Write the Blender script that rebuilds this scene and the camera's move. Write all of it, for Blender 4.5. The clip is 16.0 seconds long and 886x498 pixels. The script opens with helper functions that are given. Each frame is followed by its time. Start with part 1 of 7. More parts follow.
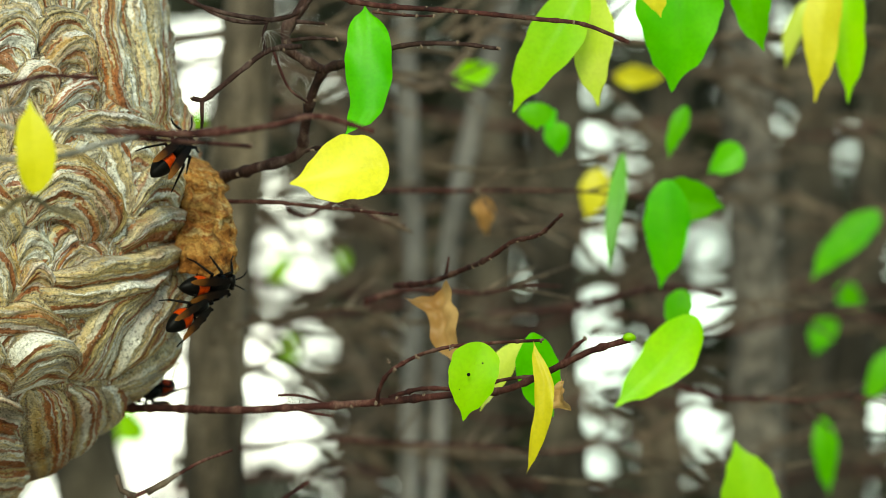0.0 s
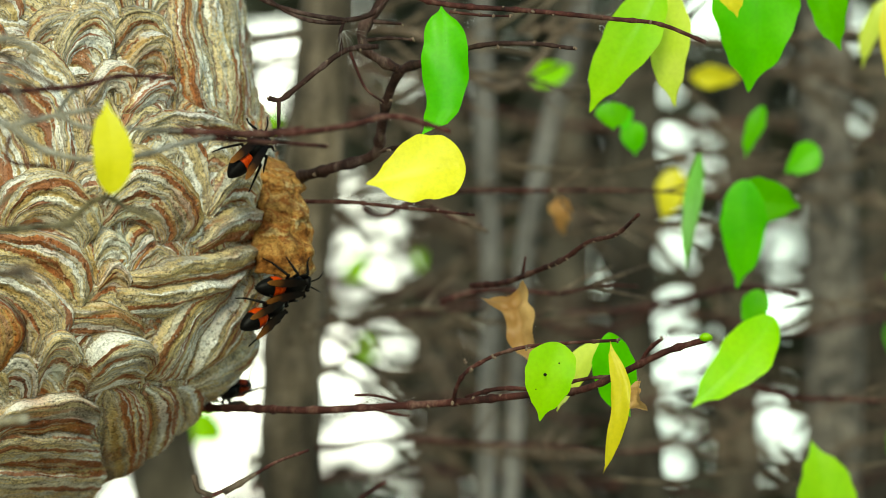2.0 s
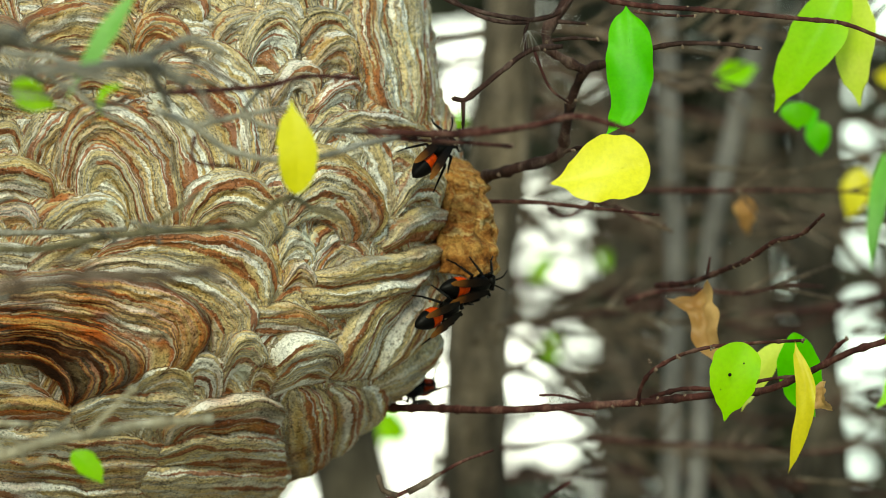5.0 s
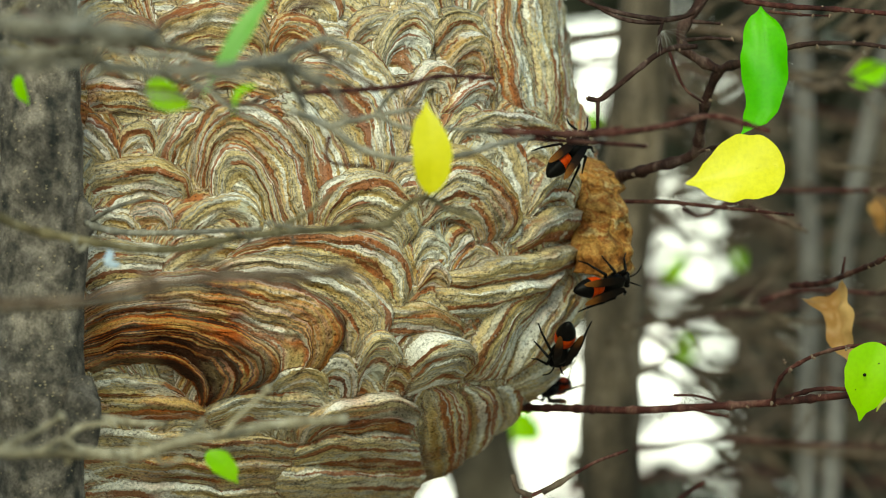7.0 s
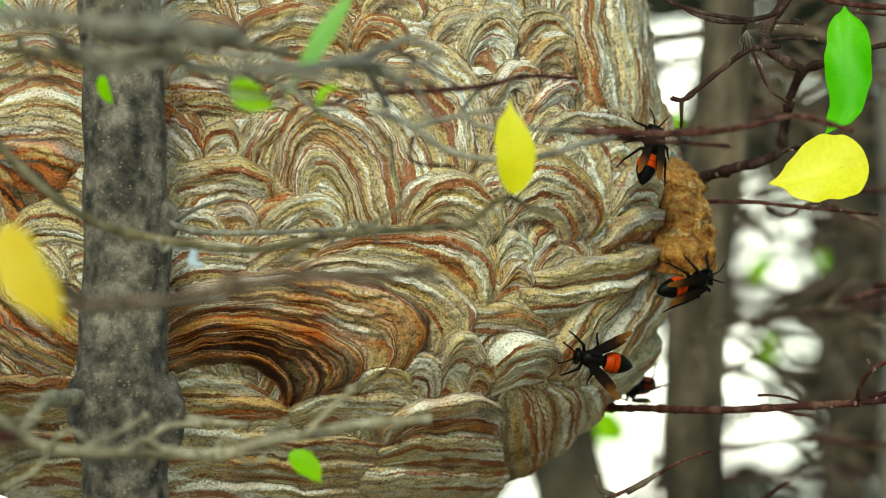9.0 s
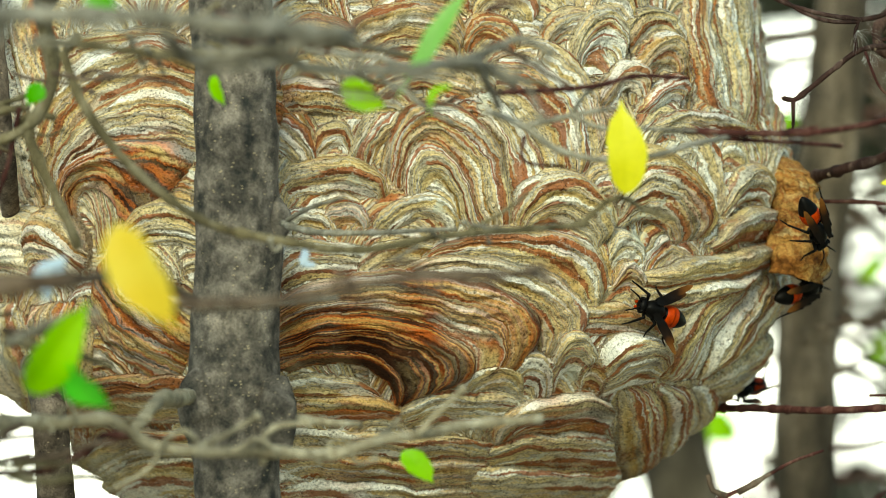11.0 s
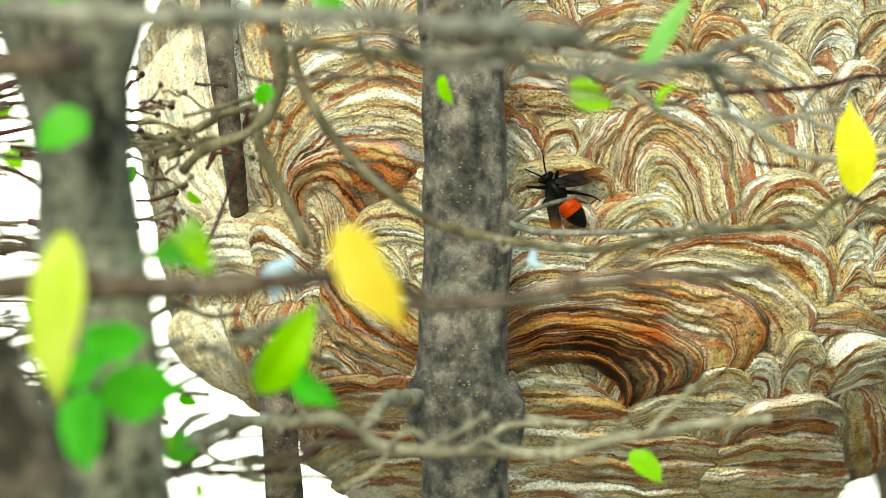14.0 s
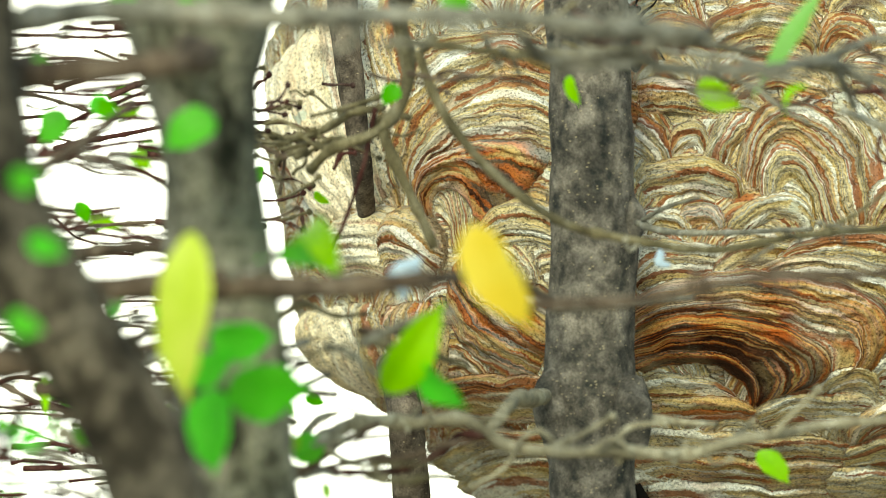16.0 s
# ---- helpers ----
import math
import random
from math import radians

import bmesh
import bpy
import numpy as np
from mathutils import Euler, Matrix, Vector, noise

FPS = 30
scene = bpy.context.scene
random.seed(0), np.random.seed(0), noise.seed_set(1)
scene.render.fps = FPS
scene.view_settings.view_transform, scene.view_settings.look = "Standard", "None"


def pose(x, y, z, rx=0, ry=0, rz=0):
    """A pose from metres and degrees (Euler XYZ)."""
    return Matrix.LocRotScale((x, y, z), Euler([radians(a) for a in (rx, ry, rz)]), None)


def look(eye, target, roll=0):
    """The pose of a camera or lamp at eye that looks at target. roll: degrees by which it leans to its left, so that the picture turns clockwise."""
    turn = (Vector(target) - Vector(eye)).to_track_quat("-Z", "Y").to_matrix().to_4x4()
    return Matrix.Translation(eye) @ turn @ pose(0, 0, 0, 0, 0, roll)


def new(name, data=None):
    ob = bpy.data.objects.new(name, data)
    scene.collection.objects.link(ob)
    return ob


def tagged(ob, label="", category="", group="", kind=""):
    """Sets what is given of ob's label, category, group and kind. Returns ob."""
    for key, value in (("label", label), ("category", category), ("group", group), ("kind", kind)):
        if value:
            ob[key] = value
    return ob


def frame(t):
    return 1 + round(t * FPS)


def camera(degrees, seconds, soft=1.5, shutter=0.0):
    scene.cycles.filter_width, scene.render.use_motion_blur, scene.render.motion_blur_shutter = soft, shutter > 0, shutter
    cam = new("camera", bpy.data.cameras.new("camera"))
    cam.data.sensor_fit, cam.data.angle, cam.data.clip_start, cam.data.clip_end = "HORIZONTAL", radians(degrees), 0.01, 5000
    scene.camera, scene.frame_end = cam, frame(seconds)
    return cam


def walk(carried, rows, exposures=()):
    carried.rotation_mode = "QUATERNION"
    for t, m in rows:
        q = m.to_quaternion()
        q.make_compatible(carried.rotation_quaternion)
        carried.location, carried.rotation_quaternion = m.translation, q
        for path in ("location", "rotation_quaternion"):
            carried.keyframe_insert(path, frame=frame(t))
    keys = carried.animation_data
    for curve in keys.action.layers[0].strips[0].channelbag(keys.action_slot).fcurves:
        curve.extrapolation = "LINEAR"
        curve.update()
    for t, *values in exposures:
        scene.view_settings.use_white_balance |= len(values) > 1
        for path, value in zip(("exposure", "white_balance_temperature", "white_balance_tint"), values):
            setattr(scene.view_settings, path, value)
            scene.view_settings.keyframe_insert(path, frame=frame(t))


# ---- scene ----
cam = camera(8.0, 16.0, soft=0.75)
cam.data.dof.use_dof = True
cam.data.dof.focus_distance = 2.09
cam.data.dof.aperture_fstop = 12.5
EYE = (0.0, 0.0, 1.5)
PAN = ((0, -4.277), (0.5, -4.058), (1, -3.899), (1.5, -3.766), (2, -3.585), (2.5, -3.243), (3, -2.933), (3.5, -2.673), (3.7, -2.571), (5.8, -1.472), (6, -1.349), (6.5, -1.007), (7, -0.700), (7.5, -0.560), (8, -0.393), (8.5, -0.197), (9, 0.056), (9.2, 0.158), (11.3, 1.242), (11.5, 1.364), (12, 1.651), (12.5, 2.047), (13, 2.433), (13.5, 2.831), (14, 3.128), (14.5, 3.393), (15, 3.725), (15.5, 4.012), (16, 4.277))
walk(cam, [(t, pose(*EYE, 90, 0, turn)) for t, turn in PAN], exposures=[(0, 0.0, 7500, -14), (3.5, -0.03, 7500, -14), (6, -0.13, 7500, -14), (9, -0.13, 7500, -14), (12.0, 0.33, 7500, -14), (12.8, 0.44, 7500, -14), (14.5, 0.40, 7500, -14), (16, 0.22, 7500, -14)])

# ---- light ----
world = bpy.data.worlds.new("sky")
scene.world = world
world.use_nodes = True
wt = world.node_tree
sky = wt.nodes.new("ShaderNodeTexSky")
sky.sky_type = "NISHITA"
sky.sun_disc = False
sky.sun_elevation = radians(36)
sky.sun_rotation = radians(188)
wt.links.new(sky.outputs["Color"], wt.nodes["Background"].inputs["Color"])
wt.nodes["Background"].inputs["Strength"].default_value = 0.17
sun = new("sun", bpy.data.lights.new("sun", "SUN"))
sun.data.energy = 2.5
sun.data.angle = radians(18)
sun.data.color = (1.0, 0.95, 0.86)
sun.matrix_basis = look((-0.7, -2.7, 4.7), (0, 2.2, 1.4))


# ---- material helpers ----
def material(name, rough=0.6, specular=0.3):
    m = bpy.data.materials.new(name)
    m.use_nodes = True
    b = m.node_tree.nodes["Principled BSDF"]
    b.inputs["Roughness"].default_value = rough
    b.inputs["Specular IOR Level"].default_value = specular
    return m, m.node_tree.nodes, m.node_tree.links, b


def noise_node(n, l, vector, scale, detail=3.0, rough=0.55):
    t = n.new("ShaderNodeTexNoise")
    t.inputs["Scale"].default_value = scale
    t.inputs["Detail"].default_value = detail
    t.inputs["Roughness"].default_value = rough
    l.new(vector, t.inputs["Vector"])
    return t.outputs["Fac"]


def ramp_node(n, l, fac, stops):
    r = n.new("ShaderNodeValToRGB")
    e = r.color_ramp.elements
    while len(e) < len(stops):
        e.new(0.5)
    for el, (p, c) in zip(e, stops):
        el.position, el.color = p, (*c, 1)
    l.new(fac, r.inputs["Fac"])
    return r.outputs["Color"]


def mix_node(n, l, kind, fac, a, b):
    x = n.new("ShaderNodeMix")
    x.data_type, x.blend_type = "RGBA", kind
    for sock, v in ((x.inputs[0], fac), (x.inputs[6], a), (x.inputs[7], b)):
        if isinstance(v, (int, float)):
            sock.default_value = v
        elif isinstance(v, tuple):
            sock.default_value = (*v, 1)
        else:
            l.new(v, sock)
    return x.outputs[2]


def math_node(n, l, op, a, b):
    x = n.new("ShaderNodeMath")
    x.operation = op
    for sock, v in ((x.inputs[0], a), (x.inputs[1], b)):
        if isinstance(v, (int, float)):
            sock.default_value = v
        else:
            l.new(v, sock)
    return x.outputs[0]


def bump_node(n, l, b, height, strength, distance):
    x = n.new("ShaderNodeBump")
    x.inputs["Strength"].default_value = strength
    x.inputs["Distance"].default_value = distance
    l.new(height, x.inputs["Height"])
    l.new(x.outputs["Normal"], b.inputs["Normal"])


def attribute(n, name):
    a = n.new("ShaderNodeAttribute")
    a.attribute_name = name
    return a.outputs["Fac"]


def paper_material():
    """Chewed-wood nest paper in thin bands laid side by side, grey, tan, ochre and rust."""
    m, n, l, b = material("nest_paper", 0.85, 0.15)
    ring, along, rust = attribute(n, "ring"), attribute(n, "along"), attribute(n, "rust")
    info = n.new("ShaderNodeObjectInfo").outputs["Random"]
    obj = n.new("ShaderNodeTexCoord").outputs["Object"]
    wob = math_node(n, l, "MULTIPLY", noise_node(n, l, obj, 200, 3), 0.0021)
    rag = math_node(n, l, "MULTIPLY", noise_node(n, l, obj, 900, 2), 0.0013)
    rr = math_node(n, l, "ADD", math_node(n, l, "ADD", ring, wob), rag)
    def banded(across, lengthwise, shift, detail):
        v = n.new("ShaderNodeCombineXYZ")
        l.new(math_node(n, l, "MULTIPLY", rr, across), v.inputs[0])
        l.new(math_node(n, l, "MULTIPLY", along, lengthwise), v.inputs[1])
        l.new(math_node(n, l, "ADD", math_node(n, l, "MULTIPLY", info, 83), shift), v.inputs[2])
        return noise_node(n, l, v.outputs[0], 1.0, detail, 0.6)

    band = banded(345, 15, 0, 1.5)
    pale = ramp_node(n, l, band, [
        (0.30, (0.30, 0.20, 0.07)), (0.37, (0.48, 0.36, 0.155)), (0.425, (0.59, 0.485, 0.26)), (0.44, (0.24, 0.20, 0.135)), (0.46, (0.58, 0.50, 0.33)), (0.485, (0.52, 0.40, 0.18)), (0.50, (0.33, 0.30, 0.235)),
        (0.535, (0.50, 0.475, 0.39)), (0.55, (0.54, 0.43, 0.215)), (0.585, (0.62, 0.52, 0.30)), (0.60, (0.27, 0.22, 0.14)), (0.64, (0.50, 0.46, 0.36)), (0.75, (0.62, 0.57, 0.44))])
    white = ramp_node(n, l, banded(310, 18, 17, 1.0), [(0.565, (0, 0, 0)), (0.585, (1, 1, 1))])
    pale = mix_node(n, l, "MIX", math_node(n, l, "MULTIPLY", white, 0.92), pale, (0.76, 0.75, 0.68))
    red = ramp_node(n, l, banded(320, 17, 41, 1.0), [(0.565, (0, 0, 0)), (0.585, (1, 1, 1)), (0.68, (1, 1, 1)), (0.71, (0.2, 0.2, 0.2))])
    pale = mix_node(n, l, "MIX", math_node(n, l, "MULTIPLY", red, 0.9), pale, (0.27, 0.088, 0.03))
    dark = ramp_node(n, l, banded(120, 7, 63, 1.4), [
        (0.33, (0.05, 0.018, 0.008)), (0.38, (0.38, 0.085, 0.014)), (0.42, (0.46, 0.27, 0.08)), (0.445, (0.44, 0.105, 0.016)), (0.465, (0.045, 0.015, 0.006)), (0.485, (0.045, 0.015, 0.006)), (0.495, (0.46, 0.11, 0.016)),
        (0.515, (0.50, 0.36, 0.15)), (0.53, (0.44, 0.27, 0.085)), (0.545, (0.38, 0.075, 0.012)), (0.56, (0.055, 0.018, 0.007)), (0.575, (0.055, 0.018, 0.007)), (0.585, (0.42, 0.13, 0.024)), (0.605, (0.62, 0.58, 0.46)), (0.63, (0.36, 0.08, 0.015)),
        (0.67, (0.55, 0.40, 0.17)), (0.8, (0.5, 0.4, 0.24))])
    # rust below zero pales the paper: its own paleness plus painted-in edge light
    pale_lit = math_node(n, l, "MULTIPLY", math_node(n, l, "MINIMUM", rust, 0.0), -0.9)
    pale = mix_node(n, l, "MIX", pale_lit, pale, (0.86, 0.75, 0.57))
    col = mix_node(n, l, "MIX", math_node(n, l, "MAXIMUM", rust, 0.0), pale, dark)
    stain = noise_node(n, l, obj, 38, 3)
    col = mix_node(n, l, "MULTIPLY", 0.55, col, ramp_node(n, l, stain, [(0.3, (0.42, 0.41, 0.35)), (0.46, (0.92, 0.97, 0.95)), (0.72, (0.98, 0.93, 0.70))]))
    fibre = banded(1900, 200, 90, 2)
    grain = math_node(n, l, "ADD", math_node(n, l, "MULTIPLY", noise_node(n, l, obj, 1050, 2, 0.75), 0.65), math_node(n, l, "MULTIPLY", fibre, 0.4))
    col = mix_node(n, l, "MULTIPLY", 1.0, col, ramp_node(n, l, grain, [(0.37, (0.27, 0.26, 0.25)), (0.455, (0.85, 0.84, 0.88)), (0.58, (1.38, 1.37, 1.46))]))
    flecks = ramp_node(n, l, noise_node(n, l, obj, 800, 1), [(0.66, (0, 0, 0)), (0.70, (1, 1, 1))])
    col = mix_node(n, l, "MIX", math_node(n, l, "MULTIPLY", flecks, math_node(n, l, "SUBTRACT", 0.4, math_node(n, l, "MULTIPLY", rust, 0.35))), col, (0.70, 0.67, 0.58))
    crust = ramp_node(n, l, math_node(n, l, "ADD", math_node(n, l, "MULTIPLY", noise_node(n, l, obj, 62, 2), 0.75), math_node(n, l, "MULTIPLY", noise_node(n, l, obj, 620, 2, 0.7), 0.25)), [(0.63, (0, 0, 0)), (0.66, (1, 1, 1))])
    col = mix_node(n, l, "MIX", math_node(n, l, "MULTIPLY", crust, math_node(n, l, "SUBTRACT", 0.7, math_node(n, l, "MULTIPLY", rust, 0.65))), col, (0.60, 0.62, 0.52))
    l.new(col, b.inputs["Base Color"])
    h = math_node(n, l, "ADD", math_node(n, l, "MULTIPLY", band, 1.7), math_node(n, l, "MULTIPLY", grain, 0.35))
    bump_node(n, l, b, h, 0.9, 0.0022)
    return m


def bark_material(name, stops, scale=1.0, lichen=0.0, stretch=0.35):
    m, n, l, b = material(name, 0.85, 0.2)
    obj = n.new("ShaderNodeTexCoord").outputs["Object"]
    mp = n.new("ShaderNodeMapping")
    mp.inputs["Scale"].default_value = (1, 1, stretch)
    l.new(obj, mp.inputs["Vector"])
    big = noise_node(n, l, mp.outputs[0], 90 * scale, 4, 0.65)
    col = ramp_node(n, l, big, stops)
    fine = noise_node(n, l, obj, 900 * scale, 3, 0.65)
    col = mix_node(n, l, "MULTIPLY", 0.8, col, ramp_node(n, l, fine, [(0.3, (0.45, 0.45, 0.45)), (0.6, (1.15, 1.15, 1.15))]))
    patch = noise_node(n, l, obj, 28 * scale, 3, 0.6)
    col = mix_node(n, l, "MULTIPLY", 0.6, col, ramp_node(n, l, patch, [(0.36, (0.38, 0.39, 0.40)), (0.46, (0.9, 0.9, 0.88)), (0.64, (1.45, 1.42, 1.35))]))
    if lichen:
        vo = n.new("ShaderNodeTexVoronoi")
        vo.inputs["Scale"].default_value = 390
        flatten = n.new("ShaderNodeMapping")
        flatten.inputs["Scale"].default_value = (1, 1, 1.9)
        l.new(obj, flatten.inputs["Vector"])
        l.new(flatten.outputs[0], vo.inputs["Vector"])
        spots = ramp_node(n, l, vo.outputs["Distance"], [(0.13, (1, 1, 1)), (0.2, (0, 0, 0))])
        keep = ramp_node(n, l, noise_node(n, l, obj, 120, 1), [(0.42, (0, 0, 0)), (0.56, (1, 1, 1))])
        f = math_node(n, l, "MULTIPLY", math_node(n, l, "MULTIPLY", spots, keep), lichen)
        col = mix_node(n, l, "MIX", f, col, (0.52, 0.43, 0.28))
    l.new(col, b.inputs["Base Color"])
    bump_node(n, l, b, math_node(n, l, "ADD", big, math_node(n, l, "MULTIPLY", fine, 0.4)), 0.7, 0.0015 / scale)
    return m


def leaf_material(name, low, high, through_part=0.55):
    m, n, l, b = material(name, 0.42, 0.35)
    obj = n.new("ShaderNodeTexCoord").outputs["Object"]
    info = n.new("ShaderNodeObjectInfo").outputs["Random"]
    f = noise_node(n, l, obj, 60, 3)
    col = ramp_node(n, l, f, [(0.3, low), (0.7, high)])
    fine = noise_node(n, l, obj, 700, 2)
    col = mix_node(n, l, "MULTIPLY", 0.2, col, ramp_node(n, l, fine, [(0.3, (0.7, 0.75, 0.7)), (0.6, (1.1, 1.1, 1.1))]))
    hue = n.new("ShaderNodeHueSaturation")
    l.new(math_node(n, l, "ADD", 0.496, math_node(n, l, "MULTIPLY", info, 0.012)), hue.inputs["Hue"])
    l.new(math_node(n, l, "ADD", 0.85, math_node(n, l, "MULTIPLY", info, 0.25)), hue.inputs["Value"])
    l.new(col, hue.inputs["Color"])
    col = hue.outputs["Color"]
    l.new(col, b.inputs["Base Color"])
    bump_node(n, l, b, fine, 0.25, 0.0004)
    t = n.new("ShaderNodeBsdfTranslucent")
    l.new(col, t.inputs["Color"])
    x = n.new("ShaderNodeMixShader")
    x.inputs[0].default_value = through_part
    l.new(b.outputs[0], x.inputs[1])
    l.new(t.outputs[0], x.inputs[2])
    l.new(x.outputs[0], n["Material Output"].inputs["Surface"])
    return m


def plain_material(name, low, high, rough, scale=400, specular=0.4):
    m, n, l, b = material(name, rough, specular)
    obj = n.new("ShaderNodeTexCoord").outputs["Object"]
    f = noise_node(n, l, obj, scale, 3)
    l.new(ramp_node(n, l, f, [(0.3, low), (0.7, high)]), b.inputs["Base Color"])
    bump_node(n, l, b, f, 0.3, 0.0003)
    return m


PAPER = paper_material()


def hood_material():
    """Coarse ochre-brown paper, blotched and streaked with rust."""
    m, n, l, b = material("hood_paper", 0.85, 0.12)
    ring, along = attribute(n, "ring"), attribute(n, "along")
    obj = n.new("ShaderNodeTexCoord").outputs["Object"]
    v = n.new("ShaderNodeCombineXYZ")
    l.new(math_node(n, l, "MULTIPLY", math_node(n, l, "ADD", along, math_node(n, l, "MULTIPLY", noise_node(n, l, obj, 180, 3), 0.012)), 210), v.inputs[0])
    l.new(math_node(n, l, "MULTIPLY", ring, 60), v.inputs[1])
    streak = noise_node(n, l, v.outputs[0], 1.0, 3, 0.6)
    col = ramp_node(n, l, streak, [(0.30, (0.13, 0.05, 0.014)), (0.40, (0.34, 0.15, 0.04)), (0.47, (0.44, 0.27, 0.095)), (0.52, (0.26, 0.09, 0.025)), (0.58, (0.48, 0.33, 0.14)), (0.70, (0.62, 0.52, 0.32))])
    blot = noise_node(n, l, obj, 130, 3, 0.6)
    col = mix_node(n, l, "MULTIPLY", 0.8, col, ramp_node(n, l, blot, [(0.38, (0.26, 0.19, 0.13)), (0.48, (0.80, 0.74, 0.64)), (0.64, (1.25, 1.2, 1.08))]))
    grain = noise_node(n, l, obj, 1000, 2, 0.7)
    col = mix_node(n, l, "MULTIPLY", 0.7, col, ramp_node(n, l, grain, [(0.35, (0.5, 0.48, 0.45)), (0.6, (1.2, 1.2, 1.2))]))
    l.new(col, b.inputs["Base Color"])
    bump_node(n, l, b, math_node(n, l, "ADD", streak, math_node(n, l, "MULTIPLY", grain, 0.35)), 0.9, 0.002)
    return m


HOOD = hood_material()
BARK = bark_material("grey_bark", [(0.34, (0.028, 0.03, 0.029)), (0.48, (0.105, 0.093, 0.081)), (0.66, (0.25, 0.222, 0.195))], 1.6, 0.6, 0.9)
BARK_BLOTCHED = bark_material("blotched_bark", [(0.36, (0.012, 0.010, 0.007)), (0.46, (0.045, 0.037, 0.027)), (0.54, (0.17, 0.145, 0.112)), (0.60, (0.04, 0.033, 0.024)), (0.70, (0.26, 0.23, 0.19))], 0.55, 0.0, 0.7)
BARK_SPECKLED = bark_material("speckled_bark", [(0.32, (0.024, 0.018, 0.014)), (0.48, (0.105, 0.083, 0.066)), (0.68, (0.25, 0.205, 0.165))], 1.5, 0.6, 0.8)
BARK_BROWN = bark_material("brown_bark", [(0.3, (0.045, 0.037, 0.026)), (0.5, (0.125, 0.10, 0.072)), (0.72, (0.26, 0.21, 0.16))], 0.8)
BARK_MOTTLED = bark_material("mottled_bark", [(0.36, (0.03, 0.03, 0.02)), (0.44, (0.12, 0.115, 0.085)), (0.51, (0.30, 0.285, 0.225)), (0.56, (0.13, 0.125, 0.095)), (0.66, (0.36, 0.34, 0.28))], 0.7, 0.0, 0.8)
BARK_DARK = bark_material("dark_bark", [(0.3, (0.018, 0.016, 0.011)), (0.5, (0.058, 0.05, 0.037)), (0.72, (0.15, 0.13, 0.103))], 0.7)
BARK_PALE = bark_material("pale_bark", [(0.3, (0.085, 0.078, 0.07)), (0.5, (0.17, 0.16, 0.155)), (0.72, (0.29, 0.29, 0.295))], 0.7)
TWIG_DARK = bark_material("dark_twig", [(0.3, (0.016, 0.009, 0.008)), (0.5, (0.044, 0.021, 0.018)), (0.72, (0.14, 0.095, 0.085))], 2.0)
NODE = plain_material("twig_node", (0.06, 0.035, 0.028), (0.27, 0.20, 0.15), 0.8, 900, 0.2)
TWIG = bark_material("red_twig", [(0.3, (0.02, 0.008, 0.008)), (0.5, (0.066, 0.021, 0.018)), (0.72, (0.16, 0.09, 0.075))], 2.0)
TWIG_GREY = bark_material("grey_twig", [(0.3, (0.115, 0.105, 0.085)), (0.5, (0.26, 0.245, 0.205)), (0.72, (0.46, 0.45, 0.415))], 1.6)
TWIG_OLIVE = bark_material("olive_twig", [(0.3, (0.075, 0.062, 0.034)), (0.5, (0.17, 0.145, 0.085)), (0.72, (0.32, 0.285, 0.2))], 1.6)
TWIG_RED = bark_material("russet_twig", [(0.3, (0.04, 0.03, 0.022)), (0.5, (0.105, 0.08, 0.058)), (0.72, (0.21, 0.17, 0.13))], 1.6)
TWIG_STRAW = bark_material("straw_twig", [(0.3, (0.17, 0.145, 0.10)), (0.5, (0.36, 0.32, 0.23)), (0.72, (0.58, 0.54, 0.43))], 1.6)
TWIG_BROWN = bark_material("brown_twig", [(0.3, (0.055, 0.038, 0.03)), (0.5, (0.13, 0.095, 0.07)), (0.72, (0.25, 0.20, 0.16))], 1.6)
GREEN = leaf_material("green_leaf", (0.12, 0.60, 0.004), (0.20, 0.74, 0.01))
LIME = leaf_material("lime_leaf", (0.30, 0.74, 0.006), (0.45, 0.84, 0.015), 0.4)
YELLOW = leaf_material("yellow_leaf", (0.74, 0.66, 0.02), (0.88, 0.82, 0.06), 0.25)
LEMON = leaf_material("lemon_leaf", (0.88, 0.84, 0.02), (0.98, 0.95, 0.05), 0.25)
PALE_YELLOW = leaf_material("pale_yellow_leaf", (0.62, 0.78, 0.06), (0.78, 0.88, 0.14), 0.3)
BROWN_LEAF = leaf_material("dry_leaf", (0.42, 0.20, 0.05), (0.76, 0.50, 0.21), 0.4)
PALE_GREEN = leaf_material("pale_green_leaf", (0.30, 0.78, 0.12), (0.42, 0.86, 0.24))
MID_GREEN = leaf_material("mid_green_leaf", (0.11, 0.66, 0.025), (0.19, 0.80, 0.055))
GOLD = leaf_material("golden_leaf", (0.92, 0.68, 0.05), (0.98, 0.80, 0.10), 0.3)
# near-black base colour: the depth of the hedge's shade is mixed into it
DARK_LEAF = leaf_material("shade_toned_leaf", (0.014, 0.017, 0.008), (0.036, 0.039, 0.02), 0.12)
BLACK = plain_material("black_chitin", (0.002, 0.002, 0.002), (0.005, 0.0045, 0.004), 0.42, 900, 0.08)
ORANGE = plain_material("orange_chitin", (0.32, 0.024, 0.001), (0.52, 0.05, 0.002), 0.45, 700, 0.12)


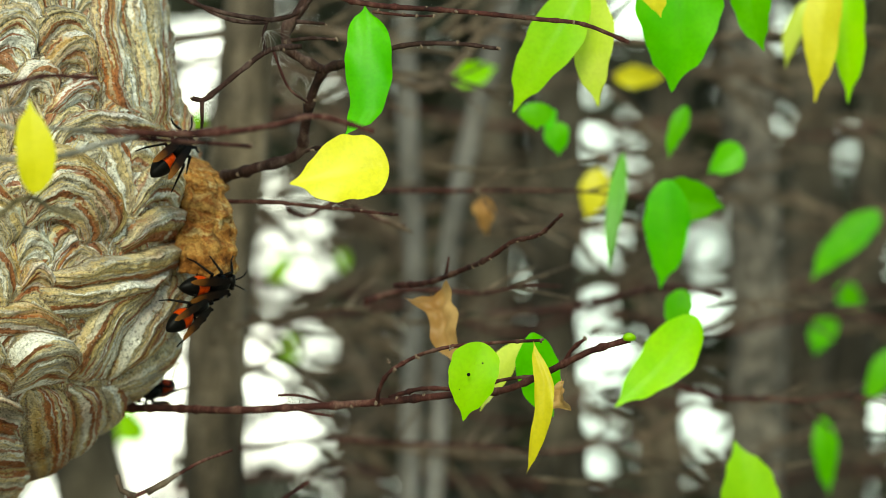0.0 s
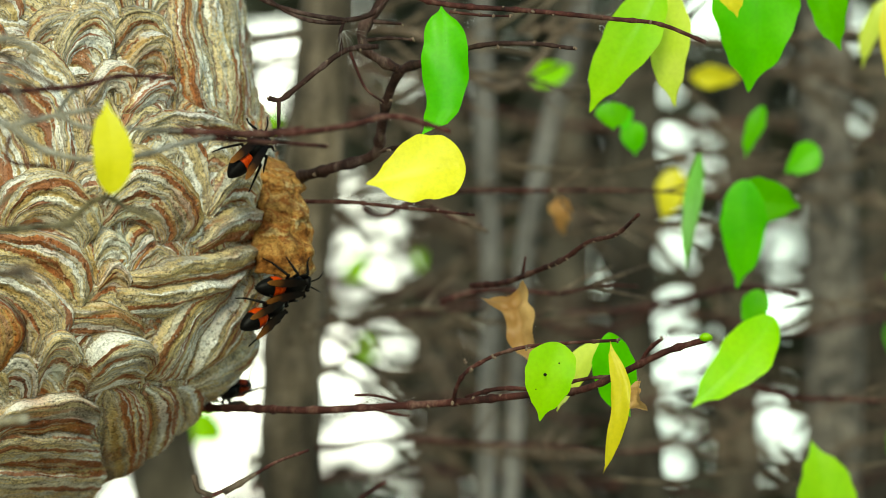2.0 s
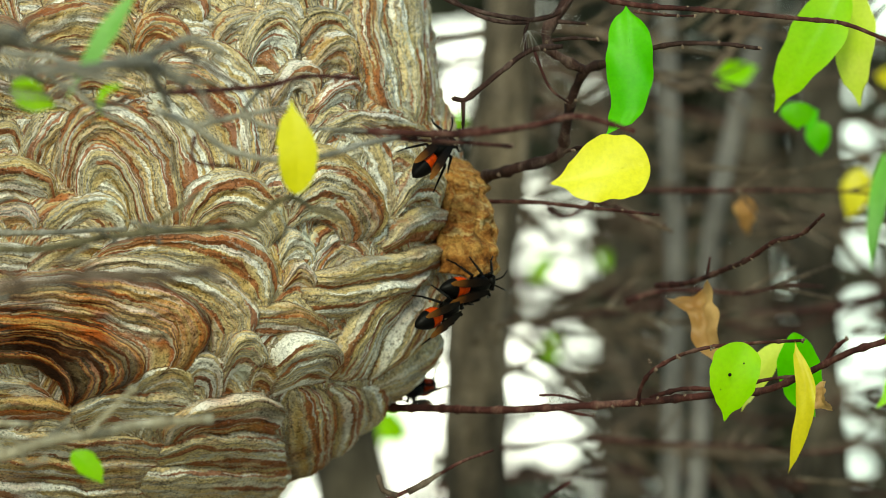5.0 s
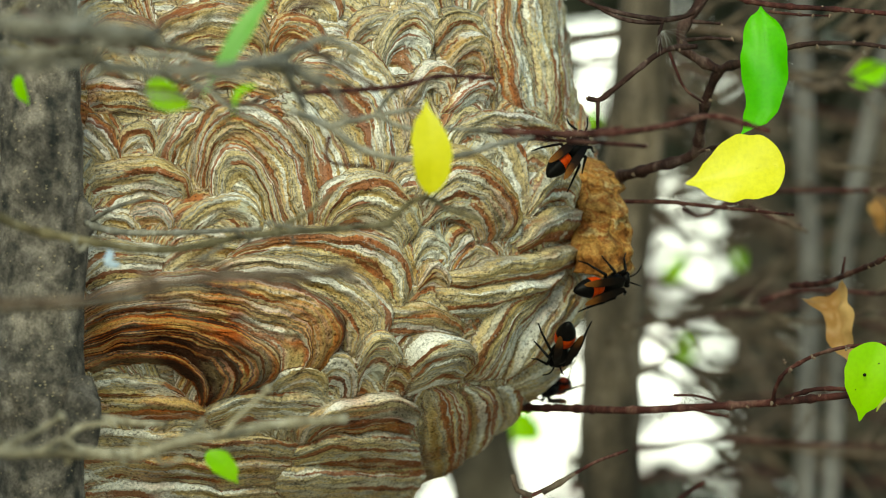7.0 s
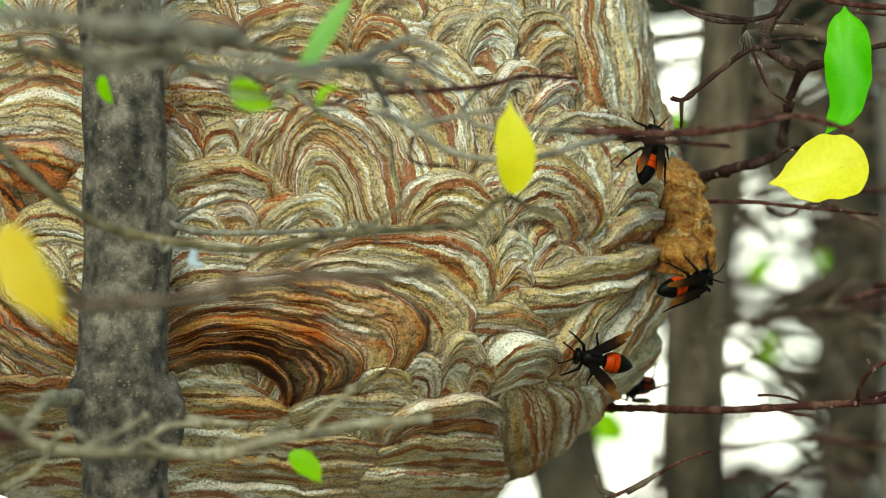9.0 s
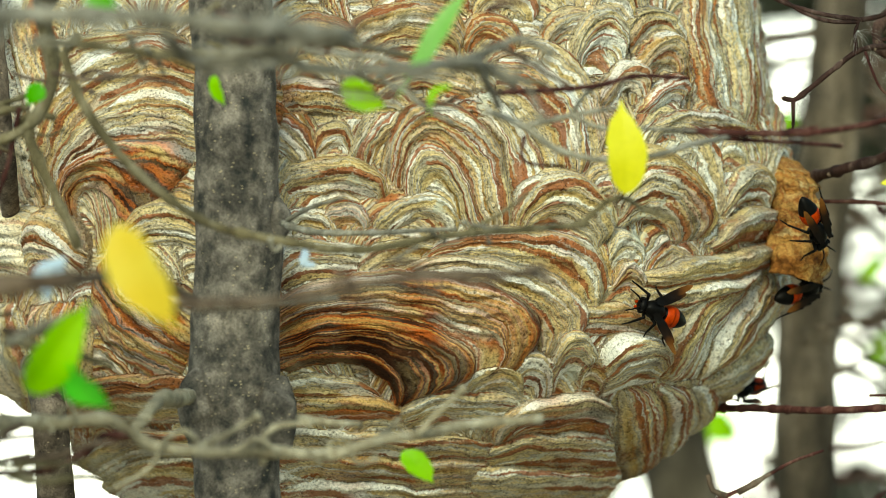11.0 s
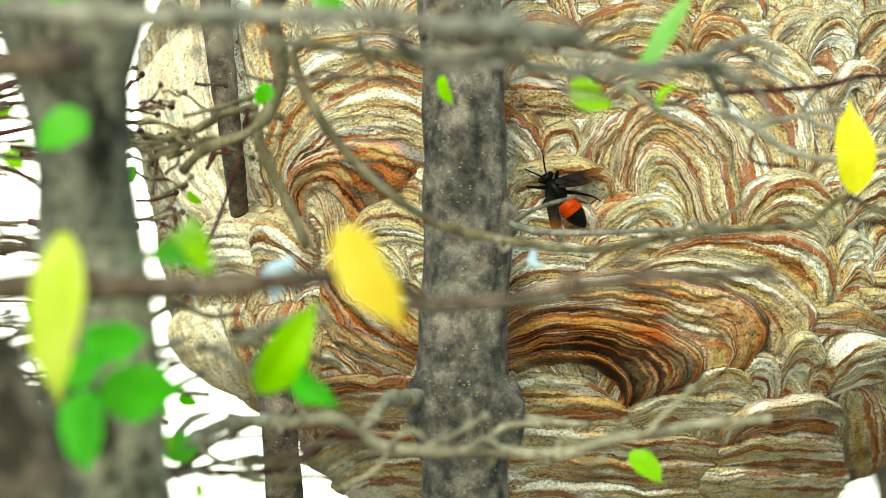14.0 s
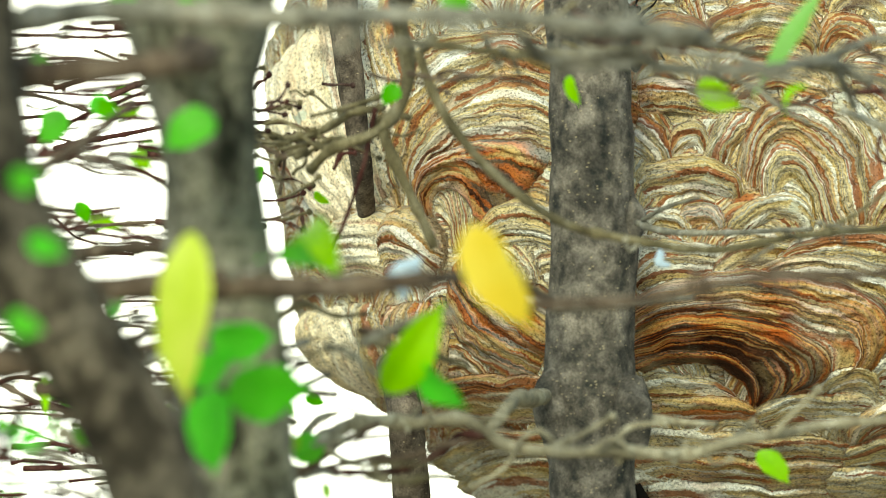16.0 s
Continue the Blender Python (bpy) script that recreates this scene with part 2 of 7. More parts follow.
def wing_material():
    """Smoky membrane, nearly black at the joint and amber towards the tip."""
    m, n, l, b = material("smoky_wing", 0.4, 0.12)
    obj = n.new("ShaderNodeTexCoord").outputs["Object"]
    sep = n.new("ShaderNodeSeparateXYZ")
    l.new(obj, sep.inputs[0])
    out = math_node(n, l, "ADD", math_node(n, l, "MULTIPLY", sep.outputs[1], -55.0), math_node(n, l, "MULTIPLY", noise_node(n, l, obj, 500, 2), 0.2))
    l.new(ramp_node(n, l, out, [(0.3, (0.003, 0.002, 0.002)), (0.6, (0.014, 0.006, 0.003)), (0.8, (0.12, 0.042, 0.008)), (1.0, (0.22, 0.09, 0.02))]), b.inputs["Base Color"])
    return m


WING = wing_material()
PALE_BLUE = plain_material("pale_scrap", (0.36, 0.50, 0.70), (0.58, 0.70, 0.84), 0.5, 200)


# ---- mesh helpers ----
def mesh_of(name, verts, faces, mat, smooth=True):
    me = bpy.data.meshes.new(name)
    me.from_pydata([tuple(v) for v in verts], [], [tuple(int(i) for i in f) for f in faces])
    me.materials.append(mat)
    if smooth:
        me.polygons.foreach_set("use_smooth", [True] * len(me.polygons))
    me.update()
    return me


def thing(name, at, label, category, group="", kind=""):
    ob = tagged(new(name), label, category, group, kind)
    ob.matrix_basis = Matrix.Translation(at)
    ob.empty_display_size = 0.01
    return ob


def part(name, geometry, mat, parent, label="", local=False):
    """One mesh under a thing or a part. Its points are in the world, or with local=True in the parent's space."""
    ob = new(name, geometry if isinstance(geometry, bpy.types.Mesh) else mesh_of(name, *geometry, mat))
    ob.parent = parent
    if not local:
        top = parent.matrix_basis if parent.parent is None else parent.parent.matrix_basis
        if parent.parent is None:
            ob.matrix_parent_inverse = top.inverted()
    if label:
        ob["label"] = label
    return ob


def spline(points, radii, step):
    """A smooth line through the points, with a radius along it."""
    p = [np.array(q, float) for q in points]
    r = list(radii) if len(radii) == len(points) else list(np.interp(np.linspace(0, 1, len(points)), np.linspace(0, 1, len(radii)), radii))
    gap = [float(np.linalg.norm(p[i + 1] - p[i])) + 1e-9 for i in range(len(p) - 1)]
    slope = [(p[i + 1] - p[i]) / gap[i] for i in range(len(p) - 1)]
    tan = [slope[0]] + [(slope[i - 1] * gap[i] + slope[i] * gap[i - 1]) / (gap[i - 1] + gap[i]) for i in range(1, len(p) - 1)] + [slope[-1]]
    out, rad = [], []
    for i in range(len(p) - 1):
        n = max(2, int(gap[i] / step))
        for k in range(n):
            t = k / n
            a, b, c, d = 2 * t ** 3 - 3 * t * t + 1, t ** 3 - 2 * t * t + t, 3 * t * t - 2 * t ** 3, t ** 3 - t * t
            out.append(a * p[i] + b * gap[i] * tan[i] + c * p[i + 1] + d * gap[i] * tan[i + 1])
            rad.append(r[i] + (r[i + 1] - r[i]) * t * t * (3 - 2 * t))
    out.append(p[-1])
    rad.append(r[-1])
    return out, rad


def tube(points, radii, sides=8, rough=0.12, nodes=0.0, step=None, seed=0):
    """A round stem along a smooth line, uneven, with swollen nodes every so many metres, closed at both ends."""
    step = step or max(0.0018, 1.3 * max(radii))
    line, rad = spline(points, radii, step)
    verts, faces = [], []
    side = None
    run = 0.0
    rnd = random.Random(seed + len(line))
    off = rnd.random() * 50
    next_node = rnd.uniform(0.3, 1.0) * nodes if nodes else 1e9
    swell = []
    for i, q in enumerate(line):
        if i:
            run += float(np.linalg.norm(q - line[i - 1]))
        s = 1.0
        if run > next_node:
            s = rnd.uniform(1.2, 1.45)
            next_node = run + nodes * rnd.uniform(0.6, 1.4)
        swell.append(s)
    for i, q in enumerate(line):
        d = line[min(i + 1, len(line) - 1)] - line[max(i - 1, 0)]
        d = d / (np.linalg.norm(d) + 1e-9)
        if side is None:
            side = np.cross(d, (0.3, 0.9, 0.2))
        side = side - d * np.dot(side, d)
        side = side / np.linalg.norm(side)
        up = np.cross(d, side)
        for k in range(sides):
            a = 2 * math.pi * k / sides
            way = side * math.cos(a) + up * math.sin(a)
            e = q + way * rad[i]
            w = noise.noise(Vector(e / max(rad[i], 0.001) * 0.9) + Vector((off, 0, 0)))
            verts.append(q + way * rad[i] * swell[i] * (1 + rough * w))
    m = len(line)
    for i in range(m - 1):
        for k in range(sides):
            a, b = i * sides + k, i * sides + (k + 1) % sides
            faces.append((a, b, b + sides, a + sides))
    faces.append(tuple(range(sides))[::-1])
    faces.append(tuple(range((m - 1) * sides, m * sides)))
    return verts, faces


def blob(center, radii, turn=None, seg=14, rings=9, rough=0.0):
    verts, faces = [], []
    t = turn or Matrix.Identity(3)
    for i in range(rings + 1):
        a = math.pi * i / rings
        for k in range(seg):
            b = 2 * math.pi * k / seg
            v = Vector((radii[0] * math.sin(a) * math.cos(b), radii[1] * math.cos(a), radii[2] * math.sin(a) * math.sin(b)))
            if rough:
                v = v * (1 + rough * noise.noise(v / max(radii) * 2.2 + Vector(center) * 300))
            verts.append(Vector(center) + t @ v)
    for i in range(rings):
        for k in range(seg):
            a, b = i * seg + k, i * seg + (k + 1) % seg
            faces.append((a, b, b + seg, a + seg))
    return verts, faces


def joined(*pieces):
    verts, faces = [], []
    for v, f in pieces:
        o = len(verts)
        verts += list(v)
        faces += [tuple(i + o for i in q) for q in f]
    return verts, faces


# ---- nest ----
PROFILE = [(1.6855, -0.0733, 0.0542), (1.6362, -0.0704, 0.1163), (1.5869, -0.0748, 0.1414), (1.5672, -0.0785, 0.1467), (1.5475, -0.0763, 0.1498), (1.5278, -0.0718, 0.1503), (1.4982, -0.0684, 0.1478), (1.4785, -0.0694, 0.1449), (1.4588, -0.0704, 0.135), (1.445, -0.0659, 0.1207), (1.4351, -0.0649, 0.1079), (1.4253, -0.0664, 0.0966), (1.4135, -0.0684, 0.0828), (1.3997, -0.0674, 0.0601), (1.3859, -0.0645, 0.0355)]
AXIS, DEEP = 2.21, 0.86
PZ = np.array([r[0] for r in PROFILE])[::-1]
PC = np.array([r[1] for r in PROFILE])[::-1]
PA = np.array([r[2] for r in PROFILE])[::-1]
fine = np.linspace(PZ[0], PZ[-1], 161)
PC, PA, PZ = np.interp(fine, PZ, PC), np.interp(fine, PZ, PA), fine
for _ in range(40):
    PC[1:-1] = 0.25 * PC[:-2] + 0.5 * PC[1:-1] + 0.25 * PC[2:]
    PA[1:-1] = 0.25 * PA[:-2] + 0.5 * PA[1:-1] + 0.25 * PA[2:]
ROUND = 0.150


def flat_of(x, z):
    """From a place seen from the front to the nest's unrolled sheet."""
    c, a = np.interp(z, PZ, PC), np.interp(z, PZ, PA)
    return ROUND * math.asin(max(-1, min(1, (x - c) / a))), z


LOBES = []


def lobe(left, top, right, in_left, in_top, in_right, rust=0.0, lift=1.0, dense=1.0):
    """A bowed pocket of paper: its bands run side by side from the outer bow (left, top, right) to the inner one,
    and lie closer where dense is over 1."""
    LOBES.append(((left, top, right), (in_left, in_top, in_right), rust, lift, dense))


def scallops():
    """Rows of small overlapping scallops all over, which the larger pockets cover."""
    rnd = random.Random(11)
    for row in range(16):
        for col in range(15):
            zz = 1.345 + 0.021 * row + rnd.uniform(-0.005, 0.005)
            around = radians(-84 + 12 * (col + 0.5 * (row % 2)) + rnd.uniform(-3, 3))
            c, a = float(np.interp(zz, PZ, PC)), float(np.interp(zz, PZ, PA))
            w, h, lean = rnd.uniform(0.016, 0.023) * max(0.3, math.cos(around)), rnd.uniform(0.02, 0.028), rnd.uniform(-0.3, 0.3)
            x = c + a * math.sin(around)
            lobe((x - w, zz - h * 0.3), (x + w * lean, zz + h), (x + w, zz - h * 0.3), (x - w * 0.4, zz - h * 0.55), (x, zz - h * 0.1), (x + w * 0.4, zz - h * 0.55), rnd.choice((0, 0, 0.1, 0.2)), rnd.uniform(0.3, 0.42))


scallops()
SMALL = len(LOBES)
# the upper front
lobe((0.0190, 1.5717), (0.0276, 1.5824), (0.0397, 1.5704), (0.0237, 1.5642), (0.0314, 1.5732), (0.0384, 1.5593), 0.1, 1)
lobe((0.0237, 1.5646), (0.0314, 1.5739), (0.0386, 1.5593), (0.0262, 1.5548), (0.0304, 1.5621), (0.0365, 1.5573), 0.3, 1.2)
lobe((0.0011, 1.5619), (0.0068, 1.5828), (0.0209, 1.5698), (0.0062, 1.5554), (0.0105, 1.5668), (0.0194, 1.5575), 0.05, 1)
lobe((0.0058, 1.5790), (0.0134, 1.5906), (0.0228, 1.5756), (0.0086, 1.5715), (0.0143, 1.5782), (0.0209, 1.5717), 0.05, 1)
lobe((-0.0101, 1.5617), (-0.0036, 1.5788), (0.0068, 1.5771), (-0.0054, 1.5581), (-0.0007, 1.5685), (0.0039, 1.5657), 0.15, 1)
lobe((0.0086, 1.5479), (0.0199, 1.5626), (0.0269, 1.5514), (0.0161, 1.5461), (0.0209, 1.5528), (0.0250, 1.5476), 0.3, 1.1)
lobe((0.0227, 1.5443), (0.0332, 1.5582), (0.0396, 1.5522), (0.0294, 1.5435), (0.0351, 1.5493), (0.0391, 1.5456), 0.1, 1.1)
lobe((0.0388, 1.5954), (0.0400, 1.5704), (0.0496, 1.5429), (0.0520, 1.5962), (0.0534, 1.5709), (0.0584, 1.5432), 0.1, 0.7, 1.5)
lobe((0.0516, 1.5962), (0.0530, 1.5709), (0.0578, 1.5431), (0.0696, 1.5988), (0.0670, 1.5718), (0.0716, 1.5417), 0, 0.7, 1.5)
lobe((-0.0342, 1.5690), (-0.0244, 1.5788), (-0.0129, 1.5673), (-0.0296, 1.5606), (-0.0244, 1.5681), (-0.0184, 1.5613), 0.2, 1)
lobe((-0.0712, 1.5679), (-0.0519, 1.5829), (-0.0329, 1.5718), (-0.0684, 1.5595), (-0.0499, 1.5679), (-0.0351, 1.5606), 0.3, 1)
lobe((-0.0630, 1.5810), (-0.0445, 1.5905), (-0.0259, 1.5803), (-0.0592, 1.5744), (-0.0444, 1.5811), (-0.0315, 1.5746), 0.2, 1)
lobe((-0.0333, 1.5812), (-0.0204, 1.5917), (-0.0073, 1.5787), (-0.0277, 1.5737), (-0.0203, 1.5804), (-0.0119, 1.5730), 0.1, 1)
lobe((-0.0917, 1.5707), (-0.0796, 1.5782), (-0.0647, 1.5688), (-0.0888, 1.5595), (-0.0786, 1.5660), (-0.0665, 1.5586), 0.2, 1)
lobe((-0.0647, 1.5539), (-0.0481, 1.5642), (-0.0296, 1.5559), (-0.0628, 1.5446), (-0.0462, 1.5521), (-0.0295, 1.5448), 0.25, 1)
lobe((-0.0166, 1.5688), (0.0049, 1.5610), (0.0137, 1.5320), (-0.0203, 1.5635), (-0.0017, 1.5543), (0.0077, 1.5273), 0.1, 1)
lobe((-0.0212, 1.5644), (-0.0007, 1.5544), (0.0086, 1.5263), (-0.0249, 1.5485), (-0.0138, 1.5402), (-0.0073, 1.5179), 0.15, 1)
lobe((-0.0295, 1.5541), (-0.0128, 1.5411), (-0.0063, 1.5170), (-0.0295, 1.5410), (-0.0212, 1.5318), (-0.0175, 1.5095), 0.1, 0.8)
# the middle front, round the trunk
lobe((-0.0925, 1.5549), (-0.0795, 1.5561), (-0.0637, 1.5511), (-0.0924, 1.5432), (-0.0794, 1.5454), (-0.0637, 1.5424), 0.3, 1)
lobe((-0.0915, 1.5450), (-0.0828, 1.5394), (-0.0798, 1.5276), (-0.0928, 1.5326), (-0.0887, 1.5289), (-0.0850, 1.5252), 0.15, 1)
lobe((-0.0813, 1.5331), (-0.0743, 1.5424), (-0.0680, 1.5331), (-0.0772, 1.5289), (-0.0739, 1.5339), (-0.0705, 1.5293), 0.3, 1)
lobe((-0.0702, 1.5276), (-0.0674, 1.5387), (-0.0646, 1.5465), (-0.0628, 1.5270), (-0.0572, 1.5376), (-0.0443, 1.5456), 0.15, 1)
lobe((-0.0594, 1.5261), (-0.0369, 1.5481), (-0.0169, 1.5086), (-0.0498, 1.5169), (-0.0415, 1.5332), (-0.0249, 1.5039), 0.15, 1.2)
lobe((-0.0508, 1.5178), (-0.0415, 1.5339), (-0.0243, 1.5035), (-0.0443, 1.5122), (-0.0397, 1.5215), (-0.0314, 1.5030), 0.1, 1.1)
lobe((-0.0637, 1.5067), (-0.0452, 1.5178), (-0.0351, 1.5048), (-0.0554, 1.5030), (-0.0462, 1.5098), (-0.0391, 1.5035), 0.1, 1.3)
lobe((-0.0928, 1.5239), (-0.0702, 1.5298), (-0.0569, 1.5178), (-0.0888, 1.5154), (-0.0730, 1.5196), (-0.0619, 1.5146), 0.15, 1.2)
lobe((-0.0897, 1.5076), (-0.0813, 1.5143), (-0.0730, 1.5067), (-0.0860, 1.5017), (-0.0813, 1.5067), (-0.0767, 1.5020), 0.1, 1)
lobe((-0.0780, 1.5109), (-0.0706, 1.5165), (-0.0637, 1.5067), (-0.0754, 1.5039), (-0.0711, 1.5085), (-0.0665, 1.5043), 0.4, 1)
lobe((-0.0920, 1.4955), (-0.0814, 1.5030), (-0.0628, 1.4993), (-0.0908, 1.4853), (-0.0777, 1.4900), (-0.0629, 1.4891), 0.1, 1)
lobe((-0.0703, 1.4931), (-0.0545, 1.5030), (-0.0351, 1.4974), (-0.0666, 1.4881), (-0.0517, 1.4946), (-0.0351, 1.4890), 0, 1)
lobe((-0.0178, 1.5104), (-0.0017, 1.5270), (0.0152, 1.5039), (-0.0138, 1.5002), (-0.0035, 1.5086), (0.0086, 1.4983), 0, 1.3)
lobe((0.0148, 1.5189), (0.0303, 1.5337), (0.0483, 1.5049), (0.0189, 1.5021), (0.0265, 1.5105), (0.0350, 1.5002), 0.15, 1.3)
lobe((0.0284, 1.5337), (0.0437, 1.5403), (0.0526, 1.5125), (0.0303, 1.5284), (0.0408, 1.5333), (0.0479, 1.5059), 0.05, 1)
lobe((0.0294, 1.5407), (0.0438, 1.5472), (0.0610, 1.5400), (0.0303, 1.5359), (0.0447, 1.5396), (0.0578, 1.5341), 0.1, 1.2)
lobe((0.0505, 1.5347), (0.0564, 1.5364), (0.0597, 1.5231), (0.0514, 1.5230), (0.0544, 1.5249), (0.0563, 1.5183), 0, 0.8)
lobe((0.0510, 1.5135), (0.0597, 1.5298), (0.0677, 1.5165), (0.0534, 1.5087), (0.0603, 1.5154), (0.0677, 1.5113), 0.05, 1)
lobe((0.0475, 1.5006), (0.0573, 1.5128), (0.0724, 1.5106), (0.0495, 1.4983), (0.0593, 1.5021), (0.0724, 1.4998), 0.25, 1.2)
lobe((0.0223, 1.4923), (0.0476, 1.4979), (0.0730, 1.5017), (0.0208, 1.4867), (0.0457, 1.4877), (0.0704, 1.4940), 0.1, 1.4)
lobe((0.0193, 1.4874), (0.0437, 1.4885), (0.0677, 1.4933), (0.0275, 1.4772), (0.0457, 1.4797), (0.0584, 1.4865), 0.05, 1.5)
lobe((0.0296, 1.4569), (0.0365, 1.4766), (0.0544, 1.4872), (0.0426, 1.4559), (0.0498, 1.4697), (0.0663, 1.4902), 0.05, 1, 1.7)
lobe((0.0426, 1.4559), (0.0498, 1.4697), (0.0663, 1.4902), (0.0540, 1.4599), (0.0668, 1.4712), (0.0755, 1.4944), 0.15, 0.9, 1.7)
lobe((0.0442, 1.4539), (0.0579, 1.4625), (0.0725, 1.4714), (0.0504, 1.4477), (0.0612, 1.4494), (0.0682, 1.4558), 0.1, 0.9)
lobe((0.0100, 1.4597), (0.0186, 1.4727), (0.0318, 1.4619), (0.0115, 1.4501), (0.0210, 1.4538), (0.0290, 1.4556), 0, 1.6)
lobe((-0.0051, 1.4637), (0.0024, 1.4725), (0.0092, 1.4611), (-0.0036, 1.4522), (0.0011, 1.4585), (0.0055, 1.4521), 0.1, 1.3)
lobe((0.0040, 1.4550), (0.0077, 1.4626), (0.0115, 1.4530), (0.0043, 1.4502), (0.0077, 1.4530), (0.0112, 1.4495), 0.3, 1)
lobe((-0.0182, 1.4590), (-0.0101, 1.4661), (-0.0047, 1.4516), (-0.0167, 1.4504), (-0.0129, 1.4548), (-0.0102, 1.4498), 0.15, 1.2)
lobe((-0.0339, 1.4538), (-0.0241, 1.4632), (-0.0145, 1.4523), (-0.0298, 1.4492), (-0.0232, 1.4530), (-0.0177, 1.4495), 0, 1.1)
lobe((-0.0007, 1.4768), (0.0114, 1.4837), (0.0313, 1.4753), (0.0002, 1.4693), (0.0133, 1.4716), (0.0314, 1.4677), 0.3, 0.9)
lobe((0.0142, 1.4889), (0.0199, 1.4961), (0.0246, 1.4880), (0.0152, 1.4824), (0.0199, 1.4871), (0.0243, 1.4833), 0.3, 1)
lobe((0.0133, 1.4983), (0.0189, 1.5058), (0.0255, 1.4983), (0.0152, 1.4908), (0.0199, 1.4964), (0.0246, 1.4908), 0, 0.9)
lobe((-0.0480, 1.4980), (-0.0054, 1.5067), (0.0110, 1.4843), (-0.0462, 1.4891), (-0.0147, 1.4918), (0.0017, 1.4693), 0.12, 1)
lobe((-0.0629, 1.4891), (-0.0110, 1.4946), (0.0024, 1.4661), (-0.0592, 1.4807), (-0.0231, 1.4844), (-0.0114, 1.4599), 0.2, 1)
lobe((-0.0936, 1.4816), (-0.0295, 1.4905), (-0.0167, 1.4599), (-0.0937, 1.4719), (-0.0463, 1.4742), (-0.0353, 1.4553), 0.62, 1.35)
lobe((-0.0947, 1.4723), (-0.0454, 1.4757), (-0.0350, 1.4544), (-0.0940, 1.4614), (-0.0641, 1.4633), (-0.0532, 1.4474), 1, 1.6)
lobe((-0.0939, 1.4629), (-0.0646, 1.4648), (-0.0528, 1.4485), (-0.0941, 1.4588), (-0.0665, 1.4605), (-0.0556, 1.4474), 0.85, 1.75)
lobe((-0.0932, 1.4576), (-0.0744, 1.4592), (-0.0582, 1.4493), (-0.0926, 1.4469), (-0.0747, 1.4481), (-0.0588, 1.4466), 0.15, 0.5)
lobe((-0.0906, 1.4504), (-0.0708, 1.4516), (-0.0504, 1.4474), (-0.0901, 1.4410), (-0.0711, 1.4424), (-0.0356, 1.4403), 0.4, 0.9)
# the lower front
lobe((-0.0551, 1.4462), (-0.0354, 1.4538), (-0.0145, 1.4510), (-0.0525, 1.4391), (-0.0337, 1.4403), (-0.0183, 1.4388), 0.05, 0.9)
lobe((-0.0240, 1.4336), (-0.0120, 1.4504), (0.0177, 1.4467), (-0.0206, 1.4320), (-0.0036, 1.4380), (0.0145, 1.4353), 0.35, 1.2)
lobe((-0.0282, 1.4317), (-0.0055, 1.4389), (0.0158, 1.4363), (-0.0273, 1.4246), (-0.0055, 1.4258), (0.0199, 1.4254), 0.05, 1.2)
lobe((-0.0335, 1.4266), (-0.0074, 1.4262), (0.0198, 1.4266), (-0.0323, 1.4102), (-0.0056, 1.4105), (0.0129, 1.4101), 0.05, 1.1)
lobe((0.0187, 1.4525), (0.0177, 1.4388), (0.0216, 1.4184), (0.0296, 1.4542), (0.0328, 1.4407), (0.0314, 1.4240), 0.2, 1, 1.3)
lobe((0.0293, 1.4542), (0.0324, 1.4408), (0.0311, 1.4236), (0.0407, 1.4551), (0.0446, 1.4433), (0.0394, 1.4286), 0.1, 0.9, 1.3)
lobe((0.0403, 1.4548), (0.0442, 1.4433), (0.0392, 1.4277), (0.0572, 1.4554), (0.0517, 1.4429), (0.0440, 1.4302), 0.05, 0.8)
lobe((-0.0939, 1.4396), (-0.0572, 1.4389), (-0.0197, 1.4336), (-0.0944, 1.4298), (-0.0574, 1.4299), (-0.0254, 1.4273), 0.12, 1)
lobe((-0.0947, 1.4306), (-0.0574, 1.4303), (-0.0248, 1.4277), (-0.0952, 1.4208), (-0.0577, 1.4205), (-0.0303, 1.4183), 0.25, 1)
lobe((-0.0952, 1.4216), (-0.0577, 1.4213), (-0.0293, 1.4191), (-0.0958, 1.4093), (-0.0580, 1.4095), (-0.0305, 1.4092), 0.05, 1)
lobe((-0.1737, 1.5199), (-0.1529, 1.5628), (-0.1167, 1.5633), (-0.1657, 1.5171), (-0.1479, 1.5487), (-0.1166, 1.5484), 0.1, 1.1)
# the far side
lobe((-0.1657, 1.5171), (-0.1479, 1.5491), (-0.1166, 1.5481), (-0.1618, 1.5143), (-0.1461, 1.5334), (-0.1166, 1.5332), 0.2, 1.1)
lobe((-0.1628, 1.5129), (-0.1466, 1.5347), (-0.1166, 1.5317), (-0.1599, 1.5068), (-0.1520, 1.5198), (-0.1415, 1.5030), 0.72, 1.5)
lobe((-0.1444, 1.5039), (-0.1318, 1.5169), (-0.1167, 1.5104), (-0.1416, 1.4946), (-0.1319, 1.5017), (-0.1168, 1.4974), 0.05, 1)
lobe((-0.1655, 1.5583), (-0.1530, 1.5713), (-0.1205, 1.5709), (-0.1625, 1.5489), (-0.1509, 1.5609), (-0.1204, 1.5624), 0.1, 1)
lobe((-0.1866, 1.5875), (-0.1794, 1.5586), (-0.1706, 1.5209), (-0.1713, 1.5870), (-0.1685, 1.5602), (-0.1649, 1.5395), 0.15, 0.9)
# rust below zero: pale paper, with the bright edge light coloured in
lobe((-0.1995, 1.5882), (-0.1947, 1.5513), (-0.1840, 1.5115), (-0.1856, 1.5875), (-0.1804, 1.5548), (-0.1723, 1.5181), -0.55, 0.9)
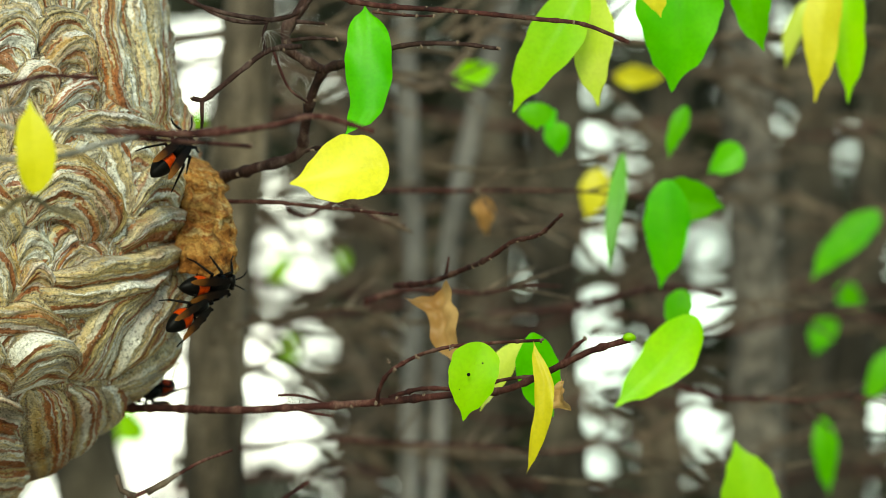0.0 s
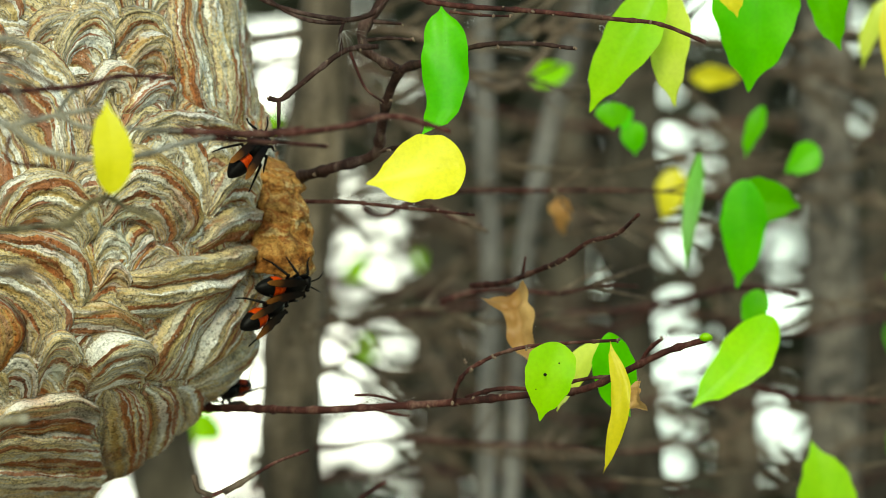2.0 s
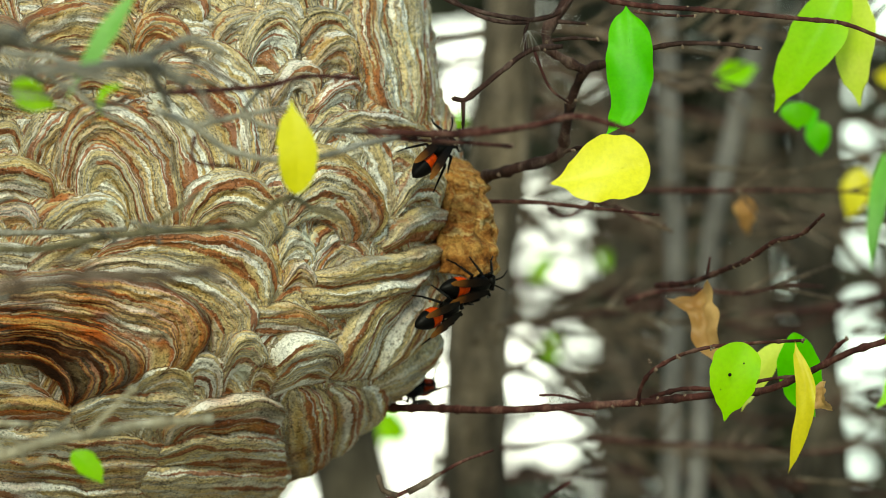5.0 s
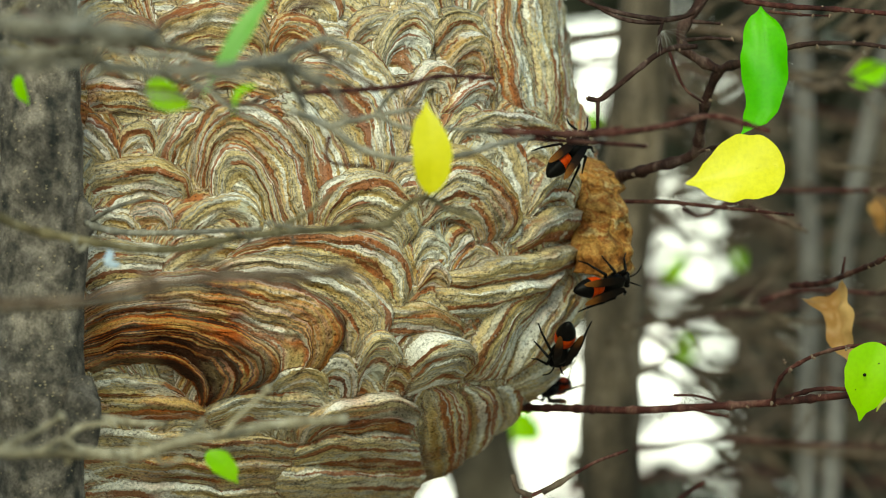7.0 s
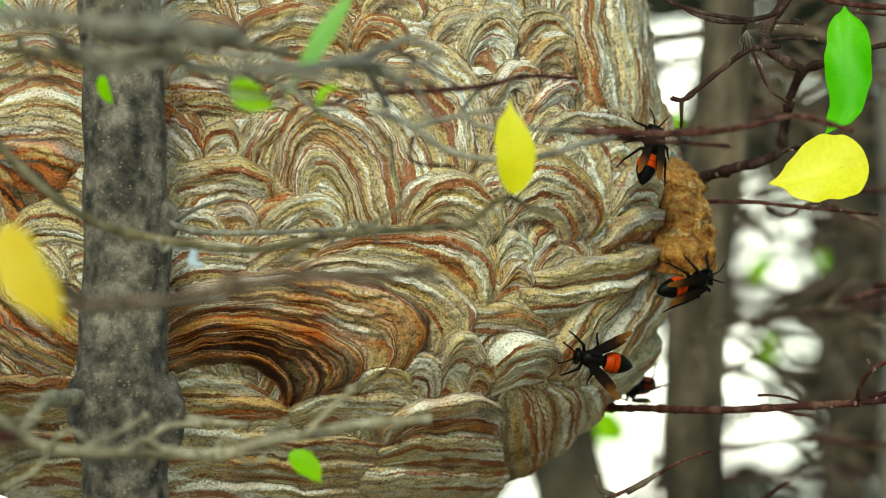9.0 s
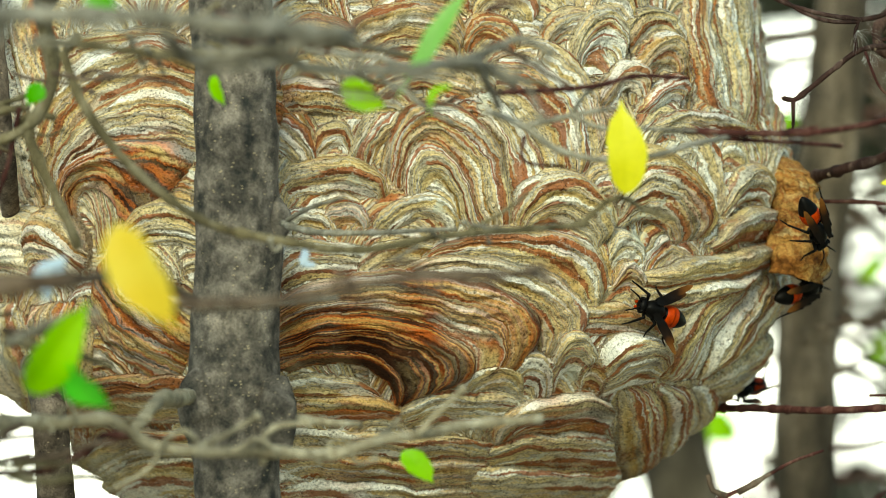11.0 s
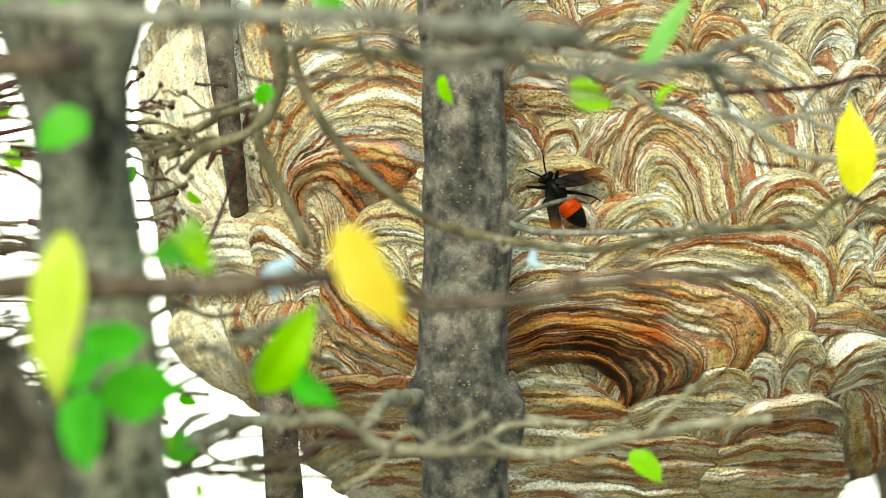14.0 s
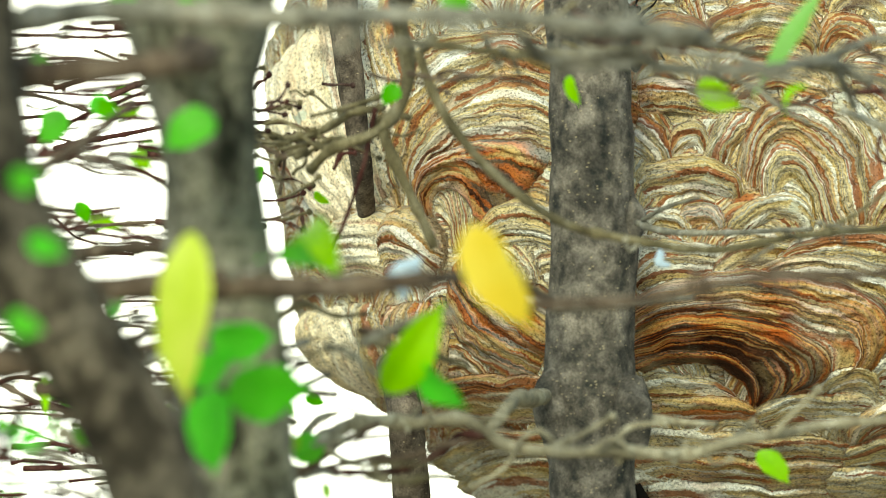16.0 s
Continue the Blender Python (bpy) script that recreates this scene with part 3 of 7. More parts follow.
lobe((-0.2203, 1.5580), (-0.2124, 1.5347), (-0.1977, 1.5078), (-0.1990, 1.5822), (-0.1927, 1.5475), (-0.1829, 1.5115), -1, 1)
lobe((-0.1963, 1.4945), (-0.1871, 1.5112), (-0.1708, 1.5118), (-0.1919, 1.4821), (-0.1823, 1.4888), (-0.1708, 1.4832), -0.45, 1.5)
lobe((-0.1738, 1.5087), (-0.1628, 1.5118), (-0.1551, 1.4983), (-0.1736, 1.4832), (-0.1671, 1.4889), (-0.1612, 1.4833), 0.35, 1.3)
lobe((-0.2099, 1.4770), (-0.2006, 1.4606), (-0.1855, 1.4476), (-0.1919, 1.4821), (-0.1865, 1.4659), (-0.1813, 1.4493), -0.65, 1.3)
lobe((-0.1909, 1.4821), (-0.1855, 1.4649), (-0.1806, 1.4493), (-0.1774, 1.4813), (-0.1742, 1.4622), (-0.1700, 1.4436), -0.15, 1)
lobe((-0.1774, 1.4813), (-0.1738, 1.4622), (-0.1695, 1.4436), (-0.1553, 1.4852), (-0.1539, 1.4654), (-0.1558, 1.4406), 0.6, 1)
lobe((-0.1464, 1.5002), (-0.1321, 1.4853), (-0.1171, 1.4703), (-0.1582, 1.4852), (-0.1451, 1.4655), (-0.1254, 1.4532), 0.65, 1)
lobe((-0.1651, 1.4517), (-0.1426, 1.4584), (-0.1177, 1.4548), (-0.1650, 1.4377), (-0.1439, 1.4423), (-0.1185, 1.4413), 0.5, 1)
lobe((-0.1681, 1.4164), (-0.1506, 1.4362), (-0.1187, 1.4382), (-0.1612, 1.4115), (-0.1435, 1.4257), (-0.1194, 1.4283), 0.1, 1.1)
lobe((-0.1612, 1.4105), (-0.1435, 1.4262), (-0.1193, 1.4287), (-0.1534, 1.4036), (-0.1388, 1.4132), (-0.1202, 1.4159), 0, 1)


def wave(s, z, size, seed):
    """A smooth uneven field between about -1 and 1."""
    r = np.random.RandomState(seed)
    out = np.zeros_like(s)
    for k in range(7):
        a, f, p = r.uniform(0, 6.28), r.uniform(0.6, 1.8) / size, r.uniform(0, 6.28)
        out += np.sin(f * 6.28 * (np.cos(a) * s + np.sin(a) * z) + p)
    return out / 3.2


def bow(points, t):
    """A line through three points: nearly straight ones bend like a parabola, steep ones like half an oval."""
    p, q, r = (np.array(v) for v in points)
    mid = (p + r) / 2
    steep = min(1.0, max(0.0, (np.linalg.norm(q - mid) / (np.linalg.norm(r - p) + 1e-9) - 0.12) / 0.28))
    t = t[..., None]
    oval = mid + (p - r) / 2 * np.cos(np.pi * t) + (q - mid) * np.sin(np.pi * t)
    flat = p * (1 - t) * (1 - 2 * t) + q * 4 * t * (1 - t) + r * t * (2 * t - 1)
    return oval * steep + flat * (1 - steep)


class Field:
    """A wave kept on a lattice, to be read at many places."""

    def __init__(self, size, seed):
        xs, zs = np.meshgrid(np.arange(-0.26, 0.13, 0.0005), np.arange(1.28, 1.72, 0.0005))
        self.grid = wave(xs, zs, size, seed)

    def at(self, x, z):
        return self.grid[np.clip(((z - 1.28) / 0.0005).astype(int), 0, self.grid.shape[0] - 1), np.clip(((x + 0.26) / 0.0005).astype(int), 0, self.grid.shape[1] - 1)]


BIG_Z, BIG_X, SMALL_Z, SMALL_X, LEDGE = Field(0.035, 3), Field(0.035, 4), Field(0.011, 5), Field(0.011, 6), Field(0.03, 12)
COLS, ROWS = 1180, 760
S1 = np.linspace(-ROUND * radians(100), ROUND * radians(100), COLS)
Z1 = np.linspace(1.365, 1.66, ROWS)


def relief():
    """Over the unrolled sheet: the paper's height, which pocket is on top, its band and the place along the band."""
    s, z = np.meshgrid(S1, Z1)
    top, who = np.full(s.shape, -1.0), np.full(s.shape, -1)
    ring, along = z * 1.0, s * 1.0
    cell_s, cell_z = S1[1] - S1[0], Z1[1] - Z1[0]
    for i, (outer, inner, rust, lift, dense) in enumerate(LOBES):
        span = np.linalg.norm(np.array(outer) - np.array(inner), axis=1)
        deep = max(span[1], 0.003)
        long = np.linalg.norm(np.diff(np.array(outer), axis=0), axis=1).sum()
        nu, nv = int(long * 1.3 / 0.00017) + 8, int(max(span) * 1.2 / 0.00017) + 8
        u, v = np.meshgrid(np.linspace(0, 1, nu), np.linspace(0, 1, nv))
        p = bow(outer, u) * (1 - v[..., None]) + bow(inner, u) * v[..., None]
        x, zz = p[..., 0], p[..., 1]
        x, zz = x + 0.0009 * BIG_X.at(x, zz) + 0.0004 * SMALL_X.at(x, zz), zz + 0.0009 * BIG_Z.at(x, zz) + 0.0004 * SMALL_Z.at(x, zz)
        turn = (x - np.interp(zz, PZ, PC)) / np.interp(zz, PZ, PA)
        r = np.clip((v + 0.01) / 0.3, 0, 1)
        end = np.sqrt(np.clip(1 - np.abs(2 * u - 1) ** 3, 0, 1))
        h = np.sqrt(r * (2 - r)) * (1 - 0.62 * v * v) * (0.08 + 0.92 * end) * lift * 0.0088 * (min(deep, 0.02) / 0.014) ** 0.45
        # each band is a low ledge over the next
        dark = rust > 0.6
        phase = v * deep * dense / (0.0060 if dark else 0.0041) + 0.45 * LEDGE.at(x, zz) + i * 0.37
        h = h + (0.0016 if dark else 0.0009) * ((phase % 1.0) ** 1.6 - 0.4) * np.clip(h / 0.002, 0, 1)
        ci, ri = np.round((ROUND * np.arcsin(np.clip(turn, -1, 1)) - S1[0]) / cell_s).astype(int), np.round((zz - Z1[0]) / cell_z).astype(int)
        ok = (np.abs(turn) < 0.9995) & (ri >= 0) & (ri < ROWS)
        ri, ci = ri[ok], ci[ok]
        mine = np.full((ri.max() - ri.min() + 1, ci.max() - ci.min() + 1), -1.0) if len(ri) else None
        if mine is None:
            continue
        r0, c0 = ri.min(), ci.min()
        mv, mu = mine * 0, mine * 0
        mine[ri - r0, ci - c0], mv[ri - r0, ci - c0], mu[ri - r0, ci - c0] = h[ok], (v * deep * dense)[ok], (u * long)[ok]
        box = (slice(r0, r0 + mine.shape[0]), slice(c0, c0 + mine.shape[1]))
        win = (mine > top[box] + (0.0 if i < SMALL else -0.0006)) & (mine > 0.0002)
        top[box][win], who[box][win], ring[box][win], along[box][win] = mine[win], i, mv[win], mu[win]
    return np.maximum(top, 0), who, ring, along


HEIGHT, WHO, RING, ALONG = relief()


def nest_point(s, z, h):
    c, a = np.interp(z, PZ, PC), np.interp(z, PZ, PA)
    t = s / ROUND
    nx, ny = np.sin(t), -np.cos(t)
    return c + (a + h) * nx, AXIS + (DEEP * a + h) * ny, z


def on_nest(x, z, over=0.0):
    """The place on the paper in front of (x, z), and its outward direction."""
    s, _ = flat_of(x, z)
    sa, za = np.array([s]), np.array([z])
    h = float(HEIGHT[int(np.abs(Z1 - z).argmin()), int(np.abs(S1 - s).argmin())])
    px, py, pz = nest_point(sa, za, np.array([h + over]))
    t = s / ROUND
    return Vector((float(px[0]), float(py[0]), z)), Vector((math.sin(t), -math.cos(t), 0)).normalized()


def sheet(name, cols, pos, mask, fields, parent, label=""):
    """The part of the nest's paper that the mask picks out, as a mesh of its own."""
    q = np.nonzero(mask)
    a = q[0] * cols + q[1]
    quads = np.stack([a, a + 1, a + cols + 1, a + cols], 1)
    used, inv = np.unique(quads, return_inverse=True)
    me = bpy.data.meshes.new(name)
    me.vertices.add(len(used))
    me.vertices.foreach_set("co", pos[used].astype(np.float32).ravel())
    nq = len(quads)
    me.loops.add(nq * 4)
    me.loops.foreach_set("vertex_index", inv.reshape(-1).astype(np.int32))
    me.polygons.add(nq)
    me.polygons.foreach_set("loop_start", np.arange(0, nq * 4, 4, dtype=np.int32))
    me.polygons.foreach_set("use_smooth", np.ones(nq, bool))
    for key, values in fields.items():
        at = me.attributes.new(key, "FLOAT", "POINT")
        at.data.foreach_set("value", values[used].astype(np.float32))
    me.materials.append(PAPER)
    me.update()
    me.validate()
    return part(name, me, PAPER, parent, label)


def pieces_of(own):
    """Numbers the connected patches of a map; a patch of a few cells joins its neighbour."""
    runs, root = [], []

    def find(a):
        while root[a] != a:
            root[a] = root[root[a]]
            a = root[a]
        return a

    above = []
    for r in range(own.shape[0]):
        cut = np.concatenate([[0], np.nonzero(np.diff(own[r]))[0] + 1, [own.shape[1]]])
        row = []
        for a, b in zip(cut[:-1], cut[1:]):
            k = len(runs)
            runs.append((r, a, b, own[r, a]))
            root.append(k)
            row.append(k)
        i = 0
        for k in row:
            _, a, b, v = runs[k]
            while i < len(above) and runs[above[i]][2] <= a:
                i += 1
            j = i
            while j < len(above) and runs[above[j]][1] < b:
                if runs[above[j]][3] == v:
                    root[find(k)] = find(above[j])
                j += 1
        above = row
    size = {}
    for k, (r, a, b, v) in enumerate(runs):
        f = find(k)
        size[f] = size.get(f, 0) + b - a
    names = {}
    out = np.zeros(own.shape, int)
    last = 0
    for k, (r, a, b, v) in enumerate(runs):
        f = find(k)
        if size[f] >= 150:
            last = names.setdefault(f, len(names))
        elif a == 0 and r:
            last = int(out[r - 1, 0])
        out[r, a:b] = last
    return out


def build_nest():
    nest = thing("hornet_nest", (float(np.interp(1.45, PZ, PC)), AXIS, 1.35), "large grey, tan and rust banded paper hornet nest among branches", "hornet nest")
    s, z = np.meshgrid(S1, Z1)
    h = HEIGHT * 1.0
    for _ in range(2):
        h[1:-1, 1:-1] = 0.5 * h[1:-1, 1:-1] + 0.125 * (h[:-2, 1:-1] + h[2:, 1:-1] + h[1:-1, :-2] + h[1:-1, 2:])
    h = h + 0.00022 * wave(s, z, 0.006, 8)
    pos = np.stack(nest_point(s, z, h), -1).reshape(-1, 3)
    rust = np.array([min(q[2], 0.94) for q in LOBES] + [0.15])[WHO]
    rust = np.clip(rust + 0.2 * wave(s, z, 0.03, 9), -1, 1)
    fields = {"ring": RING.reshape(-1), "along": ALONG.reshape(-1), "rust": rust.reshape(-1)}
    own = pieces_of(WHO[:-1, :-1])
    for i in range(int(own.max()) + 1):
        mask = own == i
        if mask.any():
            sheet("paper_pocket", COLS, pos, mask, fields, nest)
    # the plain rest of the body, behind and above
    bz = np.concatenate([PZ[PZ < 1.36][::6], np.linspace(1.365, 1.66, 24), PZ[PZ > 1.665][::6]])
    bz = np.unique(bz)
    verts, faces = [], []
    seg = 48
    for q in bz:
        for k in range(seg + 1):
            t = radians(98) + radians(164) * k / seg
            px, py, _ = nest_point(ROUND * t, q, 0.001)
            verts.append((px, py, q))
    for i in range(len(bz) - 1):
        for k in range(seg):
            a = i * (seg + 1) + k
            faces.append((a, a + 1, a + seg + 2, a + seg + 1))
    part("back_wall", (verts, faces), PAPER, nest)
    for low, high, name in ((PZ[0], 1.365, "lower_cap"), (1.66, PZ[-1], "upper_cap")):
        verts, faces = [], []
        zs = np.linspace(low, high, 14)
        for q in zs:
            for k in range(97):
                t = radians(-98) + radians(196) * k / 96
                px, py, _ = nest_point(ROUND * t, q, 0.002 + 0.002 * math.sin(q * 300 + 2 * math.sin(t * 9)))
                verts.append((px, py, q))
        for i in range(13):
            for k in range(96):
                a = i * 97 + k
                faces.append((a, a + 1, a + 98, a + 97))
        part(name, (verts, faces), PAPER, nest)
    for q, name in ((PZ[0], "floor_disc"), (PZ[-1], "crown_disc")):
        verts = [(float(nest_point(ROUND * radians(7.5 * k), q, 0.0)[0]), float(nest_point(ROUND * radians(7.5 * k), q, 0.0)[1]), q) for k in range(48)]
        part(name, (verts, [tuple(range(48))]), PAPER, nest)
    # the hood over the way in, open below
    line, rad = spline([(0.0772, 2.18, 1.5312), (0.0801, 2.172, 1.5255), (0.0806, 2.163, 1.5125), (0.0801, 2.158, 1.5005), (0.0796, 2.156, 1.4903)], [0.0034, 0.0068, 0.0089, 0.0096, 0.0094], 0.0006)
    m = len(line)
    verts, faces, ring, along = [], [], [], []
    for k in range(2 * m):
        i = k if k < m else 2 * m - 1 - k
        r = rad[i] if k < m else rad[i] * 0.78
        for q in range(64):
            a = 2 * math.pi * q / 64
            w = Vector(line[i]) + Vector((math.cos(a), 0.95 * math.sin(a), -0.25 * math.cos(a))) * r
            n3 = noise.noise(w * 110) * 0.0026 + noise.noise(w * 300) * 0.0013 + 0.0005 * math.sin(i * 0.55 + 3 * noise.noise(w * 60)) + 0.0006 * math.sin(a * 11 + 4 * noise.noise(w * 90))
            w += Vector((math.cos(a), math.sin(a), -0.3)) * n3
            verts.append(w)
            ring.append(a * r * 0.55 + i * 0.00025 + 0.006 * noise.noise(w * 90))
            along.append(i * 0.0006)
    for k in range(2 * m - 1):
        for q in range(64):
            a, b = k * 64 + q, k * 64 + (q + 1) % 64
            faces.append((a, b, b + 64, a + 64))
    me = mesh_of("entrance_hood", verts, faces, HOOD)
    for key, values in (("ring", ring), ("along", along)):
        me.attributes.new(key, "FLOAT", "POINT").data.foreach_set("value", values)
    part("entrance_hood", me, HOOD, nest, "rough ochre-brown paper hood over the entrance")
    return nest


nest = build_nest()


# ---- trunks and branches ----
def trunk(points, widths, mat, label, sides=28, rough=0.10, knots=(), seed=0):
    t = thing("tree_trunk", points[-1], label, "tree trunk", "hedge trunks")
    part("stem", tube(points, [w / 2 for w in widths], sides, rough, 0, step=max(0.004, widths[0] * 0.25), seed=seed), mat, t)
    rnd = random.Random(seed)
    line, rad = spline(points, [w / 2 for w in widths], 0.01)
    seen = [i for i, q in enumerate(line) if 1.38 < q[2] < 1.62]
    for _ in range(3):
        i, a = rnd.choice(seen), rnd.uniform(-2.6, -0.5)
        r = rad[i] * rnd.uniform(0.10, 0.2)
        part("knot", blob(Vector(line[i]) + Vector((math.cos(a), math.sin(a), 0)) * rad[i] * 0.92, (r, r * 0.8, r * 1.5), None, 12, 8, 0.35), mat, t)
    for k, r in knots:
        part("knot", blob(k, (r * 0.8, r * 0.7, r * 1.5), None, 18, 12, 0.25), mat, t)
    return t


def stem(parent, points, width, mat=TWIG, nodes=0.012, sides=9, name="twig", end=None, seed=0):
    return part(name, tube(points, [width / 2, (end or width * 0.6) / 2], sides, 0.18, nodes, step=max(0.0012, width * 0.8), seed=seed), mat, parent)


def branch(points, width, mat, label, nodes=0.014, end=None, seed=0):
    b = thing("branch", points[0], label, "branch", "hedge branches")
    stem(b, points, width, mat, nodes, 12, "stem", end, seed)
    return b


def buds(parent, places, size, mat=NODE):
    """Clusters of three small scaly buds."""
    size *= 0.5
    rnd = random.Random(len(places))
    for p in places:
        bits = [blob(Vector(p) + Vector((rnd.uniform(-1, 1), rnd.uniform(-0.6, 0.2), rnd.uniform(-1, 1))) * size * 0.8, (size * rnd.uniform(0.6, 0.9), size * 0.6, size * rnd.uniform(0.7, 1.1)), None, 8, 6, 0.4) for _ in range(3)]
        part("bud", joined(*bits), mat, parent)


def nodes_on(parent, points, width, every, seed):
    """Pale ring-like scars where leaves have dropped."""
    rnd = random.Random(seed)
    line, rad = spline(points, [width / 2, width * 0.32], 0.0008)
    i = rnd.randrange(4, 14)
    while i < len(line) - 2:
        d = Vector(line[i + 1]) - Vector(line[i])
        turn = d.to_track_quat("Z", "Y").to_matrix()
        r = float(rad[i])
        side = 1 if rnd.random() < 0.5 else -1
        part("leaf_scar", blob(Vector(line[i]) + Vector((0, -0.35 * r, side * 0.55 * r)), (r * 0.75, r * 0.75, r * rnd.uniform(0.5, 0.9)), turn, 8, 6, 0.4), NODE, parent)
        i += int(every / 0.0008 * rnd.uniform(0.5, 1.5)) + 1


def leaf(parent, base, tip, width, mat, roll=0, bend=0.1, fold=0.25, wavy=0.06, blunt=0.5, seed=0, sway=0.03, crumple=0.0, widths=None, sways=None):
    """A blade from its stalk's end to its tip, creased along the midrib, turned about its length by roll."""
    base, tip = Vector(base), Vector(tip)
    way = tip - base
    length = way.length
    way.normalize()
    face = Vector((0, -1, 0))
    face = (face - way * face.dot(way)).normalized()
    face = Matrix.Rotation(radians(roll), 3, way) @ face
    side = way.cross(face)
    rnd = random.Random(seed + int(abs(base.x) * 9000))
    ph = rnd.uniform(0, 6)
    verts, faces, rib = [], [], []
    nl, nw = 34, 10
    for i in range(nl + 1):
        t = (1 - math.cos(math.pi * i / nl)) / 2
        w = width / 2 * (math.sin(math.pi * t ** (0.55 + blunt * 0.5)) ** 0.8 if 0 < t < 1 else 0.0)
        if t > 0.8:
            w *= 1 - 0.45 * math.sin(math.pi * (t - 0.8) / 0.2 * 0.75)
        if widths:
            w = width / 2 * float(np.mean([np.interp(t + q, np.linspace(0, 1, len(widths)), widths) for q in (-0.07, -0.035, 0, 0.035, 0.07)])) * min(1.0, (1 - t) * 9 + 0.1, t * 9 + (0.1 if widths[0] < 0.5 else 1))
        lift = bend * length * (math.sin(math.pi * t) - 0.3 * t)
        mid = base + way * (length * t) + face * lift + side * (length * (float(np.interp(t, np.linspace(0, 1, len(sways)), sways)) if sways else sway * math.sin(4.2 * t + ph)))
        rib.append(mid + face * 0.00005)
        for k in range(nw + 1):
            u = 2 * k / nw - 1
            z = abs(u) * w * fold + wavy * w * math.sin(9 * t + ph + 2 * u) * abs(u) ** 2
            z += 0.0004 * abs(math.sin(t * 34 - abs(u) * 5)) * (1 - abs(u))
            v = mid + side * (u * w * (1 + 0.04 * math.sin(13 * t + ph * u) + 0.025 * math.sin(29 * t + 2 * u))) + face * z
            if crumple:
                v += noise.noise_vector(v / width * 2.2 + Vector((ph, 0, 0))) * crumple * width + face * crumple * width * noise.noise(v / width * 5)
            verts.append(v)
    for i in range(nl):
        for k in range(nw):
            a = i * (nw + 1) + k
            faces.append((a, a + 1, a + nw + 2, a + nw + 1))
    lf = part("leaf", (verts, faces), mat, parent)
    v, f = tube([r for r in rib[1:-2:4]], [width * 0.010, width * 0.004], 6, 0.0, 0, step=0.004)
    part("midrib", (v, f), mat, lf)
    return lf


def shoots(parent, points, count, size, mat, seed):
    """Short knobbly side shoots along a branch."""
    rnd = random.Random(seed)
    line, _ = spline(points, [1, 1], 0.004)
    for k in range(count):
        q = Vector(line[rnd.randrange(len(line))])
        d = Vector((rnd.choice((-1, 1)) * rnd.uniform(0.5, 1), rnd.uniform(-0.4, 0.4), rnd.gauss(0, 0.3))) * size * rnd.uniform(0.4, 1.4)
        bend = Vector((rnd.gauss(0, 0.15), 0, rnd.gauss(0, 0.2))) * size
        w = size * rnd.uniform(0.07, 0.14)
        stem(parent, [q, q + d * 0.5 + bend, q + d], w, mat, size * 0.3, 7, seed=k, end=w * 0.7)
        part("bud", blob(q + d, (w * 0.8, w * 0.8, w * 0.8), None, 7, 5, 0.3), mat, parent)


# trunk before the nest
trunk([(-0.1062, 2.039, 1.6893), (-0.1057, 2.039, 1.5802), (-0.1048, 2.039, 1.5439), (-0.1040, 2.039, 1.4929), (-0.1052, 2.039, 1.4529), (-0.1040, 2.039, 1.4165), (-0.1030, 2.039, 1.2892), (-0.119, 2.05, 0.0)],
           [0.0273, 0.0273, 0.0269, 0.0280, 0.0300, 0.0273, 0.0291, 0.0350], BARK,
           "slim grey-brown trunk with pale specks standing before the nest", knots=[((-0.1160, 2.031, 1.4485), 0.0085), ((-0.0916, 2.029, 1.4462), 0.0092), ((-0.0905, 2.034, 1.5093), 0.0048)], seed=3)
# soft trunks nearest the lens
trunk([(-0.1981, 1.72, 1.6444), (-0.1958, 1.72, 1.5677), (-0.1942, 1.72, 1.5446), (-0.1922, 1.72, 1.5216), (-0.1904, 1.72, 1.5017), (-0.1865, 1.72, 1.4679), (-0.1827, 1.72, 1.4296), (-0.20, 1.73, 0.0)],
      [0.0476, 0.043, 0.0314, 0.0258, 0.0291, 0.0307, 0.0307, 0.05], BARK_MOTTLED, "rough grey-brown forked hedge trunk close by", seed=5)
trunk([(-0.2369, 1.58, 1.6185), (-0.2369, 1.58, 1.534), (-0.2284, 1.58, 1.503), (-0.2172, 1.58, 1.486), (-0.2052, 1.58, 1.4691), (-0.196, 1.58, 1.4536), (-0.1897, 1.58, 1.4353), (-0.19, 1.6, 0.0)],
      [0.024, 0.0268, 0.0268, 0.0254, 0.024, 0.024, 0.0247, 0.05], BARK_BLOTCHED, "dark leaning hedge trunk close by", seed=7)
# stem that the nest is built round
trunk([(-0.1954, 2.16, 1.662), (-0.1907, 2.1, 1.5826), (-0.1875, 2.09, 1.5598), (-0.1844, 2.09, 1.5356), (-0.1837, 2.125, 1.504), (-0.181, 2.15, 1.4695), (-0.1685, 2.085, 1.4444), (-0.1671, 2.095, 1.418), (-0.20, 2.15, 0.0)],
      [0.0108, 0.0102, 0.0092, 0.0074, 0.006, 0.0095, 0.0116, 0.0124, 0.02], BARK_SPECKLED, "dark speckled stem grown into the nest's side", seed=9)

# hedge trunks behind
def back_trunk(pts, ws, mat, sd):
    trunk(pts, ws, mat, "brown-grey hedge trunk standing behind the nest", 16, seed=sd)


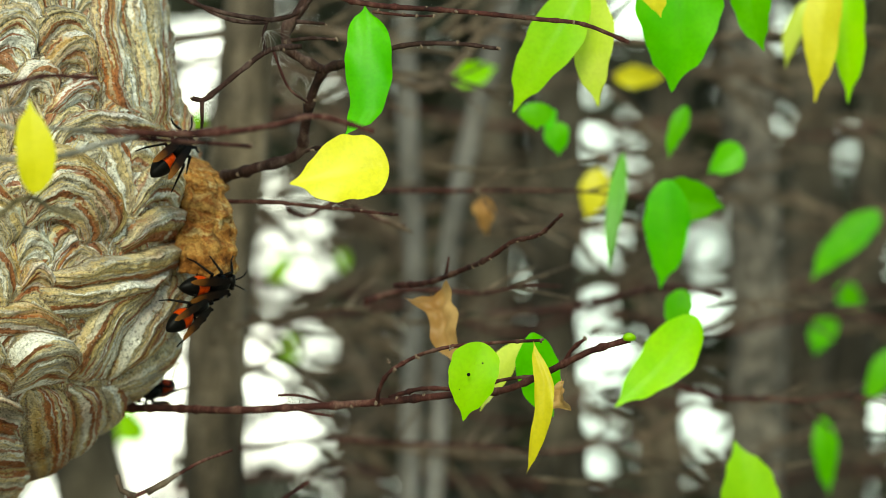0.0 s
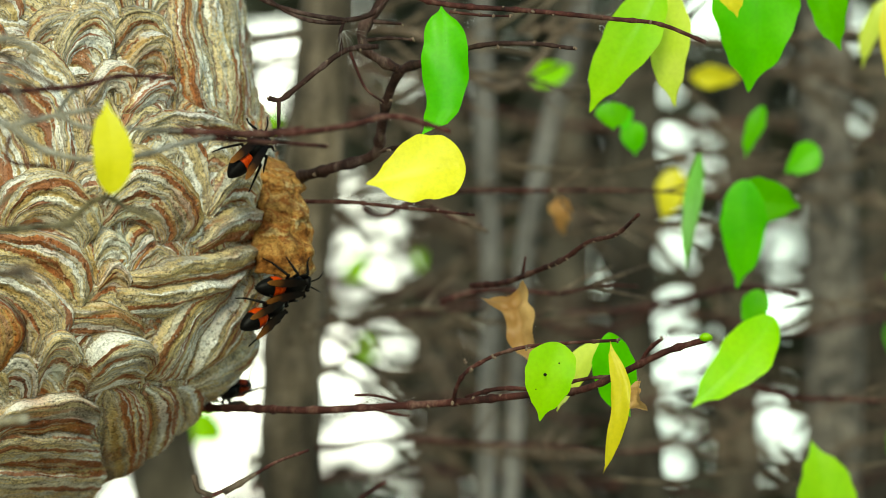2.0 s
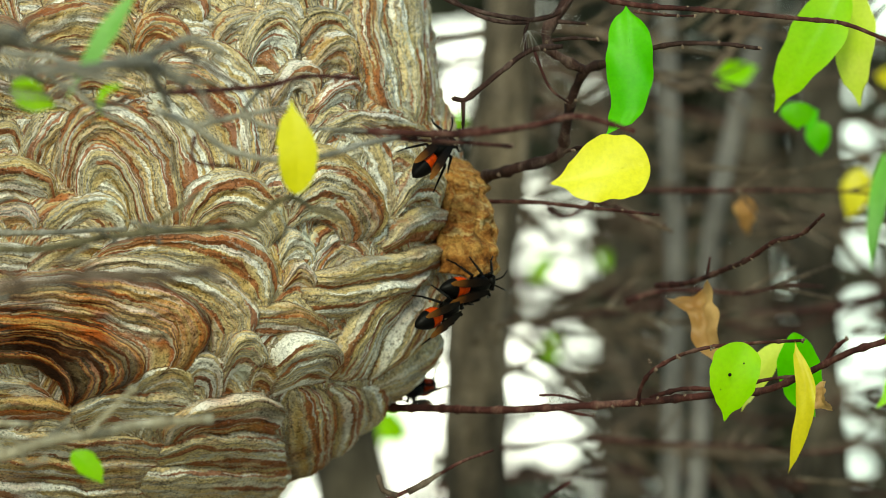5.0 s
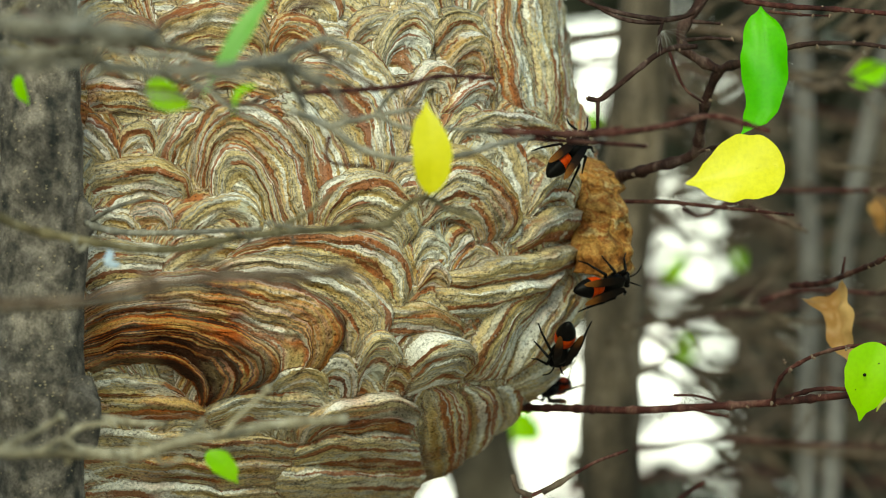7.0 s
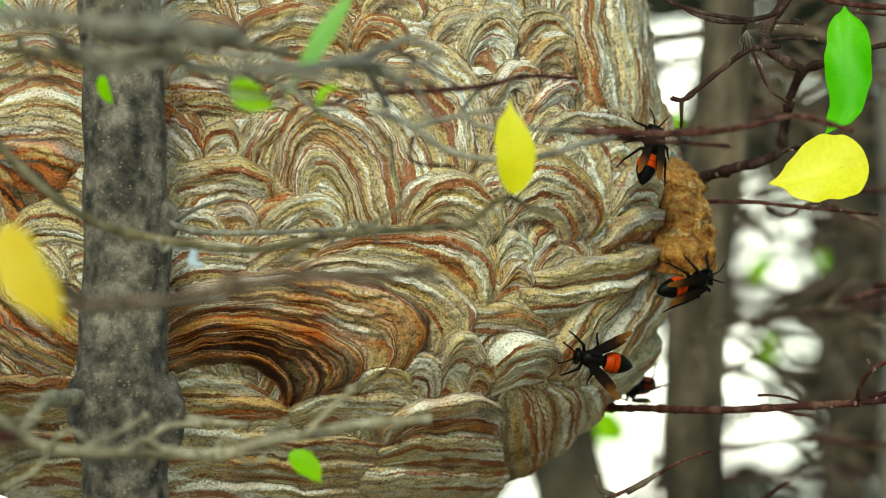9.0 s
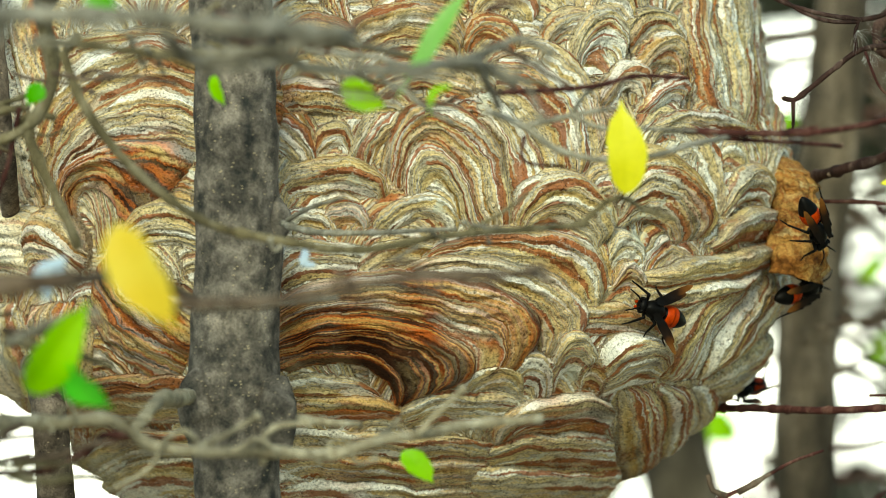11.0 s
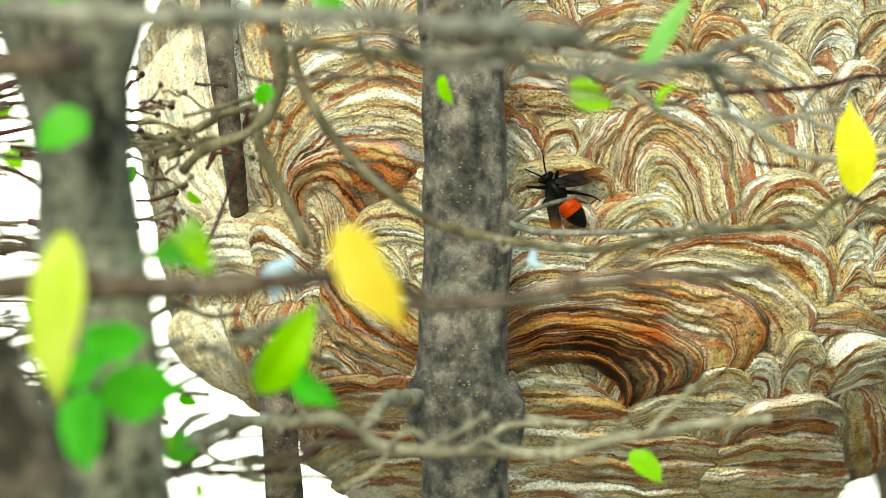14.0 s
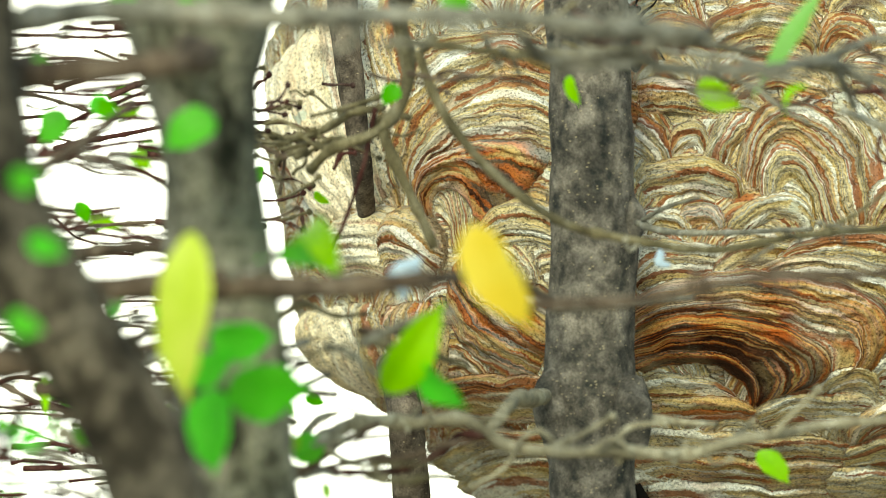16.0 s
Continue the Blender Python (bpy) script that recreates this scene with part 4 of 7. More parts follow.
back_trunk([(0.1166, 2.5, 1.7098), (0.111, 2.5, 1.5983), (0.1066, 2.5, 1.5426), (0.0988, 2.5, 1.4868), (0.0961, 2.5, 1.4017), (0.095, 2.5, 0.0)], [0.0223, 0.0212, 0.0234, 0.0234, 0.0241, 0.032], BARK_BROWN, 11)
back_trunk([(0.1866, 2.7, 1.7266), (0.1866, 2.7, 1.558), (0.1898, 2.7, 1.4858), (0.1866, 2.7, 1.3895), (0.2, 2.7, 0.0)], [0.0087, 0.0092, 0.0087, 0.0096, 0.014], BARK_PALE, 12)
back_trunk([(0.2367, 2.7, 1.7025), (0.2259, 2.7, 1.5918), (0.2163, 2.7, 1.558), (0.2066, 2.7, 1.5147), (0.2018, 2.7, 1.4617), (0.1982, 2.7, 1.3895), (0.21, 2.7, 0.0)], [0.0092, 0.0092, 0.0087, 0.0082, 0.0077, 0.0082, 0.014], BARK_PALE, 13)
back_trunk([(0.275, 2.9, 1.7175), (0.2698, 2.9, 1.5365), (0.2685, 2.9, 1.4589), (0.275, 2.9, 1.3813), (0.32, 2.9, 0.0)], [0.022, 0.0228, 0.022, 0.0233, 0.03], BARK_DARK, 14)
back_trunk([(0.1978, 3.2, 1.74), (0.2006, 3.2, 1.5117), (0.1978, 3.2, 1.369), (0.22, 3.2, 0.0)], [0.02, 0.02, 0.0214, 0.025], BARK_DARK, 15)
back_trunk([(0.2663, 3.2, 1.74), (0.2634, 3.2, 1.5117), (0.2577, 3.2, 1.369), (0.30, 3.2, 0.0)], [0.0171, 0.02, 0.02, 0.03], BARK_DARK, 16)
back_trunk([(0.3271, 2.95, 1.7213), (0.3257, 2.95, 1.5108), (0.3218, 2.95, 1.3792), (0.38, 2.95, 0.0)], [0.0184, 0.0189, 0.021, 0.026], BARK_DARK, 17)
back_trunk([(0.3516, 2.85, 1.7138), (0.3528, 2.85, 1.5358), (0.3566, 2.85, 1.4596), (0.3541, 2.85, 1.3833), (0.41, 2.85, 0.0)], [0.0229, 0.0241, 0.0254, 0.0267, 0.034], BARK, 18)
back_trunk([(0.4483, 3.3, 1.7475), (0.4424, 3.3, 1.5415), (0.4336, 3.3, 1.3649), (0.51, 3.3, 0.0)], [0.0235, 0.025, 0.028, 0.036], BARK_DARK, 19)
back_trunk([(0.4402, 2.95, 1.7213), (0.4244, 2.95, 1.5371), (0.4139, 2.95, 1.4582), (0.4086, 2.95, 1.3792), (0.48, 2.95, 0.0)], [0.021, 0.021, 0.021, 0.0224, 0.03], BARK_DARK, 20)
back_trunk([(0.037, 2.9, 1.5365), (0.0473, 2.9, 1.433), (0.0577, 2.9, 1.3813), (0.07, 2.9, 0.0)], [0.031, 0.0336, 0.0336, 0.04], BARK_DARK, 21)

# --- sharp twigs beside the nest ---
b1 = branch([(0.0814, 2.2, 1.523), (0.0877, 2.17, 1.525), (0.0974, 2.15, 1.5276), (0.1113, 2.14, 1.5326), (0.1127, 2.13, 1.541), (0.1144, 2.12, 1.5512), (0.1182, 2.11, 1.5595), (0.1242, 2.1, 1.5616), (0.1298, 2.1, 1.5631)],
            0.0038, TWIG_DARK, "dark reddish-brown knotty branch with side twigs beside the nest", end=0.0026, seed=1)
stem(b1, [(0.1279, 2.1, 1.5627), (0.1338, 2.09, 1.5645), (0.1413, 2.09, 1.5669), (0.159, 2.09, 1.568), (0.174, 2.08, 1.566)], 0.0021, TWIG_DARK, end=0.0013)
stem(b1, [(0.1113, 2.14, 1.5326), (0.1165, 2.13, 1.534), (0.1227, 2.12, 1.535)], 0.0017, TWIG_DARK)
stem(b1, [(0.1182, 2.11, 1.5595), (0.1107, 2.11, 1.5632), (0.106, 2.11, 1.567), (0.105, 2.11, 1.5717), (0.1097, 2.11, 1.5792), (0.1154, 2.11, 1.5886)], 0.003, TWIG_DARK, end=0.0037)
stem(b1, [(0.105, 2.11, 1.5694), (0.1125, 2.11, 1.5702), (0.1216, 2.1, 1.5695)], 0.0015, TWIG_DARK)
stem(b1, [(0.1101, 2.1, 1.5672), (0.0998, 2.1, 1.5661), (0.0905, 2.1, 1.5597), (0.0811, 2.1, 1.5521), (0.077, 2.1, 1.5493), (0.0736, 2.1, 1.55)], 0.0019, TWIG_DARK, end=0.0017)
stem(b1, [(0.077, 2.1, 1.5493), (0.077, 2.1, 1.5442), (0.0772, 2.11, 1.5401)], 0.0015, TWIG_DARK)
stem(b1, [(0.098, 2.1, 1.5654), (0.0974, 2.1, 1.5714), (0.0989, 2.1, 1.5759)], 0.0015, TWIG_DARK)
stem(b1, [(0.0995, 2.1, 1.5759), (0.0886, 2.1, 1.5774), (0.0736, 2.1, 1.5817), (0.0661, 2.1, 1.5854)], 0.0017, TWIG_DARK, end=0.0013)
stem(b1, [(0.0989, 2.1, 1.5751), (0.0886, 2.1, 1.5755), (0.0792, 2.1, 1.5789), (0.0717, 2.1, 1.5845)], 0.0015, TWIG_DARK, end=0.0011)
stem(b1, [(0.0995, 2.1, 1.5759), (0.1073, 2.1, 1.5777), (0.1148, 2.1, 1.5845)], 0.0019, TWIG_DARK)
stem(b1, [(0.1083, 2.1, 1.5755), (0.1178, 2.1, 1.5747)], 0.0015, TWIG_DARK)
stem(b1, [(0.1003, 2.09, 1.5651), (0.1022, 2.09, 1.5598), (0.1059, 2.09, 1.5524), (0.1115, 2.09, 1.5483)], 0.0011, TWIG)
buds(b1, [(0.1216, 2.1, 1.5695), (0.1178, 2.1, 1.5747), (0.0736, 2.1, 1.55), (0.174, 2.08, 1.566), (0.0995, 2.1, 1.5759), (0.1048, 2.105, 1.5687), (0.1227, 2.12, 1.535), (0.1149, 2.125, 1.5332), (0.115, 2.11, 1.5495), (0.1113, 2.105, 1.549)], 0.0011)
leaf(b1, (0.13, 2.085, 1.5805), (0.1229, 2.075, 1.5376), 0.0163, GREEN, 6, 0.05, 0.16, 0.25, 0.45, 1, 0.0,
     widths=(0.02, 0.5, 0.86, 0.92, 0.98, 1.0, 0.86, 0.74, 0.66, 0.58, 0.12), sways=(0, -0.035, -0.06, -0.075, -0.09, -0.105, -0.115, -0.125, -0.125, -0.09, 0))
for q in ([(0.0873, 2.16, 1.5249), (0.0974, 2.15, 1.5276), (0.1113, 2.14, 1.5326)], [(0.1127, 2.13, 1.541), (0.1144, 2.12, 1.5512), (0.1182, 2.11, 1.5595)], [(0.1432, 2.09, 1.5669), (0.159, 2.09, 1.568), (0.174, 2.08, 1.566)], [(0.1101, 2.1, 1.5672), (0.0998, 2.1, 1.5661), (0.0905, 2.1, 1.5597), (0.0811, 2.1, 1.5521)]):
    nodes_on(b1, q, 0.0022, 0.008, 3)
b2 = branch([(0.1143, 2.09, 1.5859), (0.1289, 2.085, 1.5811), (0.14, 2.085, 1.5798), (0.1512, 2.085, 1.5792), (0.1675, 2.08, 1.5777), (0.1879, 2.08, 1.5757), (0.2004, 2.075, 1.5742), (0.2162, 2.07, 1.5678)], 0.002, TWIG, "thin red-brown twig with small pale buds", end=0.0013, seed=2)
stem(b2, [(0.1326, 2.085, 1.5783), (0.1419, 2.085, 1.5772), (0.1531, 2.085, 1.5768)], 0.0011)
buds(b2, [(0.1345, 2.08, 1.5785), (0.1425, 2.08, 1.577), (0.1471, 2.08, 1.5766), (0.1597, 2.08, 1.5781), (0.1824, 2.08, 1.5762), (0.1981, 2.07, 1.5744), (0.1531, 2.085, 1.5768)], 0.0011)
nodes_on(b2, [(0.14, 2.085, 1.5798), (0.1512, 2.085, 1.5792), (0.1675, 2.08, 1.5777), (0.1879, 2.08, 1.5757), (0.2004, 2.075, 1.5742)], 0.0017, 0.007, 5)
leaf(b2, (0.1372, 2.07, 1.5264), (0.1043, 2.07, 1.5224), 0.0237, YELLOW, 20, 0.05, 0.2, 0.1, 0.2, 3)
b3 = branch([(0.0877, 2.17, 1.5163), (0.1027, 2.16, 1.516), (0.1176, 2.15, 1.5144), (0.1323, 2.14, 1.5128), (0.1449, 2.14, 1.5115)], 0.0015, TWIG, "thin dark twig behind the nest entrance", seed=4)
nodes_on(b3, [(0.1027, 2.16, 1.516), (0.1176, 2.15, 1.5144), (0.1323, 2.14, 1.5128), (0.1449, 2.14, 1.5115)], 0.0015, 0.008, 6)
buds(b3, [(0.123, 2.145, 1.5136), (0.1361, 2.14, 1.5124)], 0.0011)
b4 = branch([(0.0496, 2.2, 1.4449), (0.0683, 2.17, 1.4454), (0.0922, 2.14, 1.4456), (0.1165, 2.13, 1.447), (0.1386, 2.12, 1.4488), (0.1605, 2.11, 1.4513), (0.1785, 2.1, 1.4534), (0.1926, 2.09, 1.4601), (0.2046, 2.08, 1.4664), (0.2162, 2.07, 1.4703)],
            0.0027, TWIG, "red-brown branch with a green bud and hanging leaves", end=0.0021, seed=5)
stem(b4, [(0.1363, 2.12, 1.4482), (0.1368, 2.115, 1.453), (0.1398, 2.11, 1.4588), (0.1455, 2.11, 1.4625), (0.156, 2.1, 1.4668), (0.1721, 2.09, 1.4689), (0.1879, 2.08, 1.4699)], 0.0015, end=0.0011)
stem(b4, [(0.1405, 2.12, 1.4501), (0.1496, 2.115, 1.453), (0.1662, 2.11, 1.4535), (0.1789, 2.105, 1.4566), (0.1897, 2.1, 1.458)], 0.0017)
stem(b4, [(0.1089, 2.13, 1.4466), (0.1165, 2.13, 1.4445), (0.1222, 2.13, 1.4436)], 0.0011)
stem(b4, [(0.1035, 2.13, 1.4508), (0.1108, 2.13, 1.4506), (0.1165, 2.13, 1.4491), (0.1203, 2.13, 1.4474)], 0.0009)
stem(b4, [(0.1963, 2.09, 1.462), (0.1995, 2.085, 1.4676), (0.2028, 2.08, 1.4705)], 0.0017)
nodes_on(b4, [(0.1165, 2.13, 1.447), (0.1386, 2.12, 1.4488), (0.1605, 2.11, 1.4513), (0.1785, 2.1, 1.4534), (0.1926, 2.09, 1.4601), (0.2046, 2.08, 1.4664)], 0.0024, 0.009, 7)
nodes_on(b4, [(0.1398, 2.11, 1.4588), (0.1455, 2.11, 1.4625), (0.156, 2.1, 1.4668), (0.1721, 2.09, 1.4689)], 0.0015, 0.006, 8)
part("bud", blob((0.2157, 2.065, 1.4711), (0.0022, 0.0015, 0.0015), None, 10, 7, 0.3), LIME, b4, "small green bud at the twig's tip")
buds(b4, [(0.1397, 2.108, 1.4626), (0.1416, 2.108, 1.4598), (0.1489, 2.105, 1.4641), (0.1594, 2.095, 1.4673), (0.1879, 2.08, 1.4699), (0.2024, 2.08, 1.4705), (0.1794, 2.1, 1.4534), (0.1222, 2.13, 1.444), (0.136, 2.115, 1.4483)], 0.0013)
leaf(b4, (0.1676, 2.07, 1.4694), (0.1608, 2.07, 1.4437), 0.017, LIME, -8, 0.05, 0.15, 0.05, 0.22, 6)
leaf(b4, (0.1837, 2.06, 1.4699), (0.1813, 2.06, 1.4267), 0.0066, YELLOW, 12, 0.06, 0.3, 0.4, 0.4, 7, 0.0,
     widths=(0.05, 0.45, 0.8, 0.95, 1.0, 0.95, 0.9, 0.85, 0.55, 0.3, 0.05), sways=(0, -0.03, -0.075, -0.105, -0.11, -0.112, -0.105, -0.085, -0.06, -0.035, 0))
leaf(b4, (0.1886, 2.13, 1.4717), (0.1981, 2.14, 1.4429), 0.0152, GREEN, 20, 0.1, 0.3, 0.1, 0.4, 8)
leaf(b4, (0.1886, 2.14, 1.4687), (0.1732, 2.15, 1.4446), 0.0115, PALE_YELLOW, 50, 0.1, 0.3, 0.1, 0.4, 9)
leaf(b4, (0.1949, 2.085, 1.457), (0.1981, 2.085, 1.4463), 0.0074, BROWN_LEAF, 40, 0.25, 0.8, 0.5, 0.4, 10, 0.05, 0.16)
for q, r in (((0.1629, 2.066, 1.4589), 0.0006), ((0.1675, 2.066, 1.4626), 0.0003), ((0.1599, 2.066, 1.4541), 0.0002)):
    part("blemish", blob(q, (r, r * 0.3, r), None, 10, 6), BLACK, b4, "small dark bite mark")
b5 = branch([(0.1478, 2.2, 1.4874), (0.1581, 2.18, 1.4885), (0.1682, 2.16, 1.4929), (0.1762, 2.14, 1.4973), (0.183, 2.13, 1.5025), (0.1897, 2.12, 1.5043), (0.1967, 2.1, 1.5114)], 0.0021, TWIG, "thin crooked brown twig", seed=6)
stem(b5, [(0.1632, 2.17, 1.4905), (0.1643, 2.17, 1.4973)], 0.0013, TWIG)
nodes_on(b5, [(0.1682, 2.16, 1.4929), (0.1762, 2.14, 1.4973), (0.183, 2.13, 1.5025), (0.1897, 2.12, 1.5043), (0.1967, 2.1, 1.5114)], 0.0019, 0.007, 9)
leaf(b5, (0.1593, 2.17, 1.4847), (0.1643, 2.16, 1.4624), 0.0166, BROWN_LEAF, 14, 0.12, 0.7, 0.3, 0.1, 11, 0.0, 0.10,
     widths=(0.95, 1.0, 0.8, 0.66, 0.62, 0.6, 0.56, 0.5, 0.42, 0.3, 0.12), sways=(0.05, 0.03, 0, -0.03, -0.05, -0.05, -0.04, -0.03, -0.02, 0, 0))
b6 = branch([(0.0489, 2.84, 1.3584), (0.0416, 2.3, 1.3997), (0.0399, 2.05, 1.4152), (0.0536, 2.05, 1.4201), (0.0645, 2.05, 1.4252), (0.0737, 2.05, 1.4307), (0.085, 2.05, 1.4349)], 0.0016, TWIG, "thin red twig below the nest", seed=7)
stem(b6, [(0.0536, 2.05, 1.4201), (0.049, 2.05, 1.4219), (0.0477, 2.05, 1.427)], 0.0022, TWIG_BROWN)
stem(b6, [(0.0572, 2.05, 1.4212), (0.0645, 2.05, 1.4252), (0.0678, 2.05, 1.4274)], 0.0022, TWIG_BROWN)
branch([(0.1087, 2.72, 1.3523), (0.0967, 2.2, 1.3982), (0.0951, 2, 1.4181), (0.1013, 2, 1.4226), (0.1072, 2, 1.4265)], 0.0018, TWIG, "short red twig tip", seed=8)

# blurred twigs and leaves of the branches nearer the lens, over the entrance side
b7 = branch([(-0.0231, 1.93, 1.5423), (-0.011, 1.93, 1.5372), (-0.0033, 1.93, 1.5315), (0.0079, 1.93, 1.5277), (0.0269, 1.93, 1.5282), (0.0408, 1.94, 1.5322), (0.0515, 1.95, 1.5344)],
            0.0022, TWIG_GREY, "grey twig turning red, crossing before the nest", end=0.0017, seed=10)
stem(b7, [(0.0376, 1.95, 1.5364), (0.055, 1.95, 1.5357), (0.0758, 1.95, 1.5357), (0.0932, 1.95, 1.5381), (0.1054, 1.95, 1.5409), (0.1245, 1.95, 1.5362)], 0.0023, TWIG, end=0.0016)
stem(b7, [(0.0497, 1.95, 1.5341), (0.0621, 1.955, 1.5333), (0.0745, 1.96, 1.5327), (0.0872, 1.97, 1.532)], 0.0017, TWIG, end=0.0012)
buds(b7, [(0.0872, 1.97, 1.5325), (0.0857, 1.97, 1.5315)], 0.0014)
stem(b7, [(-0.011, 1.93, 1.5372), (0.0028, 1.93, 1.5406), (0.0182, 1.93, 1.5432)], 0.0021, TWIG_GREY)
stem(b7, [(0.0036, 1.93, 1.5406), (0.0105, 1.93, 1.5374), (0.0253, 1.94, 1.5369), (0.0428, 1.95, 1.5362)], 0.0017, TWIG_GREY)
stem(b7, [(-0.0212, 1.92, 1.5473), (-0.0041, 1.92, 1.5481), (0.0131, 1.93, 1.5501), (0.0218, 1.94, 1.5528), (0.0393, 1.95, 1.5525)], 0.0021, TWIG, end=0.0014)
stem(b7, [(0.0036, 1.93, 1.5415), (0.0079, 1.93, 1.5475), (0.0127, 1.93, 1.5501)], 0.0017, TWIG_GREY)
stem(b7, [(0.055, 1.95, 1.5357), (0.0706, 1.95, 1.5364), (0.0793, 1.95, 1.5377)], 0.0012, TWIG)
stem(b7, [(-0.011, 1.93, 1.5346), (-0.0119, 1.93, 1.5286), (0.001, 1.94, 1.5253)], 0.0015, TWIG)
leaf(b7, (0.0191, 1.91, 1.5164), (0.0191, 1.91, 1.5451), 0.0123, LEMON, 8, 0.05, 0.2, 0.05, 0.45, 12)
b8 = branch([(-0.1506, 1.91, 1.5598), (-0.1446, 1.91, 1.5445), (-0.1336, 1.91, 1.5291), (-0.1199, 1.91, 1.5164), (-0.1063, 1.91, 1.5078), (-0.0859, 1.91, 1.5027), (-0.0586, 1.91, 1.4998), (-0.0382, 1.91, 1.5036), (-0.0143, 1.91, 1.5056), (0.0079, 1.92, 1.5074)],
            0.0031, TWIG_OLIVE, "long olive-brown twig bending across the trunk and nest", end=0.0021, seed=11)
stem(b8, [(-0.0315, 1.92, 1.5036), (-0.0161, 1.92, 1.5122), (-0.0092, 1.92, 1.5173)], 0.0017, TWIG_OLIVE)
stem(b8, [(0.0062, 1.92, 1.5079), (0.0182, 1.92, 1.5156), (0.025, 1.92, 1.5122), (0.0353, 1.92, 1.5087)], 0.0021, TWIG_OLIVE)
b9 = branch([(-0.0892, 2.024, 1.5083), (-0.0795, 2.009, 1.5056), (-0.0613, 1.998, 1.5051), (-0.0327, 1.988, 1.5064)], 0.0024, TWIG_GREY, "short grey side twig on the trunk", seed=12)
stem(b9, [(-0.0871, 2.019, 1.5092), (-0.0795, 2.009, 1.5131), (-0.0684, 1.998, 1.5162)], 0.0017, TWIG_GREY)
b10 = branch([(-0.1532, 1.9, 1.5781), (-0.1586, 1.95, 1.5663), (-0.1564, 1.95, 1.5541), (-0.159, 1.95, 1.5445), (-0.1651, 1.95, 1.537), (-0.1798, 1.95, 1.5311), (-0.1878, 1.96, 1.5246)], 0.0052, TWIG_OLIVE, "crooked olive-grey branch before the nest's side", end=0.0028, seed=13)
stem(b10, [(-0.1649, 1.95, 1.5367), (-0.1598, 1.95, 1.5245), (-0.1537, 1.95, 1.5123), (-0.1485, 1.95, 1.5002)], 0.0035, TWIG_OLIVE, end=0.0028)
stem(b10, [(-0.1642, 1.95, 1.5437), (-0.1755, 1.96, 1.5421), (-0.187, 1.97, 1.5362), (-0.1985, 1.98, 1.5337), (-0.2183, 2, 1.5319)], 0.0026, TWIG_OLIVE)
stem(b10, [(-0.1604, 1.95, 1.5489), (-0.1738, 1.96, 1.5448), (-0.1868, 1.95, 1.541)], 0.0021, TWIG_OLIVE)
stem(b10, [(-0.1668, 1.95, 1.5437), (-0.1703, 1.95, 1.5263), (-0.1755, 1.95, 1.5106), (-0.1816, 1.95, 1.4967)], 0.0017, TWIG)
stem(b10, [(-0.1485, 1.95, 1.5663), (-0.1529, 1.95, 1.5602)], 0.0031, TWIG_OLIVE)
leaf(b10, (-0.1562, 1.9, 1.5497), (-0.16, 1.9, 1.543), 0.0058, GREEN, 0, 0.05, 0.2, 0.05, 0.3, 14)

# soft branches close to the lens
b11 = branch([(-0.2548, 1.66, 1.5564), (-0.2252, 1.66, 1.5623), (-0.1734, 1.66, 1.5609), (-0.1364, 1.66, 1.5616), (-0.1068, 1.66, 1.5609), (-0.086, 1.66, 1.5586), (-0.0574, 1.69, 1.5574)], 0.0068, TWIG_GREY, "soft grey-brown branch close to the lens", end=0.003, seed=14)
stem(b11, [(-0.1116, 1.66, 1.5623), (-0.0954, 1.66, 1.5594), (-0.073, 1.69, 1.5592), (-0.0555, 1.71, 1.5584)], 0.0044, TWIG_GREY)
stem(b11, [(-0.1042, 1.66, 1.5564), (-0.0941, 1.69, 1.5499), (-0.082, 1.69, 1.5522), (-0.0647, 1.71, 1.5482), (-0.0438, 1.73, 1.5488), (-0.0289, 1.76, 1.552), (-0.0138, 1.84, 1.5478)], 0.0039, TWIG_GREY)
stem(b11, [(-0.082, 1.69, 1.5522), (-0.0639, 1.69, 1.5552), (-0.0433, 1.71, 1.5535)], 0.0033, TWIG_GREY)
stem(b11, [(-0.0305, 1.76, 1.5504), (-0.0204, 1.84, 1.5576), (-0.0106, 1.85, 1.5612), (-0.0023, 1.85, 1.5571)], 0.003, TWIG_GREY)
stem(b11, [(-0.0289, 1.76, 1.552), (-0.022, 1.84, 1.5494), (-0.0181, 1.86, 1.5416)], 0.0033, TWIG_GREY)
stem(b11, [(-0.1261, 1.85, 1.5629), (-0.1264, 1.88, 1.5589), (-0.1247, 1.9, 1.5544)], 0.0017, TWIG_GREY)
stem(b11, [(-0.1211, 1.85, 1.5587), (-0.1194, 1.88, 1.5555), (-0.119, 1.9, 1.5524)], 0.0017, TWIG_GREY)
leaf(b11, (-0.0266, 1.82, 1.5732), (-0.0474, 1.82, 1.5433), 0.0062, PALE_GREEN, 25, 0.1, 0.3, 0.1, 0.5, 15)
leaf(b11, (-0.0312, 1.82, 1.5468), (-0.0385, 1.82, 1.5385), 0.0032, LIME, 45, 0.3, 0.4, 0.1, 0.4, 16)
leaf(b11, (-0.0640, 1.85, 1.5478), (-0.0510, 1.85, 1.5412), 0.0086, LIME, 0, 0.05, 0.2, 0.05, 0.3, 17)
leaf(b11, (-0.1055, 1.92, 1.5526), (-0.1021, 1.92, 1.5433), 0.0045, LIME, 30, 0.05, 0.2, 0.05, 0.3, 18)
